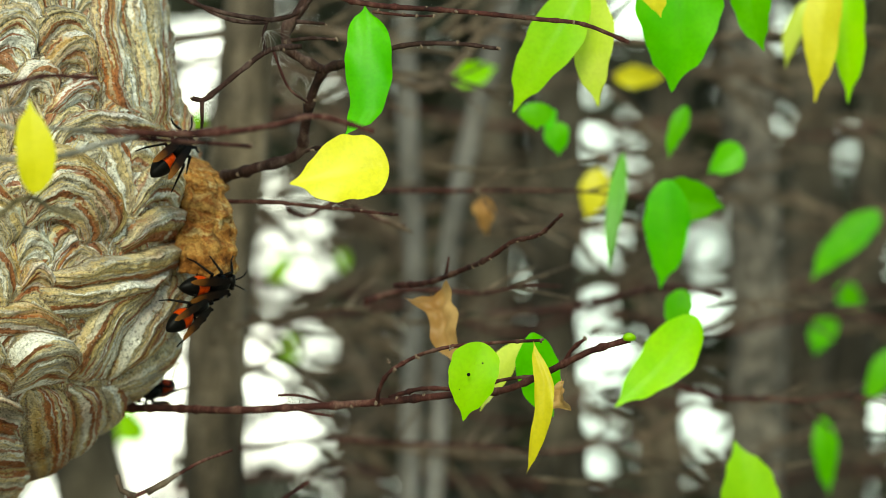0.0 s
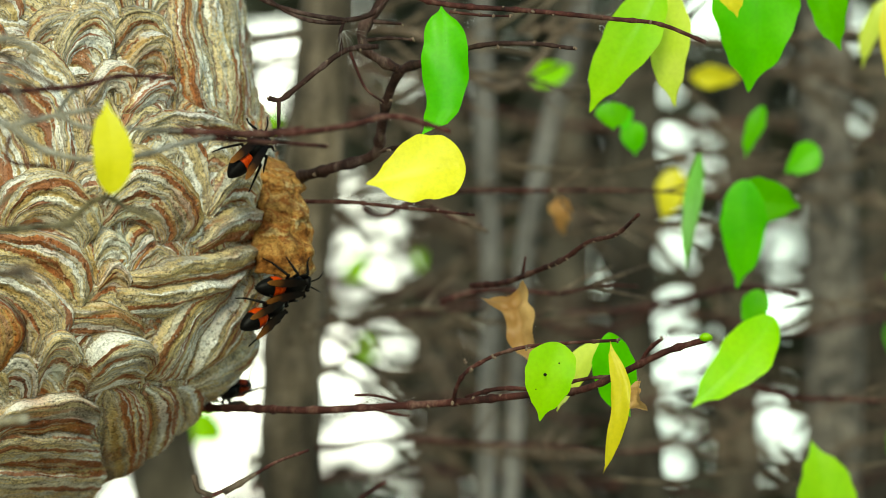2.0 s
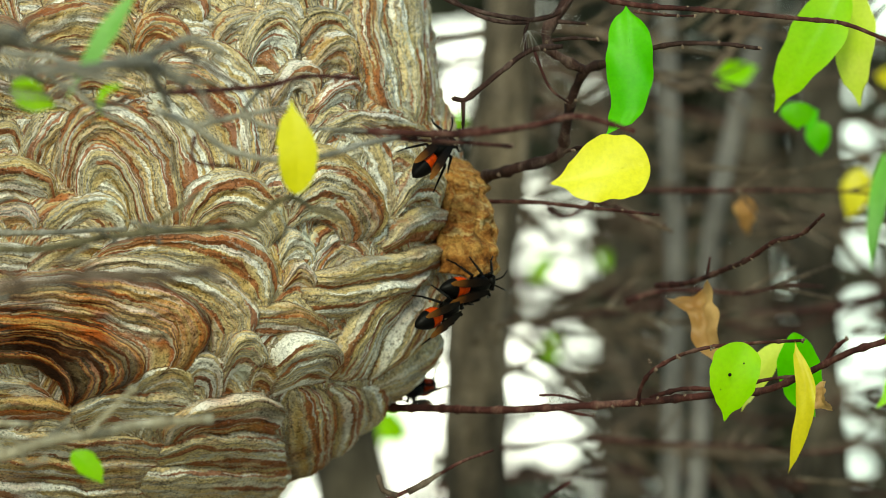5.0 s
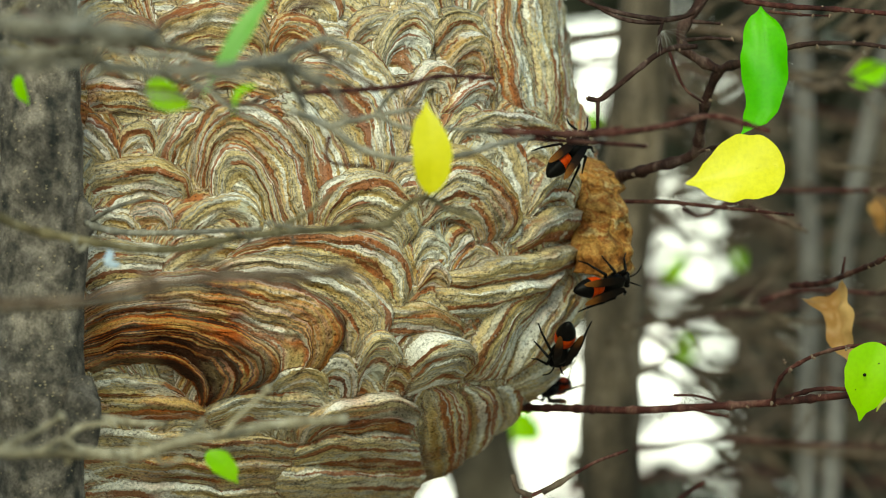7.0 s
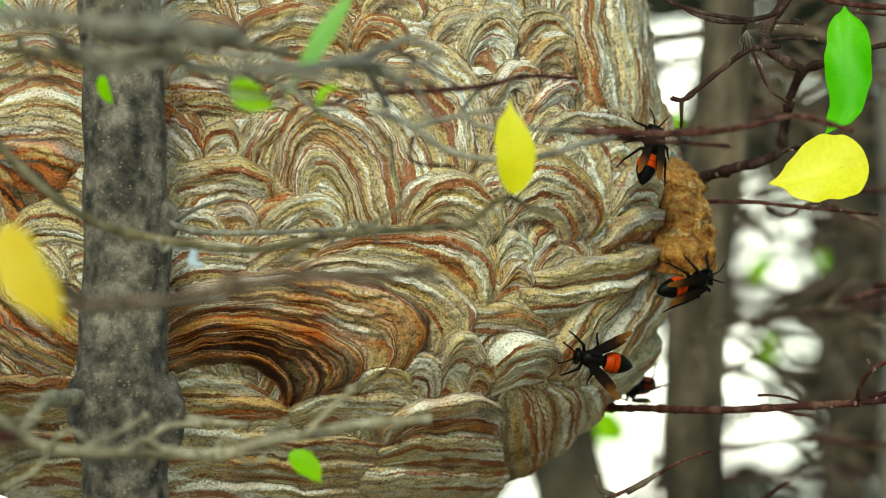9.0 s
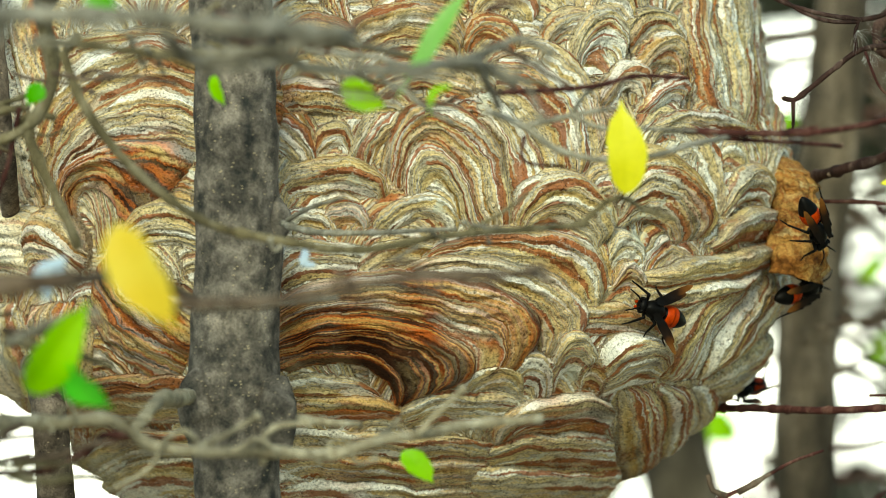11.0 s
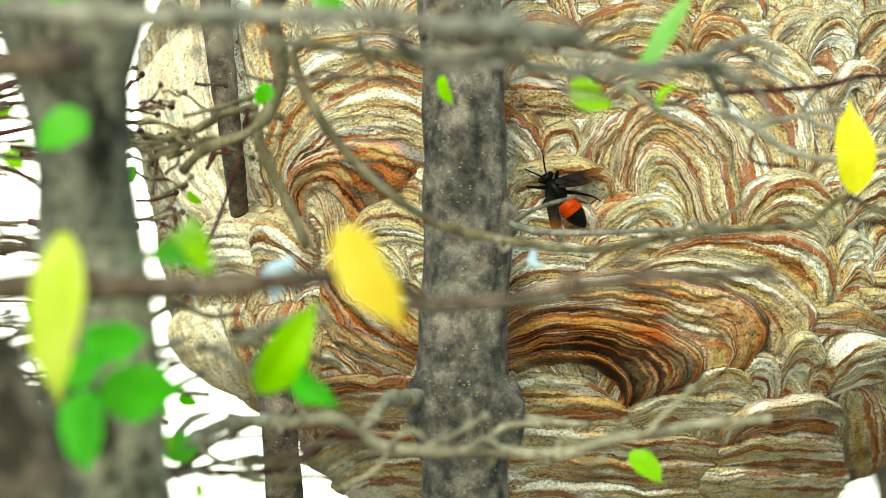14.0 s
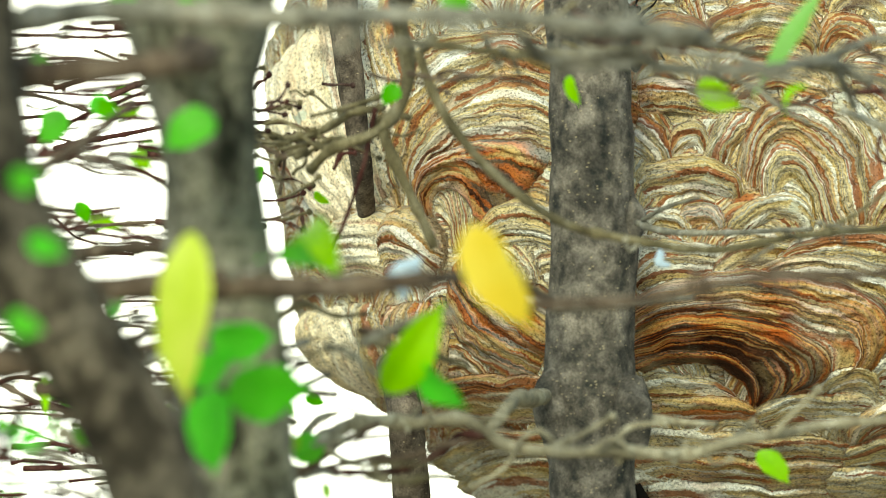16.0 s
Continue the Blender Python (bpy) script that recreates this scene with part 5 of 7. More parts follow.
b12 = branch([(-0.2489, 1.66, 1.4883), (-0.2178, 1.66, 1.489), (-0.1911, 1.66, 1.4905), (-0.1571, 1.66, 1.4898), (-0.1364, 1.66, 1.4913), (-0.1199, 1.7, 1.4926), (-0.1041, 1.82, 1.4856)], 0.0092, TWIG_BROWN, "soft dark branch close to the lens", end=0.0024, seed=15)
stem(b12, [(-0.1049, 1.72, 1.4848), (-0.0751, 1.74, 1.4862), (-0.0521, 1.75, 1.4908), (-0.0289, 1.76, 1.4928), (-0.0054, 1.78, 1.493)], 0.0034, TWIG_BROWN, end=0.0021)
stem(b12, [(-0.1063, 1.85, 1.4828), (-0.0836, 1.86, 1.4836), (-0.0657, 1.87, 1.4855)], 0.0023, TWIG_GREY)
leaf(b12, (-0.1147, 1.63, 1.5063), (-0.0997, 1.63, 1.478), 0.0142, GOLD, 10, 0.05, 0.15, 0.05, 0.35, 19)
leaf(b12, (-0.1481, 1.75, 1.4611), (-0.1299, 1.75, 1.4853), 0.0133, LIME, 25, 0.1, 0.3, 0.05, 0.25, 20)
leaf(b12, (-0.138, 1.75, 1.4689), (-0.1242, 1.75, 1.4552), 0.0097, MID_GREEN, 35, 0.1, 0.3, 0.1, 0.35, 21)
leaf(b12, (-0.1605, 1.74, 1.4939), (-0.1709, 1.66, 1.4957), 0.0109, MID_GREEN, 35, 0.1, 0.3, 0.1, 0.35, 22)
leaf(b12, (-0.1509, 1.66, 1.4945), (-0.1708, 1.75, 1.5002), 0.0089, LIME, 35, 0.1, 0.3, 0.1, 0.35, 23)
leaf(b12, (-0.1812, 1.66, 1.4631), (-0.1583, 1.66, 1.4631), 0.0163, MID_GREEN, 20, 0.05, 0.2, 0.1, 0.35, 24)
leaf(b12, (-0.1857, 1.66, 1.4765), (-0.1679, 1.66, 1.4765), 0.0118, MID_GREEN, 20, 0.05, 0.2, 0.1, 0.35, 25)
leaf(b12, (-0.1873, 1.62, 1.5045), (-0.1865, 1.62, 1.4597), 0.0152, PALE_YELLOW, 15, 0.05, 0.2, 0.1, 0.45, 26)
leaf(b12, (-0.1852, 1.66, 1.4631), (-0.1845, 1.66, 1.4402), 0.0133, MID_GREEN, 15, 0.05, 0.2, 0.1, 0.3, 27)
leaf(b12, (-0.1911, 1.66, 1.4646), (-0.1793, 1.66, 1.4735), 0.0089, MID_GREEN, 15, 0.05, 0.2, 0.1, 0.3, 28)
b13 = branch([(-0.2422, 1.83, 1.443), (-0.2096, 1.83, 1.4463), (-0.1789, 1.85, 1.4424), (-0.1641, 1.87, 1.4488), (-0.1482, 1.88, 1.4485), (-0.1331, 1.88, 1.449), (-0.1231, 1.88, 1.4423), (-0.1041, 1.87, 1.4401), (-0.0841, 1.87, 1.4401), (-0.0674, 1.87, 1.4393), (-0.054, 1.87, 1.4435), (-0.0392, 1.88, 1.4452), (-0.031, 1.89, 1.4471), (-0.0058, 1.9, 1.449)],
             0.0046, TWIG_STRAW, "pale straw-grey forked branch crossing low before the trunk", end=0.0027, seed=16)
stem(b13, [(-0.1278, 1.9, 1.4459), (-0.124, 1.92, 1.4519), (-0.1215, 1.99, 1.4527), (-0.1175, 2.04, 1.4530)], 0.0034, TWIG_STRAW, end=0.0045)
stem(b13, [(-0.1331, 1.88, 1.449), (-0.1281, 1.88, 1.4448), (-0.1348, 1.88, 1.4448), (-0.1414, 1.89, 1.4395), (-0.1524, 1.89, 1.4344), (-0.1684, 1.9, 1.4327), (-0.1871, 1.9, 1.4341)], 0.0027, TWIG)
stem(b13, [(-0.0807, 1.95, 1.448), (-0.0716, 1.94, 1.4469), (-0.0609, 1.93, 1.4465)], 0.0028, TWIG_STRAW)
stem(b13, [(-0.0557, 1.87, 1.4426), (-0.0493, 1.88, 1.4482), (-0.0476, 1.88, 1.4499)], 0.0023, TWIG_STRAW)
leaf(b13, (-0.182, 1.84, 1.4411), (-0.1713, 1.84, 1.4427), 0.0085, MID_GREEN, 10, 0.05, 0.2, 0.1, 0.3, 30)
leaf(b13, (-0.1938, 1.82, 1.4255), (-0.1792, 1.82, 1.4385), 0.0114, MID_GREEN, 10, 0.05, 0.2, 0.1, 0.3, 31)
leaf(b13, (-0.048, 1.93, 1.4385), (-0.0389, 1.93, 1.4284), 0.0076, LIME, -20, 0.05, 0.3, 0.05, 0.35, 32)
b14 = branch([(-0.2456, 1.6, 1.5415), (-0.2228, 1.6, 1.5444), (-0.2028, 1.6, 1.5458), (-0.2062, 1.75, 1.5595)], 0.0086, TWIG_BROWN, "thick soft branch close to the lens", seed=17)
stem(b14, [(-0.2399, 1.6, 1.5158), (-0.2423, 1.74, 1.5219), (-0.2338, 1.77, 1.5302), (-0.2233, 1.8, 1.5419)], 0.0041, TWIG_BROWN)
stem(b14, [(-0.2832, 1.9, 1.5154), (-0.2679, 1.9, 1.5086), (-0.2567, 1.88, 1.4985), (-0.2357, 1.86, 1.5002), (-0.2102, 1.84, 1.5002)], 0.005, TWIG_BROWN)
stem(b14, [(-0.2399, 1.6, 1.4702), (-0.2228, 1.6, 1.4716), (-0.2028, 1.6, 1.4716)], 0.0086, TWIG_BROWN)
leaf(b14, (-0.1856, 1.67, 1.5352), (-0.1994, 1.67, 1.5267), 0.0112, MID_GREEN, 15, 0.05, 0.2, 0.1, 0.3, 40)
leaf(b14, (-0.2453, 1.82, 1.5391), (-0.2534, 1.82, 1.531), 0.0097, MID_GREEN, 20, 0.05, 0.2, 0.1, 0.3, 41)
leaf(b14, (-0.2656, 1.86, 1.5217), (-0.259, 1.86, 1.5093), 0.01, MID_GREEN, 20, 0.05, 0.2, 0.1, 0.3, 42)
leaf(b14, (-0.2578, 1.84, 1.4706), (-0.2529, 1.84, 1.4641), 0.0072, MID_GREEN, 20, 0.05, 0.2, 0.1, 0.3, 43)
leaf(b14, (-0.2628, 1.9, 1.4612), (-0.2625, 1.9, 1.4493), 0.0031, LIME, 20, 0.05, 0.2, 0.1, 0.3, 44)
leaf(b14, (-0.2529, 1.84, 1.4772), (-0.2414, 1.84, 1.4788), 0.0056, MID_GREEN, 20, 0.05, 0.2, 0.1, 0.3, 45)
leaf(b14, (-0.205, 1.86, 1.4786), (-0.2026, 1.86, 1.4869), 0.005, MID_GREEN, 20, 0.05, 0.2, 0.1, 0.3, 46)

for k, (p, q, w) in enumerate((((-0.2155, 1.5, 1.5149), (-0.2086, 1.5, 1.5189), 0.0067), ((-0.2115, 1.5, 1.5028), (-0.2022, 1.5, 1.4981), 0.0059), ((-0.2162, 1.5, 1.4841), (-0.2075, 1.5, 1.4801), 0.0062), ((-0.2414, 1.84, 1.5428), (-0.2324, 1.84, 1.5404), 0.0059), ((-0.2554, 1.8, 1.5515), (-0.2466, 1.8, 1.5539), 0.0061), ((-0.2142, 1.5, 1.4533), (-0.2068, 1.5, 1.4573), 0.0059), ((-0.1906, 1.75, 1.4362), (-0.1797, 1.75, 1.4393), 0.0094), ((-0.1768, 1.8, 1.4424), (-0.1703, 1.8, 1.4472), 0.0064), ((-0.2323, 1.82, 1.4807), (-0.2282, 1.82, 1.4872), 0.0052))):
    leaf(b14, p, q, w, MID_GREEN, 20 - 7 * k, 0.06, 0.22, 0.1, 0.3, 110 + k)
stem(b14, [(-0.2579, 1.72, 1.4817), (-0.2423, 1.74, 1.4846), (-0.2288, 1.78, 1.4779), (-0.2185, 1.8, 1.4809)], 0.0041, TWIG_GREY, end=0.0019)
stem(b14, [(-0.2609, 1.74, 1.5033), (-0.2435, 1.76, 1.5017), (-0.233, 1.8, 1.5066)], 0.0031, TWIG_BROWN, end=0.0016)
shoots(b11, [(-0.2548, 1.66, 1.5564), (-0.1734, 1.66, 1.5609), (-0.1068, 1.66, 1.5609), (-0.0578, 1.7, 1.5578)], 26, 0.0165, TWIG_GREY, 1)
shoots(b11, [(-0.0957, 1.72, 1.5508), (-0.0658, 1.74, 1.5498), (-0.0135, 1.8, 1.5483)], 16, 0.0156, TWIG_GREY, 2)
shoots(b12, [(-0.2489, 1.66, 1.4883), (-0.1911, 1.66, 1.4905), (-0.138, 1.68, 1.4912)], 12, 0.0165, TWIG_GREY, 3)
shoots(b12, [(-0.0906, 1.74, 1.4854), (-0.0521, 1.75, 1.4908), (-0.0054, 1.78, 1.493)], 8, 0.0126, TWIG_BROWN, 4)
shoots(b13, [(-0.2422, 1.83, 1.443), (-0.1789, 1.85, 1.4424), (-0.1331, 1.88, 1.449), (-0.1041, 1.87, 1.4401), (-0.054, 1.87, 1.4435), (-0.0142, 1.89, 1.4482)], 24, 0.015, TWIG_STRAW, 5)
shoots(b8, [(-0.1063, 1.91, 1.5078), (-0.0586, 1.91, 1.4998), (-0.0143, 1.91, 1.5056)], 8, 0.0102, TWIG_GREY, 6)
shoots(b10, [(-0.1651, 1.95, 1.537), (-0.1808, 1.96, 1.5313), (-0.1985, 1.98, 1.5337)], 16, 0.014, TWIG_OLIVE, 7)
shoots(b10, [(-0.1844, 2, 1.5252), (-0.1898, 2, 1.5323), (-0.2097, 2.02, 1.5344)], 10, 0.0125, TWIG, 8)
shoots(b14, [(-0.2456, 1.6, 1.5415), (-0.2171, 1.6, 1.5444), (-0.2228, 1.6, 1.4716)], 10, 0.0186, TWIG_GREY, 9)

# a tangle of thin twigs above, before the nest
b22 = branch([(-0.1549, 1.86, 1.5615), (-0.1135, 1.86, 1.5574), (-0.064, 1.87, 1.5602), (-0.031, 1.89, 1.5541), (-0.0041, 1.9, 1.5493)], 0.0025, TWIG_OLIVE, "tangled olive-brown twigs before the nest's upper front", end=0.0014, seed=64)
mesh_rnd = random.Random(27)
for k in range(28):
    x, d = mesh_rnd.uniform(150, 1120), mesh_rnd.uniform(1.78, 1.95)
    y = mesh_rnd.uniform(-5, 150) + (mesh_rnd.uniform(0, 60) if x > 700 else 0)
    u = d / 11211.4
    ln, tilt = mesh_rnd.uniform(60, 230), mesh_rnd.gauss(0.08, 0.28)
    pts = [((x - 1237 + 53 + ln * q) * u, d, 1.5 + (441 - y - ln * q * tilt + mesh_rnd.gauss(0, 5)) * u) for q in (0, 0.33, 0.66, 1)]
    mat = mesh_rnd.choice((TWIG_OLIVE, TWIG_BROWN, TWIG_BROWN, TWIG_GREY, TWIG))
    stem(b22, pts, mesh_rnd.uniform(6, 13) * u, mat, 0.008, 7, seed=k)
    part("bud", blob(pts[-1], (6 * u, 5 * u, 6 * u), None, 8, 6, 0.4), mat, b22)

# twigs in the bright gap behind the near trunks
b15 = branch([(-0.3573, 2.2, 1.5748), (-0.3063, 2.2, 1.5748), (-0.2841, 2.18, 1.5733), (-0.2533, 2.15, 1.5746)], 0.0018, TWIG, "dark red hedge twigs against the light", seed=18)
rows15 = random.Random(5)
for k in range(190):
    y = rows15.choice((45, 90, 105, 130, 160, 185, 215, 240, 260, 275, 300, 380, 400, 420, 430, 460, 550, 565, 585, 690, 720, 760, 800, 830, 860))
    x = -1674 + rows15.uniform(-200, 340)
    d = rows15.uniform(2.08, 2.6)
    ln, tilt = min(rows15.uniform(90, 330), -1235 - x), rows15.gauss(0.0, 0.16)
    u = d / 11211.4
    pts = [((x + 53 + ln * q) * u, d, 1.5 + (441 - y - ln * q * tilt + rows15.gauss(0, 5)) * u) for q in (0, 0.33, 0.66, 1)]
    stem(b15, pts, rows15.uniform(5, 12) * u, rows15.choice((TWIG, TWIG, TWIG_BROWN)), 0.012, 7, seed=k)
for k in range(26):
    y, x, d = rows15.uniform(100, 860), -1674 + rows15.uniform(-100, 480), rows15.uniform(2.15, 2.7)
    u = d / 11211.4
    p = Vector(((x + 53) * u, d, 1.5 + (441 - y) * u))
    leaf(b15, p, p + Vector((rows15.uniform(-60, 60) * u, 0, rows15.uniform(-40, 10) * u)), 34 * u, rows15.choice((GREEN, LIME)), rows15.uniform(-50, 50), seed=k)

# knobbly little twigs round the nest's far edge
b20 = branch([(-0.2162, 1.99, 1.5364), (-0.205, 1.985, 1.5356), (-0.1939, 1.98, 1.5344), (-0.1811, 1.975, 1.5389), (-0.1718, 1.97, 1.5455)], 0.0021, TWIG_OLIVE, "pale knobbly twig with dark tips at the nest's edge", end=0.0014, seed=62)
knob = random.Random(15)
for k in range(34):
    x, y, d = knob.uniform(215, 400), knob.choice((150, 190, 205, 235, 250, 265, 300, 330, 360, 380)) + knob.gauss(0, 8), knob.uniform(1.95, 2.03)
    u = d / 11211.4
    ln, tilt = knob.uniform(35, 120), knob.gauss(0, 0.45) if knob.random() < 0.75 else knob.gauss(0, 3)
    ln = ln / math.hypot(1, tilt)
    pts = [((x - 1501 + 53 + ln * q) * u, d, 1.5 + (441 - y - ln * q * tilt + knob.gauss(0, 4)) * u) for q in (0, 0.33, 0.66, 1)]
    mat = knob.choice((TWIG_DARK, TWIG, TWIG_OLIVE, TWIG_OLIVE, TWIG_BROWN))
    stem(b20, pts, knob.uniform(5, 9) * u, mat, 0.006, 7, seed=k)
    part("bud", blob(pts[-1], (6 * u, 5 * u, 6 * u), None, 8, 6, 0.4), mat, b20)
for k, (p, q, w, m) in enumerate((((-0.214, 1.68, 1.5691), (-0.2065, 1.68, 1.5619), 0.009, GREEN), ((-0.1945, 1.68, 1.5706), (-0.1885, 1.68, 1.5628), 0.0082, GREEN), ((-0.1271, 1.7, 1.5714), (-0.1187, 1.7, 1.5635), 0.0076, GREEN), ((-0.2341, 1.8, 1.5419), (-0.2277, 1.8, 1.5387), 0.0064, GREEN), ((-0.1905, 2, 1.518), (-0.1855, 2, 1.5141), 0.0029, LIME))):
    leaf(b20, p, q, w, m, 15, 0.08, 0.25, 0.1, 0.3, 90 + k)

# soft clutter of crossing twigs low before the near trunks
b21 = branch([(-0.2517, 1.8, 1.46), (-0.2228, 1.8, 1.4576), (-0.1928, 1.82, 1.4596), (-0.1696, 1.85, 1.4573)], 0.0039, TWIG_BROWN, "soft brown twigs crossing low before the trunks", end=0.002, seed=63)
for k in range(46):
    x, y, d = knob.uniform(-160, 480), knob.uniform(560, 885), knob.uniform(1.76, 1.9)
    u = d / 11211.4
    ln, tilt = knob.uniform(80, 230), knob.gauss(-0.1, 0.35)
    pts = [((x - 1501 + 53 + ln * q) * u, d, 1.5 + (441 - y - ln * q * tilt + knob.gauss(0, 7)) * u) for q in (0, 0.33, 0.66, 1)]
    stem(b21, pts, knob.uniform(9, 20) * u, knob.choice((TWIG_BROWN, TWIG_GREY, TWIG_OLIVE)), 0.012, 7, seed=k)
for k in range(9):
    x, y, d = knob.uniform(-40, 420), knob.uniform(690, 880), knob.uniform(1.76, 1.95)
    u = d / 11211.4
    q = Vector(((x - 1501 + 53) * u, d, 1.5 + (441 - y) * u))
    leaf(b21, q, q + Vector((knob.uniform(-50, 50) * u, 0, knob.uniform(-50, 30) * u)), 38 * u, knob.choice((GREEN, MID_GREEN, LIME)), knob.uniform(-40, 40), seed=k)

# --- leaves hanging at the far end, softer ---
b16 = branch([(0.1771, 2, 1.5894), (0.1968, 2, 1.5867), (0.2235, 2, 1.5885), (0.2592, 2, 1.5876), (0.2949, 2, 1.5858)], 0.0021, TWIG, "twig with a row of hanging green and yellow leaves", seed=20)
leaf(b16, (0.2086, 2.16, 1.5907), (0.1867, 2.16, 1.546), 0.0185, LIME, 15, 0.05, 0.25, 0.06, 0.4, 50)
leaf(b16, (0.2115, 2.17, 1.5912), (0.217, 2.17, 1.549), 0.0155, PALE_YELLOW, 20, 0.05, 0.25, 0.06, 0.4, 51)
leaf(b16, (0.2446, 2.18, 1.6013), (0.2432, 2.18, 1.5542), 0.0292, GREEN, 10, 0.05, 0.25, 0.1, 0.3, 52)
leaf(b16, (0.2296, 2.14, 1.5956), (0.2338, 2.14, 1.5784), 0.0095, YELLOW, 10, 0.05, 0.25, 0.1, 0.3, 53)
leaf(b16, (0.2694, 2.2, 1.6003), (0.2777, 2.2, 1.5693), 0.0147, GREEN, 20, 0.05, 0.25, 0.1, 0.3, 54)
leaf(b16, (0.311, 2.26, 1.601), (0.3014, 2.26, 1.5526), 0.0141, YELLOW, 20, 0.05, 0.25, 0.1, 0.3, 55)
leaf(b16, (0.3199, 2.28, 1.6019), (0.3164, 2.28, 1.5527), 0.0142, LIME, 20, 0.05, 0.25, 0.1, 0.3, 56)
leaf(b16, (0.315, 2.35, 1.5945), (0.3035, 2.35, 1.5677), 0.0084, PALE_YELLOW, 30, 0.1, 0.25, 0.1, 0.3, 57)
b17 = branch([(0.2077, 2.55, 1.4729), (0.2303, 2.5, 1.4757), (0.252, 2.45, 1.4816), (0.2682, 2.4, 1.4857), (0.2806, 2.36, 1.4823)], 0.0031, TWIG, "reddish twig with drooping leaves", seed=21)
leaf(b17, (0.2591, 2.3, 1.4854), (0.257, 2.3, 1.4694), 0.0103, GREEN, 10, 0.05, 0.25, 0.1, 0.3, 58)
leaf(b17, (0.256, 2.22, 1.476), (0.2275, 2.22, 1.4432), 0.0182, LIME, 15, -0.04, 0.25, 0.06, 0.25, 59)
leaf(b17, (0.256, 2.3, 1.5252), (0.2509, 2.3, 1.4854), 0.0168, GREEN, 10, 0.05, 0.25, 0.06, 0.3, 60)
leaf(b17, (0.2499, 2.31, 1.5198), (0.2763, 2.31, 1.515), 0.0175, GREEN, 10, 0.05, 0.25, 0.06, 0.3, 61)
leaf(b17, (0.2939, 2.4, 1.5383), (0.2806, 2.4, 1.5291), 0.0118, GREEN, 10, 0.05, 0.25, 0.06, 0.2, 62)
leaf(b17, (0.2698, 2.38, 1.5543), (0.2639, 2.38, 1.5342), 0.0076, GREEN, 30, 0.05, 0.25, 0.06, 0.3, 63)
leaf(b17, (0.2396, 2.32, 1.5354), (0.2357, 2.32, 1.4919), 0.0079, PALE_GREEN, 40, 0.05, 0.25, 0.06, 0.4, 64)
leaf(b17, (0.2185, 2.36, 1.5476), (0.2132, 2.36, 1.5497), 0.0084, GREEN, 10, 0.05, 0.25, 0.06, 0.2, 65)
leaf(b17, (0.2195, 2.36, 1.5476), (0.2195, 2.36, 1.5349), 0.0097, GREEN, 10, 0.05, 0.25, 0.06, 0.2, 66)
leaf(b17, (0.2058, 2.3, 1.5535), (0.2062, 2.3, 1.5433), 0.0123, GREEN, 10, 0.05, 0.25, 0.06, 0.2, 67)
leaf(b17, (0.1978, 2.6, 1.571), (0.2168, 2.6, 1.5749), 0.0111, LIME, 10, 0.05, 0.25, 0.06, 0.3, 68)
leaf(b17, (0.1959, 2.4, 1.5205), (0.1972, 2.4, 1.5049), 0.0086, BROWN_LEAF, 30, 0.3, 0.6, 0.3, 0.3, 69, 0.12, 0.12)
leaf(b17, (0.2554, 2.55, 1.5321), (0.2486, 2.55, 1.5116), 0.0125, YELLOW, 20, 0.1, 0.25, 0.1, 0.3, 70)
leaf(b17, (0.2651, 2.6, 1.571), (0.2871, 2.6, 1.5721), 0.0097, YELLOW, 20, 0.1, 0.25, 0.1, 0.3, 71)
b18 = branch([(0.2714, 2.3, 1.3935), (0.2817, 2.3, 1.4058), (0.2981, 2.3, 1.4017), (0.3538, 2.4, 1.406)], 0.0025, TWIG_BROWN, "brown twig with soft green leaves", seed=22)
leaf(b18, (0.2858, 2.3, 1.3935), (0.2786, 2.3, 1.43), 0.0236, LIME, 10, 0.05, 0.25, 0.06, 0.2, 72)
leaf(b18, (0.3513, 2.6, 1.4307), (0.3555, 2.6, 1.3982), 0.0107, GREEN, 25, 0.05, 0.25, 0.06, 0.3, 73)
leaf(b18, (0.3741, 2.6, 1.5165), (0.3474, 2.6, 1.4863), 0.0139, GREEN, 20, 0.05, 0.25, 0.06, 0.3, 74)
leaf(b18, (0.3692, 2.7, 1.4713), (0.362, 2.7, 1.4545), 0.012, GREEN, 20, 0.05, 0.25, 0.06, 0.3, 75)
leaf(b18, (0.381, 2.6, 1.4585), (0.3706, 2.6, 1.4353), 0.0116, GREEN, 20, 0.05, 0.25, 0.06, 0.3, 76)
leaf(b18, (0.3853, 2.8, 1.4828), (0.3978, 2.8, 1.4753), 0.011, GREEN, 20, 0.05, 0.25, 0.06, 0.3, 77)

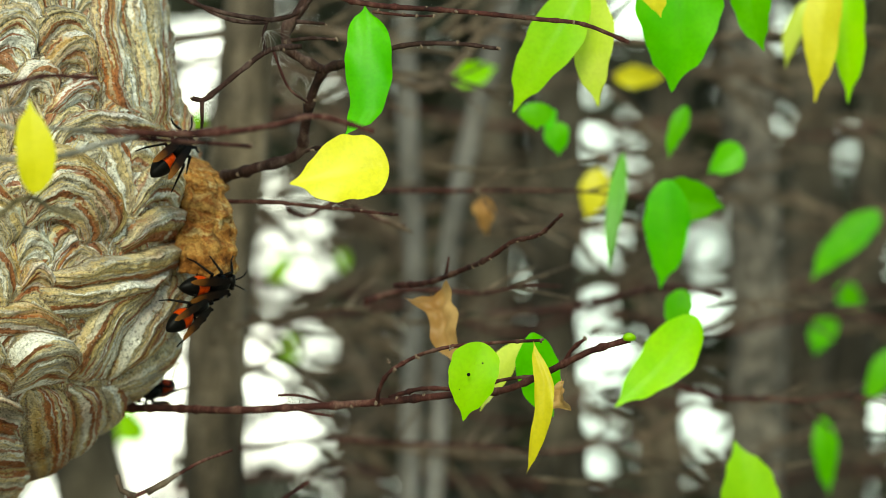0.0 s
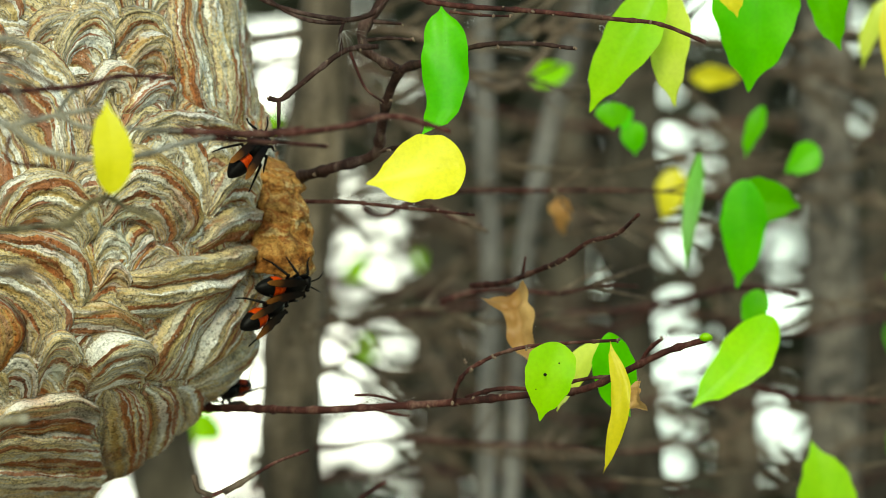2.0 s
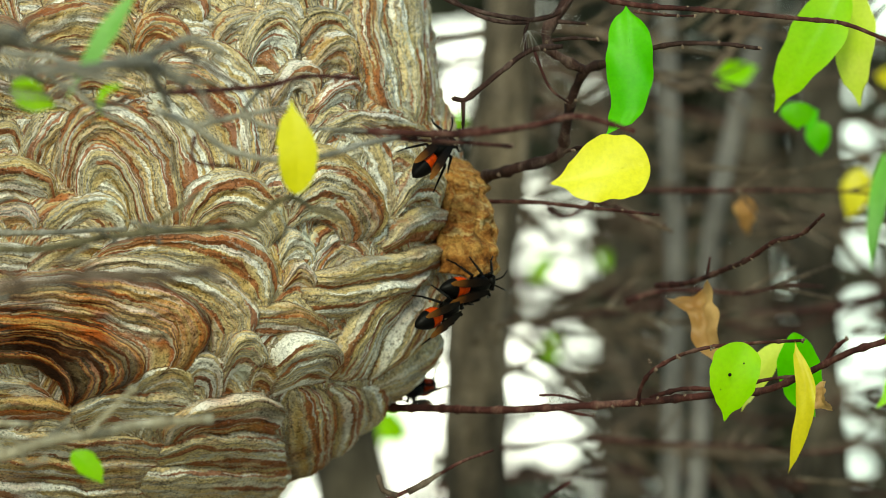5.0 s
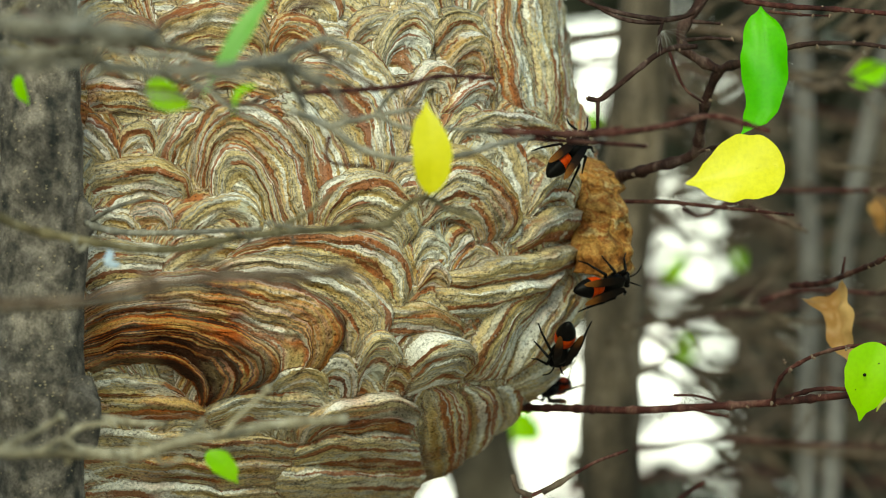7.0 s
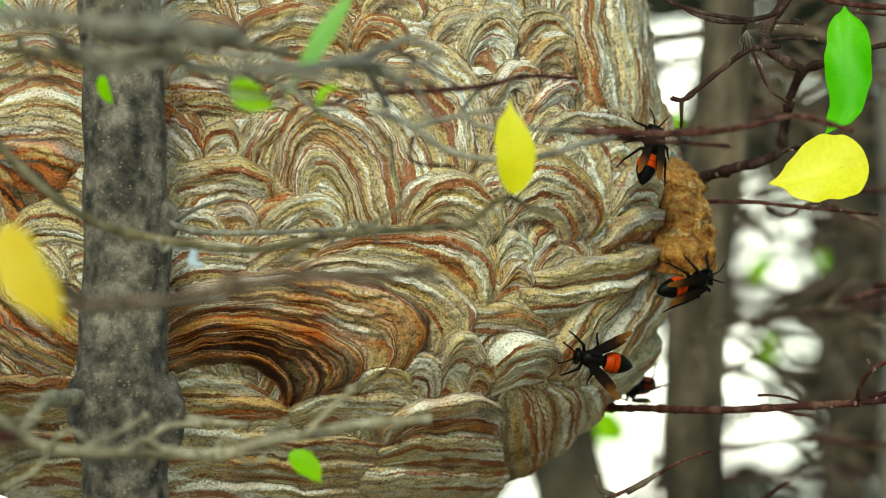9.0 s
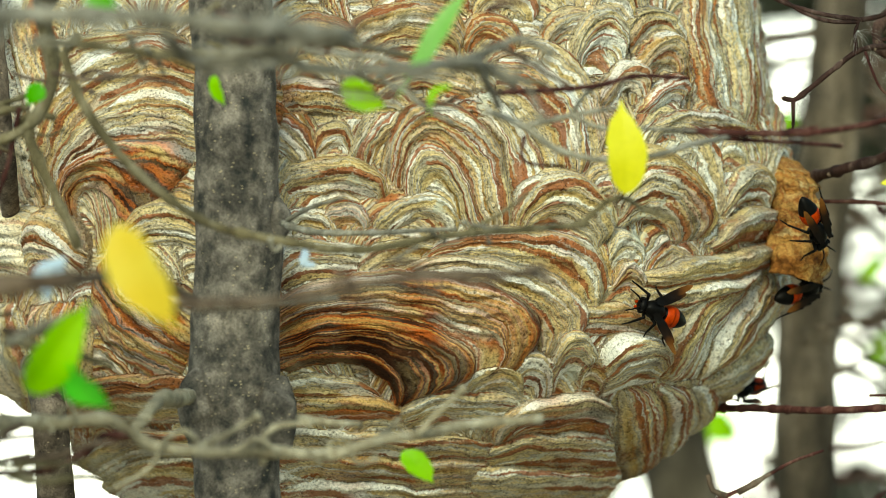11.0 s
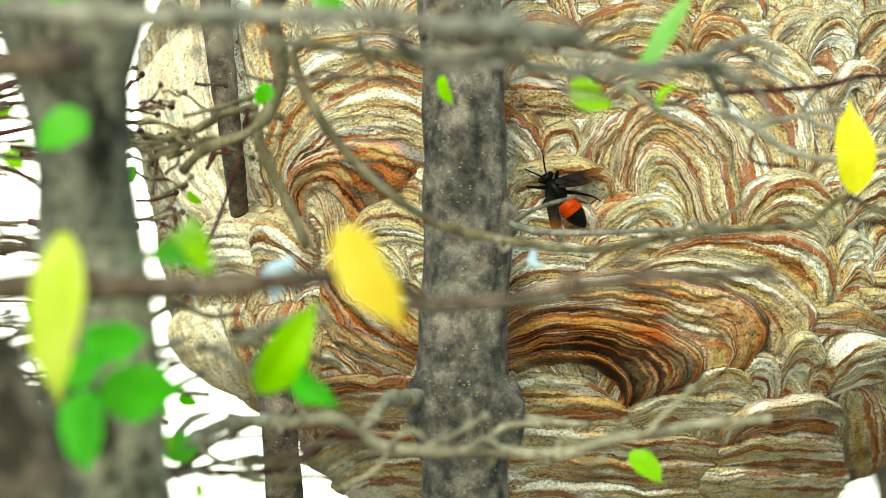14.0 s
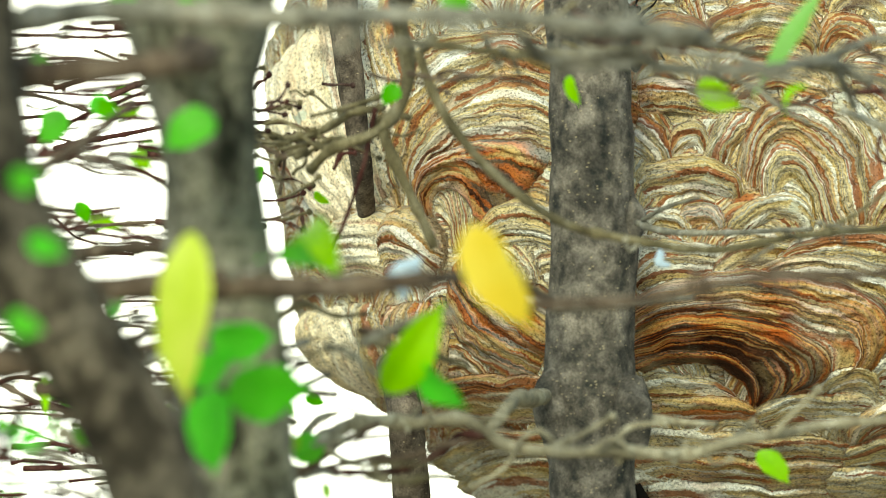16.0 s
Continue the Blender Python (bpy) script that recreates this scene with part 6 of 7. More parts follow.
# --- mesh of hedge twigs behind, on the entrance side ---
far = random.Random(8)
for j in range(13):
    y0 = (60, 130, 215, 300, 345, 400, 470, 520, 580, 640, 720, 790, 850)[j]
    d = (2.5, 2.7, 2.9, 2.95, 2.7, 2.85, 3.2, 2.9, 2.7, 2.95, 2.85, 2.7, 2.9)[j]
    u = d / 11211.4
    pts = [((x + 53) * u, d + far.uniform(-0.008, 0.008), 1.5 + (441 - y0 - far.gauss(0, 26)) * u) for x in (300, 450, 600, 750, 900, 1050, 1250, 1450, 1700)]
    b = branch(pts, far.uniform(8, 17) * u, far.choice((TWIG, TWIG_BROWN, TWIG_BROWN)), "soft brown hedge branch behind the nest", 0.03, seed=30 + j)
    for k in range(22):
        x, ln, tilt = (far.uniform(380, 1560) if k < 19 else far.uniform(400, 640)), far.uniform(70, 240), far.gauss(0, 0.6)
        q = [((x + 53 + ln * f) * u, d, 1.5 + (441 - y0 - ln * f * tilt + far.gauss(0, 5)) * u) for f in (0, 0.4, 0.7, 1)]
        stem(b, q, far.uniform(6, 14) * u, far.choice((TWIG_BROWN, TWIG_RED, TWIG_RED)), 0.02, 7, seed=k)

# thin twigs between the leaves and the trunks behind
thin = random.Random(31)
for k, (x0, x1, y0, y1, d) in enumerate(((711, 1200, 345, 338, 2.35), (450, 1000, 575, 560, 2.4), (820, 1300, 300, 262, 2.4), (480, 1180, 800, 780, 2.45), (1250, 1640, 690, 720, 2.4), (700, 1050, 520, 505, 2.3),
                                         (560, 770, 360, 392, 2.28), (900, 1400, 420, 400, 2.5), (1300, 1640, 560, 520, 2.45), (430, 700, 660, 640, 2.5), (1000, 1500, 860, 820, 2.4), (620, 1000, 110, 150, 2.4), (400, 650, 95, 130, 2.5))):
    u = d / 11211.4
    pts = [((x0 + (x1 - x0) * q) * u, d + thin.uniform(-0.01, 0.01), 1.5 + (441 - y0 - (y1 - y0) * q + thin.gauss(0, 9)) * u) for q in (0, 0.2, 0.4, 0.6, 0.8, 1)]
    b = branch(pts, thin.uniform(7, 12) * u, thin.choice((TWIG_BROWN, TWIG, TWIG_RED)), "thin brown hedge twig behind the hanging leaves", 0.02, end=4 * u, seed=90 + k)
    for j in range(4):
        p = Vector(pts[thin.randrange(1, 5)]) + Vector((thin.uniform(-20, 20) * u, 0, 0))
        q = p + Vector((thin.uniform(30, 110) * u, thin.uniform(-0.02, 0.02), thin.choice((-1, 1)) * thin.uniform(15, 70) * u))
        stem(b, [p, (p + q) / 2 + Vector((0, 0, thin.uniform(-6, 6) * u)), q], thin.uniform(4, 7) * u, TWIG_BROWN, 0.015, 7, seed=j)

b19 = branch([(0.0425, 2.92, 1.469), (0.0688, 3.05, 1.4839), (0.1008, 3.2, 1.5031), (0.1379, 3.2, 1.4832), (0.1635, 3.2, 1.466), (0.1978, 3.2, 1.4603)], 0.0029, TWIG_BROWN, "twig with a few lit leaves behind the nest", seed=60)
for k, (p, q, w) in enumerate((((0.1521, 3.2, 1.4832), (0.1621, 3.2, 1.5003), 0.0114), ((0.1578, 3.2, 1.4418), (0.1635, 3.2, 1.4589), 0.0126), ((0.0800, 3.4, 1.414), (0.0950, 3.4, 1.394), 0.022), ((0.1864, 3.2, 1.4974), (0.1978, 3.2, 1.4889), 0.0086), ((0.1093, 3.2, 1.5574), (0.1136, 3.2, 1.5716), 0.0114))):
    leaf(b19, p, q, w, LIME, 20, 0.1, 0.3, 0.1, 0.3, 80 + k)

# --- thicket behind, with gaps that the sky shows through ---
GAPS = [((0.4467, 4.5, 1.5004), 0.022), ((0.4467, 4.5, 1.4522), 0.016), ((0.4427, 4.5, 1.4001), 0.022), ((0.4547, 4.5, 1.4282), 0.017), ((0.4487, 4.5, 1.3479), 0.020), ((0.529, 4.5, 1.4924), 0.016),
        ((0.529, 4.5, 1.4603), 0.020), ((0.521, 4.5, 1.388), 0.018), ((0.535, 4.5, 1.368), 0.013), ((0.523, 4.5, 1.3358), 0.014), ((0.3986, 4.5, 1.4803), 0.010), ((0.6354, 4.5, 1.5385), 0.020),
        ((0.6414, 4.5, 1.4884), 0.022), ((0.4708, 4.5, 1.5646), 0.016), ((0.4869, 4.5, 1.5967), 0.012), ((0.6394, 4.5, 1.38), 0.020), ((0.5792, 4.5, 1.6529), 0.017), ((0.4708, 4.5, 1.665), 0.022),
        ((0.6414, 4.5, 1.3358), 0.015), ((0.4828, 4.5, 1.669), 0.017)]
GAPS += [((0.4315, 4.5, 1.6108), 0.012), ((0.4315, 4.5, 1.5807), 0.014), ((0.4531, 4.5, 1.5666), 0.013), ((0.4788, 4.5, 1.5446), 0.013),
        ((0.4728, 4.5, 1.5165), 0.013), ((0.4407, 4.5, 1.4783), 0.012), ((0.4648, 4.5, 1.4181), 0.014), ((0.4427, 4.5, 1.372), 0.012), ((0.6233, 4.5, 1.5787), 0.010), ((0.6354, 4.5, 1.5666), 0.010), ((0.535, 4.5, 1.5987), 0.009), ((0.4006, 4.5, 1.4763), 0.012), ((0.533, 4.5, 1.5205), 0.012)]
OPEN = [((0.2179, 4.5, 1.5165), 0.026), ((0.2079, 4.5, 1.4843), 0.020), ((0.244, 4.5, 1.4884), 0.028), ((0.2039, 4.5, 1.4282), 0.026), ((0.242, 4.5, 1.4302), 0.018), ((0.2641, 4.5, 1.4322), 0.016), ((0.2119, 4.5, 1.4001), 0.028),
        ((0.232, 4.5, 1.396), 0.016), ((0.2099, 4.5, 1.368), 0.026), ((0.238, 4.5, 1.37), 0.026), ((0.24, 4.5, 1.3479), 0.016), ((0.1417, 4.5, 1.4121), 0.05), ((0.1136, 4.5, 1.3599), 0.045), ((0.1377, 4.5, 1.3439), 0.03), ((0.1577, 4.5, 1.6489), 0.03),
        ((0.1818, 4.5, 1.6469), 0.026), ((0.1597, 4.5, 1.6088), 0.028), ((0.2501, 4.5, 1.6248), 0.02), ((0.222, 4.5, 1.5446), 0.018), ((0.0574, 4.5, 1.3318), 0.03)]


def clear(x, z, d):
    for k, ((gx, _, gz), r) in enumerate(GAPS + OPEN):
        if math.hypot((x * 4.5 / d - gx) * 1.15, (z - 1.5) * 4.5 / d + 1.5 - gz) < (r + 0.005 if k < len(GAPS) else r * 0.92):
            return False
    return True


def thicket():
    rnd = random.Random(21)
    verts, faces = [], []
    made = 0
    while made < 21000:
        d = rnd.uniform(3.9, 5.2)
        x, z = rnd.uniform(-0.05, 0.95), rnd.uniform(1.15, 1.9)
        if not clear(x, z, d) or (x * 4.5 / d < 0.26 and rnd.random() < 0.3):
            continue
        made += 1
        w, ln = rnd.uniform(0.006, 0.012), rnd.uniform(0.018, 0.036)
        q = Euler((rnd.uniform(0, 6.3), rnd.uniform(0, 6.3), rnd.uniform(0, 6.3))).to_matrix()
        o = len(verts)
        for a, b, c in ((0, 0, 0), (w, ln * 0.4, 0.002), (w * 0.7, ln * 0.75, 0), (0, ln, -0.003), (-w * 0.7, ln * 0.75, 0), (-w, ln * 0.4, 0.002)):
            verts.append(Vector((x, d, z)) + q @ Vector((a, b, c)))
        faces.append((o, o + 1, o + 2, o + 3))
        faces.append((o, o + 3, o + 4, o + 5))
    made = 0
    while made < 7000:
        d, x, z = rnd.uniform(3.7, 5.4), rnd.uniform(-1.3, 1.7), rnd.uniform(0.02, 2.5)
        if 1.15 < z < 1.9:
            continue
        made += 1
        w, ln = rnd.uniform(0.012, 0.02), rnd.uniform(0.03, 0.055)
        q = Euler((rnd.uniform(0, 6.3), rnd.uniform(0, 6.3), rnd.uniform(0, 6.3))).to_matrix()
        o = len(verts)
        for a, b, c in ((0, 0, 0), (w, ln * 0.4, 0.002), (w * 0.7, ln * 0.75, 0), (0, ln, -0.003), (-w * 0.7, ln * 0.75, 0), (-w, ln * 0.4, 0.002)):
            verts.append(Vector((x, d, z)) + q @ Vector((a, b, c)))
        faces.append((o, o + 1, o + 2, o + 3))
        faces.append((o, o + 3, o + 4, o + 5))
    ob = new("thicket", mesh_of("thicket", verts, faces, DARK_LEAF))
    tagged(ob, "brown-green leaves of the hedge behind, toned dark for shade", "hedge foliage", kind="stuff")


def low_shrub():
    rnd = random.Random(33)
    # the dark share takes the leaf colour that has shade mixed in
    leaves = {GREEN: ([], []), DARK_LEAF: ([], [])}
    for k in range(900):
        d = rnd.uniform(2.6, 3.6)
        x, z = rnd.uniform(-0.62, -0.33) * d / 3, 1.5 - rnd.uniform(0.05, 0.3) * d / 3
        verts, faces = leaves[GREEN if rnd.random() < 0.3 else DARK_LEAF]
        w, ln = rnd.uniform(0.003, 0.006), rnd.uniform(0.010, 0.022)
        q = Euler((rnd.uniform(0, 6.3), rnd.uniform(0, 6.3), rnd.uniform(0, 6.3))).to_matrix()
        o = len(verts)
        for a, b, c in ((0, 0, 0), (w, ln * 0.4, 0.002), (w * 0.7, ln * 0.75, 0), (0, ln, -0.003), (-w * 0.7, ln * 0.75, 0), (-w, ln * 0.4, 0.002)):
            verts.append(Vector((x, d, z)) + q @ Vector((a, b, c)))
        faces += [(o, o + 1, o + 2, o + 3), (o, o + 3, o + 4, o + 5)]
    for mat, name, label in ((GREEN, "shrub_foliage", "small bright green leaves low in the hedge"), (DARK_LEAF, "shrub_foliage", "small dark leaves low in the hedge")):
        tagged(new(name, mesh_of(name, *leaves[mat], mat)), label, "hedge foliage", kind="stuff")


thicket()
low_shrub()


# ---- ground and distance ----
def ground():
    me = mesh_of("ground", [(-900, -900, 0), (900, -900, 0), (900, 900, 0), (-900, 900, 0)], [(0, 1, 2, 3)],
                 plain_material("leaf_litter", (0.20, 0.16, 0.11), (0.42, 0.36, 0.27), 0.95, 9, 0.1), False)
    tagged(new("ground", me), "pale sandy soil with leaf litter", "ground", kind="structure")


def backdrop():
    # an added plane that glows by itself, in place of the bright distance
    m = bpy.data.materials.new("glowing_distance")
    m.use_nodes = True
    n, l = m.node_tree.nodes, m.node_tree.links
    n.remove(n["Principled BSDF"])
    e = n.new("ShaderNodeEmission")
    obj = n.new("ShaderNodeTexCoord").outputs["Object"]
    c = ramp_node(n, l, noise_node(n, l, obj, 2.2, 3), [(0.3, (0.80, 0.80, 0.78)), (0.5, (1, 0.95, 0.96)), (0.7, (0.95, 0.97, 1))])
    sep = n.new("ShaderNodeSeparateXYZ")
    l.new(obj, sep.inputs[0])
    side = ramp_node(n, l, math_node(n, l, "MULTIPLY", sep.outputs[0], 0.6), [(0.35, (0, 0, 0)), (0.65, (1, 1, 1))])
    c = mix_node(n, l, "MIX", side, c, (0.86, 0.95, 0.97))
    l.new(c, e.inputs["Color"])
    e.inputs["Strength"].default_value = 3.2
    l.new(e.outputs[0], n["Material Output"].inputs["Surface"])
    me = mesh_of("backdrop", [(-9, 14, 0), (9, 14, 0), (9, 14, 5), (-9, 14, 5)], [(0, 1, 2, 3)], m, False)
    tagged(new("backdrop", me), "glowing plane standing in for the bright hazy distance beyond the hedge", "backdrop", kind="structure")


ground()
backdrop()


# ---- small things ----
def scrap(at, size, turn):
    t = thing("pale_scrap", at, "small pale blue scrap caught on a twig", "scrap")
    v, f = blob((0, 0, 0), (size * 0.5, size * 0.18, size), None, 10, 7, 0.6)
    part("flake", (v, f), PALE_BLUE, t, local=True)
    v, f = blob((size * 0.5, 0, -size * 0.5), (size * 0.7, size * 0.15, size * 0.4), None, 10, 7, 0.6)
    part("flake", (v, f), PALE_BLUE, t, local=True)
    t.matrix_basis = Matrix.Translation(at) @ pose(0, 0, 0, 0, turn, 0)


scrap((-0.0782, 1.93, 1.4971), 0.0029, 10)
scrap((-0.1459, 1.8, 1.4937), 0.0058, 60)


fluff = thing("seed_fluff", (0.0979, 2.09, 1.5725), "white thready seed fluff caught on a twig", "seed fluff")
hair = random.Random(4)
FLUFF = plain_material("fluff", (0.5, 0.5, 0.49), (0.7, 0.7, 0.68), 0.8, 300, 0.1)
for k in range(22):
    a, ln = hair.gauss(-1.3, 0.8), hair.uniform(0.002, 0.009)
    p = Vector((0.0979, 2.09, 1.572))
    q = p + Vector((math.cos(a) * ln, hair.uniform(-0.002, 0.002), math.sin(a) * ln))
    part("thread", tube([p, (p + q) / 2 + Vector((0, 0, 0.0006)), q], [0.000016, 0.00001], 4, 0, 0, step=0.003), FLUFF, fluff)


# ---- hornets ----
WINGS = {}


def wing_pose(side, hind, angle):
    """A wing on its joint, turned out from the body by so many degrees."""
    mm = 0.00103
    return pose(side * 1.7 * mm, (6.2 - hind * 1.6) * mm, (8.0 - 0.3 * hind) * mm, 0, 0, side * angle)



def hornet(name_label, spread):
    """Head to +y, back to +z, feet at z = 0; about 25 mm long."""
    h = thing("hornet", (0, 0, 0), name_label, "hornet", "hornets")
    mm = 0.00103

    def piece(name, c, r, mat, rough=0.0, label="", tilt=0):
        return part(name, blob([q * mm for q in c], [q * mm for q in r], pose(0, 0, 0, tilt).to_3x3(), 18, 12, rough), mat, h, label, local=True)

    head = piece("head", (0, 9.2, 4.2), (2.5, 1.5, 2.1), BLACK)
    for sx in (-1, 1):
        part("eye", blob((sx * 2.0 * mm, 9.5 * mm, 4.6 * mm), (0.8 * mm, 0.9 * mm, 1.4 * mm), None, 10, 7), BLACK, head, local=True)
        part("mandible", blob((sx * 0.9 * mm, 10.4 * mm, 2.9 * mm), (0.6 * mm, 0.8 * mm, 0.6 * mm), None, 8, 6), ORANGE, head, local=True)
        part("antenna", tube([(sx * 0.8 * mm, 10.2 * mm, 5 * mm), (sx * 1.8 * mm, 12.2 * mm, 6 * mm), (sx * 3.6 * mm, 15.5 * mm, 4.8 * mm)], [0.3 * mm, 0.24 * mm], 7, 0.0, 0, step=0.001), BLACK, head, local=True)
    piece("thorax", (0, 4.2, 4.6), (3.0, 4.2, 2.9), BLACK, 0.08)
    piece("waist", (0, -0.2, 4.0), (0.9, 1.2, 0.9), BLACK)

    def segment(name, y0, y1, mat, label=""):
        verts, faces = [], []
        rows = 7
        for i in range(rows + 1):
            y = y0 + (y1 - y0) * i / rows
            t = (0.4 - y) / 11.2
            r = 3.5 * max(0.03, math.sin(math.pi * min(1, max(0, t)) ** 0.68)) ** 0.6
            r *= 1 - 0.04 * (i == rows)
            for k in range(20):
                a = 2 * math.pi * k / 20
                verts.append((r * math.cos(a) * mm, y * mm, (4.0 - 0.10 * (-y) + r * 0.92 * math.sin(a)) * mm))
        for i in range(rows):
            for k in range(20):
                a, b = i * 20 + k, i * 20 + (k + 1) % 20
                faces.append((a, b, b + 20, a + 20))
        faces.append(tuple(range(rows * 20, rows * 20 + 20)))
        return part(name, (verts, faces), mat, h, label, local=True)

    segment("abdomen_base", 0.35, -0.5, BLACK)
    segment("abdomen_band", -0.45, -3.3, ORANGE, "bright orange band")
    segment("abdomen_band", -3.25, -5.2, ORANGE, "bright orange band")
    segment("abdomen_tip", -5.15, -10.7, BLACK)
    for sx in (-1, 1):
        for j, (y, reach, back, knee) in enumerate(((6.6, 7.0, 5.0, 5.6), (4.2, 8.2, -1.5, 6.2), (2.2, 8.6, -8.0, 6.6))):
            part("leg", joined(tube([(sx * 1.6 * mm, y * mm, 2.6 * mm), (sx * reach * 0.55 * mm, (y + back * 0.35) * mm, knee * mm)], [0.65 * mm, 0.55 * mm], 8, 0.05, 0, step=0.001),
                               tube([(sx * reach * 0.55 * mm, (y + back * 0.35) * mm, knee * mm), (sx * reach * 0.9 * mm, (y + back * 0.8) * mm, 1.6 * mm)], [0.5 * mm, 0.35 * mm], 8, 0.05, 0, step=0.001),
                               tube([(sx * reach * 0.9 * mm, (y + back * 0.8) * mm, 1.6 * mm), (sx * reach * 1.05 * mm, (y + back * 1.15) * mm, 0.2 * mm)], [0.3 * mm, 0.22 * mm], 6, 0.05, 0, step=0.001)), BLACK, h, local=True)
        for j, (a, ln, w) in enumerate(((spread, 16.0, 2.7), (spread * 0.9 - 3, 11.5, 2.3))):
            verts, faces = [], []
            for i in range(13):
                t = i / 12
                half = w / 2 * (0.25 + 0.75 * math.sin(math.pi * min(1, t * 0.9 + 0.08)) ** 0.6) * (1 if i < 12 else 0.3)
                for k in range(5):
                    u = (k / 4 * 2 - 1) * half
                    verts.append((sx * (u + 0.4 * t) * mm, -ln * t * mm, (0.12 * math.sin(i * 1.7 + k) - 0.03 * ln * t) * mm))
            for i in range(12):
                for k in range(4):
                    q = i * 5 + k
                    faces.append((q, q + 1, q + 6, q + 5))
            wing = part("wing", (verts, faces), WING, h, "smoky brown wing", local=True)
            wing.matrix_basis = wing_pose(sx, j, a)
            WINGS.setdefault(h.name, []).append((wing, sx, j))
    return h


def seat(x, z, heading, over=0.0, tip=0, bank=0):
    """The pose of a hornet on the nest at (x, z), its head towards heading (degrees, 90 is up)."""
    p, out = on_nest(x, z, over)
    p.x = x
    up = Vector((0, 0, 1))
    side = up.cross(out).normalized()
    fwd = side * math.cos(radians(heading)) + up * math.sin(radians(heading))
    right = fwd.cross(out).normalized()
    m = Matrix((right, fwd, out)).transposed().to_4x4()
    return Matrix.Translation(p) @ m @ pose(0, 0, 0, tip, bank, 0)


guard = hornet("black hornet with an orange band resting by the twig", 6)
door_keeper = hornet("black and orange hornet at the nest entrance", 5)
walker = hornet("black hornet with an orange band walking over the nest", 48)
lower = hornet("dark hornet clinging to the nest's underside", 10)
climber = hornet("dark hornet climbing from below the nest", 20)


def rest(at, heading, out, tip=-32):
    """The pose of a hornet at a place, its back towards out, its head towards heading (degrees, 90 is up) and dipped by tip."""
    out = Vector(out).normalized()
    side = Vector((0, 0, 1)).cross(out).normalized()
    up = out.cross(side)
    fwd = side * math.cos(radians(heading)) + up * math.sin(radians(heading))
    m = Matrix((fwd.cross(out).normalized(), fwd, out)).transposed().to_4x4()
    return Matrix.Translation(at) @ m @ pose(0, 0, 0, tip)


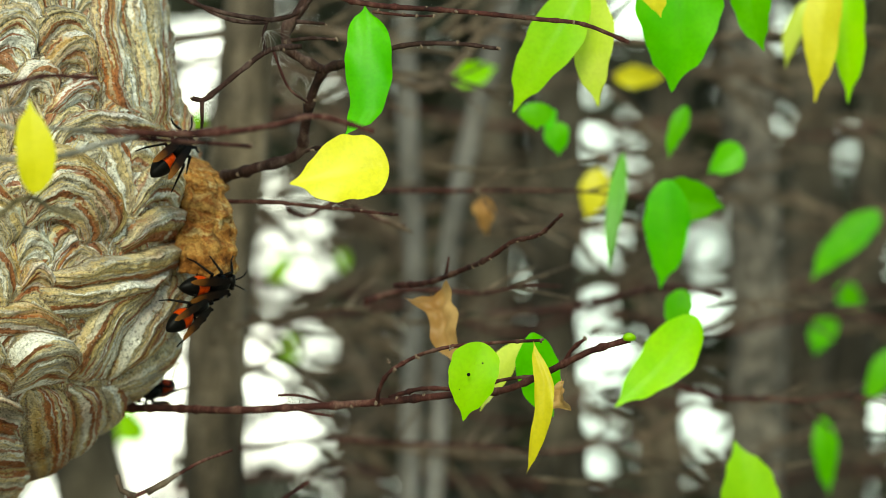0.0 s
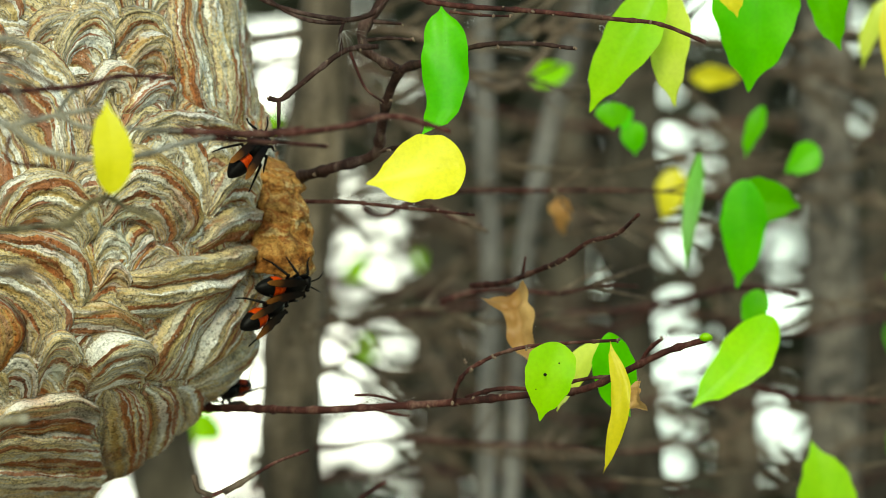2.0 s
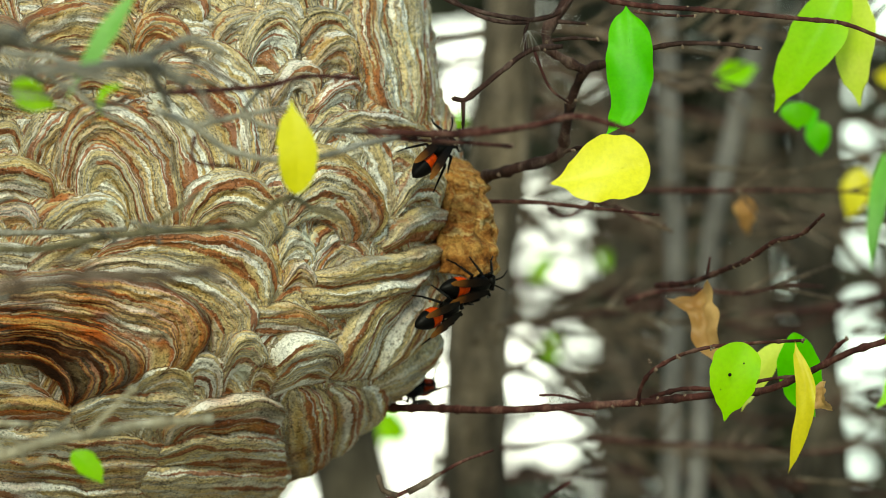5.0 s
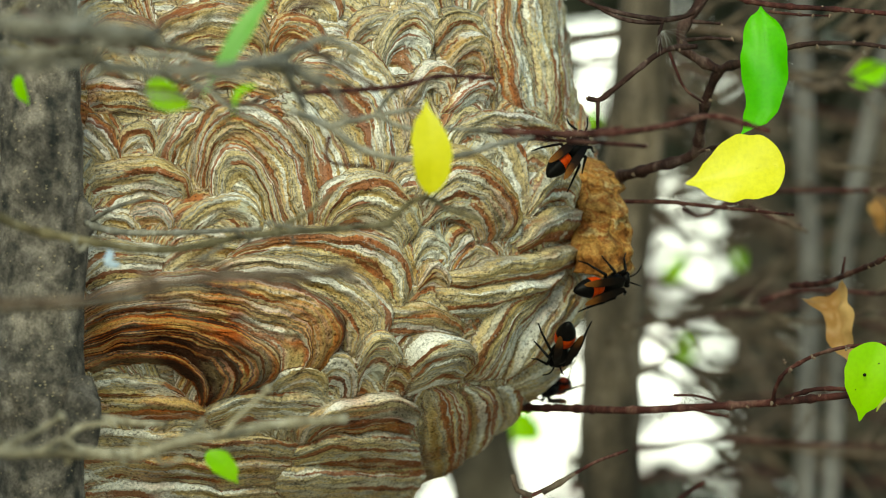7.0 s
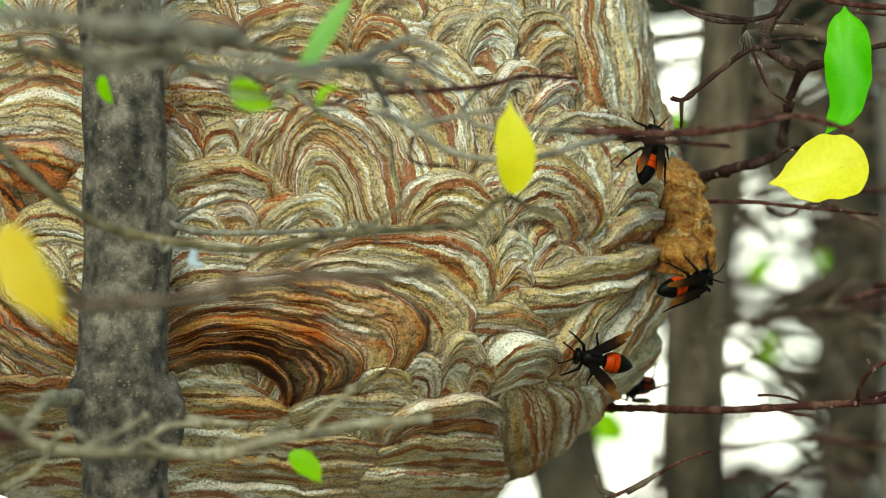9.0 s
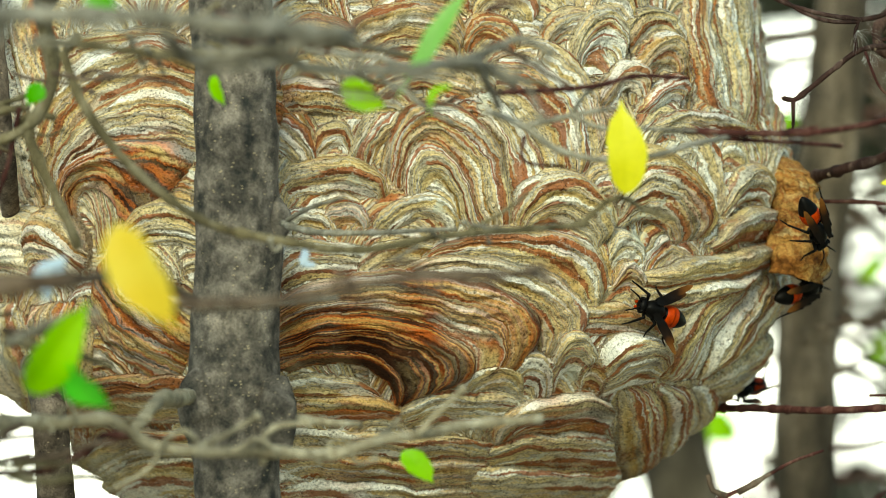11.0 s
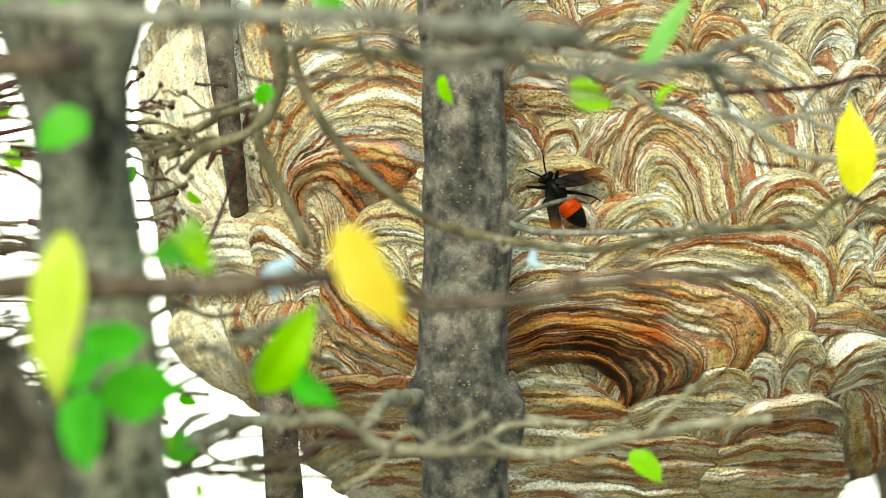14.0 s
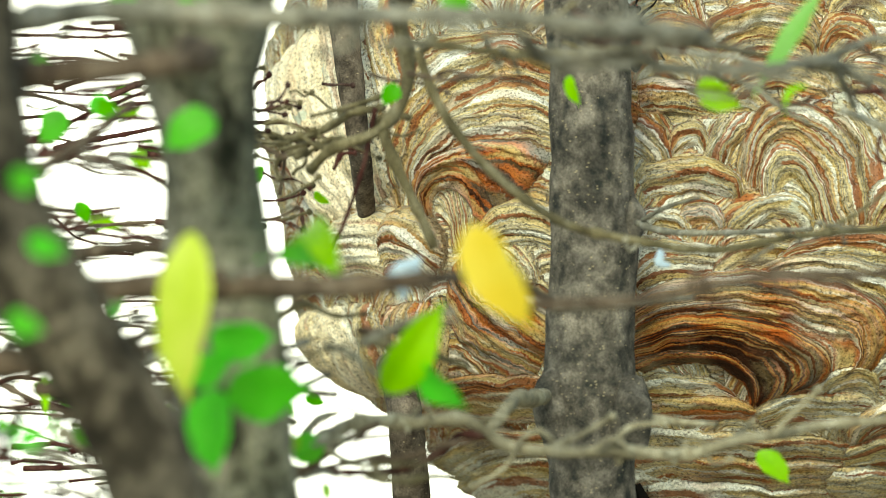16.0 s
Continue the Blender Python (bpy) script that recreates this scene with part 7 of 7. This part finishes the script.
def motions():
    front, low = (0.35, -0.93, 0.1), (0.25, -0.9, -0.35)
    walk(guard, [(0, rest((0.0655, 2.128, 1.5303), 42, front, -14)), (3.5, rest((0.0655, 2.128, 1.5303), 44, front, -14)), (7, rest((0.0655, 2.128, 1.5303), 42, front, -14)), (8, rest((0.0655, 2.128, 1.5303), 58, front, -14)),
                 (9.2, rest((0.0655, 2.128, 1.5303), 70, front, -14)), (10, rest((0.0731, 2.14, 1.5212), 0, front)), (11.3, rest((0.0828, 2.13, 1.5059), -65, front)), (11.8, rest((0.0819, 2.13, 1.4973), -85, front)), (12.3, rest((0.0813, 2.13, 1.493), -90, front)), (16, rest((0.0807, 2.13, 1.4907), -95, front))])
    walk(door_keeper, [(0, rest((0.0778, 2.138, 1.4892), 0, low, -20)), (3.5, rest((0.0774, 2.138, 1.4888), -2, low, -20)), (7, rest((0.0774, 2.138, 1.4890), 6, low, -20)), (8, rest((0.0772, 2.138, 1.4890), 4, low, -20)),
                       (9.2, rest((0.0774, 2.138, 1.4892), 10, low, -20)), (11.3, rest((0.0784, 2.17, 1.4863), 5, low)), (16, rest((0.0784, 2.17, 1.4863), 5, low))])
    walk(walker, [(0, rest((0.071, 2.135, 1.4787), 26, low)), (1.5, rest((0.0706, 2.135, 1.4787), 24, low)), (3.5, rest((0.0691, 2.135, 1.4791), 12, low)), (6, rest((0.0659, 2.13, 1.4783), 18, low)), (6.3, rest((0.0655, 2.13, 1.4763), -15, low)), (6.6, rest((0.0648, 2.13, 1.4728), -55, low)),
                  (7, rest((0.0654, 2.125, 1.4712), -88, low)), (7.5, rest((0.0646, 2.125, 1.4678), -90, low)), (8, rest((0.0632, 2.12, 1.463), -124, low)), (8.5, rest((0.0557, 2.11, 1.4599), -172, front)),
                  (9, rest((0.05, 2.115, 1.463), 170, (0.45, -0.88, -0.1), -8)), (9.2, rest((0.0477, 2.115, 1.4643), 165, (0.45, -0.88, -0.1), -8)), (10.2, rest((0.0369, 2.09, 1.4722), 155, (0.4, -0.9, 0), -5)), (11.3, seat(0.0255, 1.48, 165)), (11.5, seat(0.0194, 1.4804, 165)), (11.8, seat(0.0081, 1.4795, 172)),
                  (12, seat(-0.0002, 1.4801, 175)), (12.3, seat(-0.0095, 1.4856, 172)), (12.5, seat(-0.0175, 1.4871, 160)), (13, seat(-0.0389, 1.4942, 160)), (13.5, seat(-0.0574, 1.5061, 118)), (13.8, seat(-0.07, 1.5121, 128)),
                  (14, seat(-0.0735, 1.5158, 128)), (14.3, seat(-0.0774, 1.5252, 124)), (14.5, seat(-0.0809, 1.534, 114)), (14.7, seat(-0.0847, 1.541, 110)), (15, seat(-0.0849, 1.5568, 92)), (15.5, seat(-0.0885, 1.5634, 92)), (16, seat(-0.0922, 1.569, 92))])
    for wing, side, hind in WINGS[walker.name]:
        rest_angle, wide_angle = 6 - 3 * hind, (26 if side < 0 else 66) - 6 * hind
        walk(wing, [(0, wing_pose(side, hind, rest_angle)), (7.4, wing_pose(side, hind, rest_angle)), (8.0, wing_pose(side, hind, 14)), (8.6, wing_pose(side, hind, 34 - 4 * hind)), (12.5, wing_pose(side, hind, 38 - 4 * hind)),
                    (14, wing_pose(side, hind, wide_angle)), (14.8, wing_pose(side, hind, wide_angle)), (15.2, wing_pose(side, hind, 22)), (16, wing_pose(side, hind, 22))])
    under = (0.75, 0.1, -0.6)
    walk(lower, [(0, rest((0.064, 2.235, 1.4535), 215, under)), (3.5, rest((0.064, 2.235, 1.4537), 214, under)), (9.2, rest((0.0645, 2.235, 1.4545), 214, under)), (16, rest((0.0615, 2.24, 1.4522), 214, under))])
    walk(climber, [(0, seat(-0.0907, 1.3914, 95)), (14.5, seat(-0.0907, 1.3914, 95)), (15.3, seat(-0.0906, 1.4061, 96)), (15.5, seat(-0.0868, 1.4078, 94)), (15.8, seat(-0.09, 1.4129, 97)), (16, seat(-0.092, 1.4143, 98))])


motions()
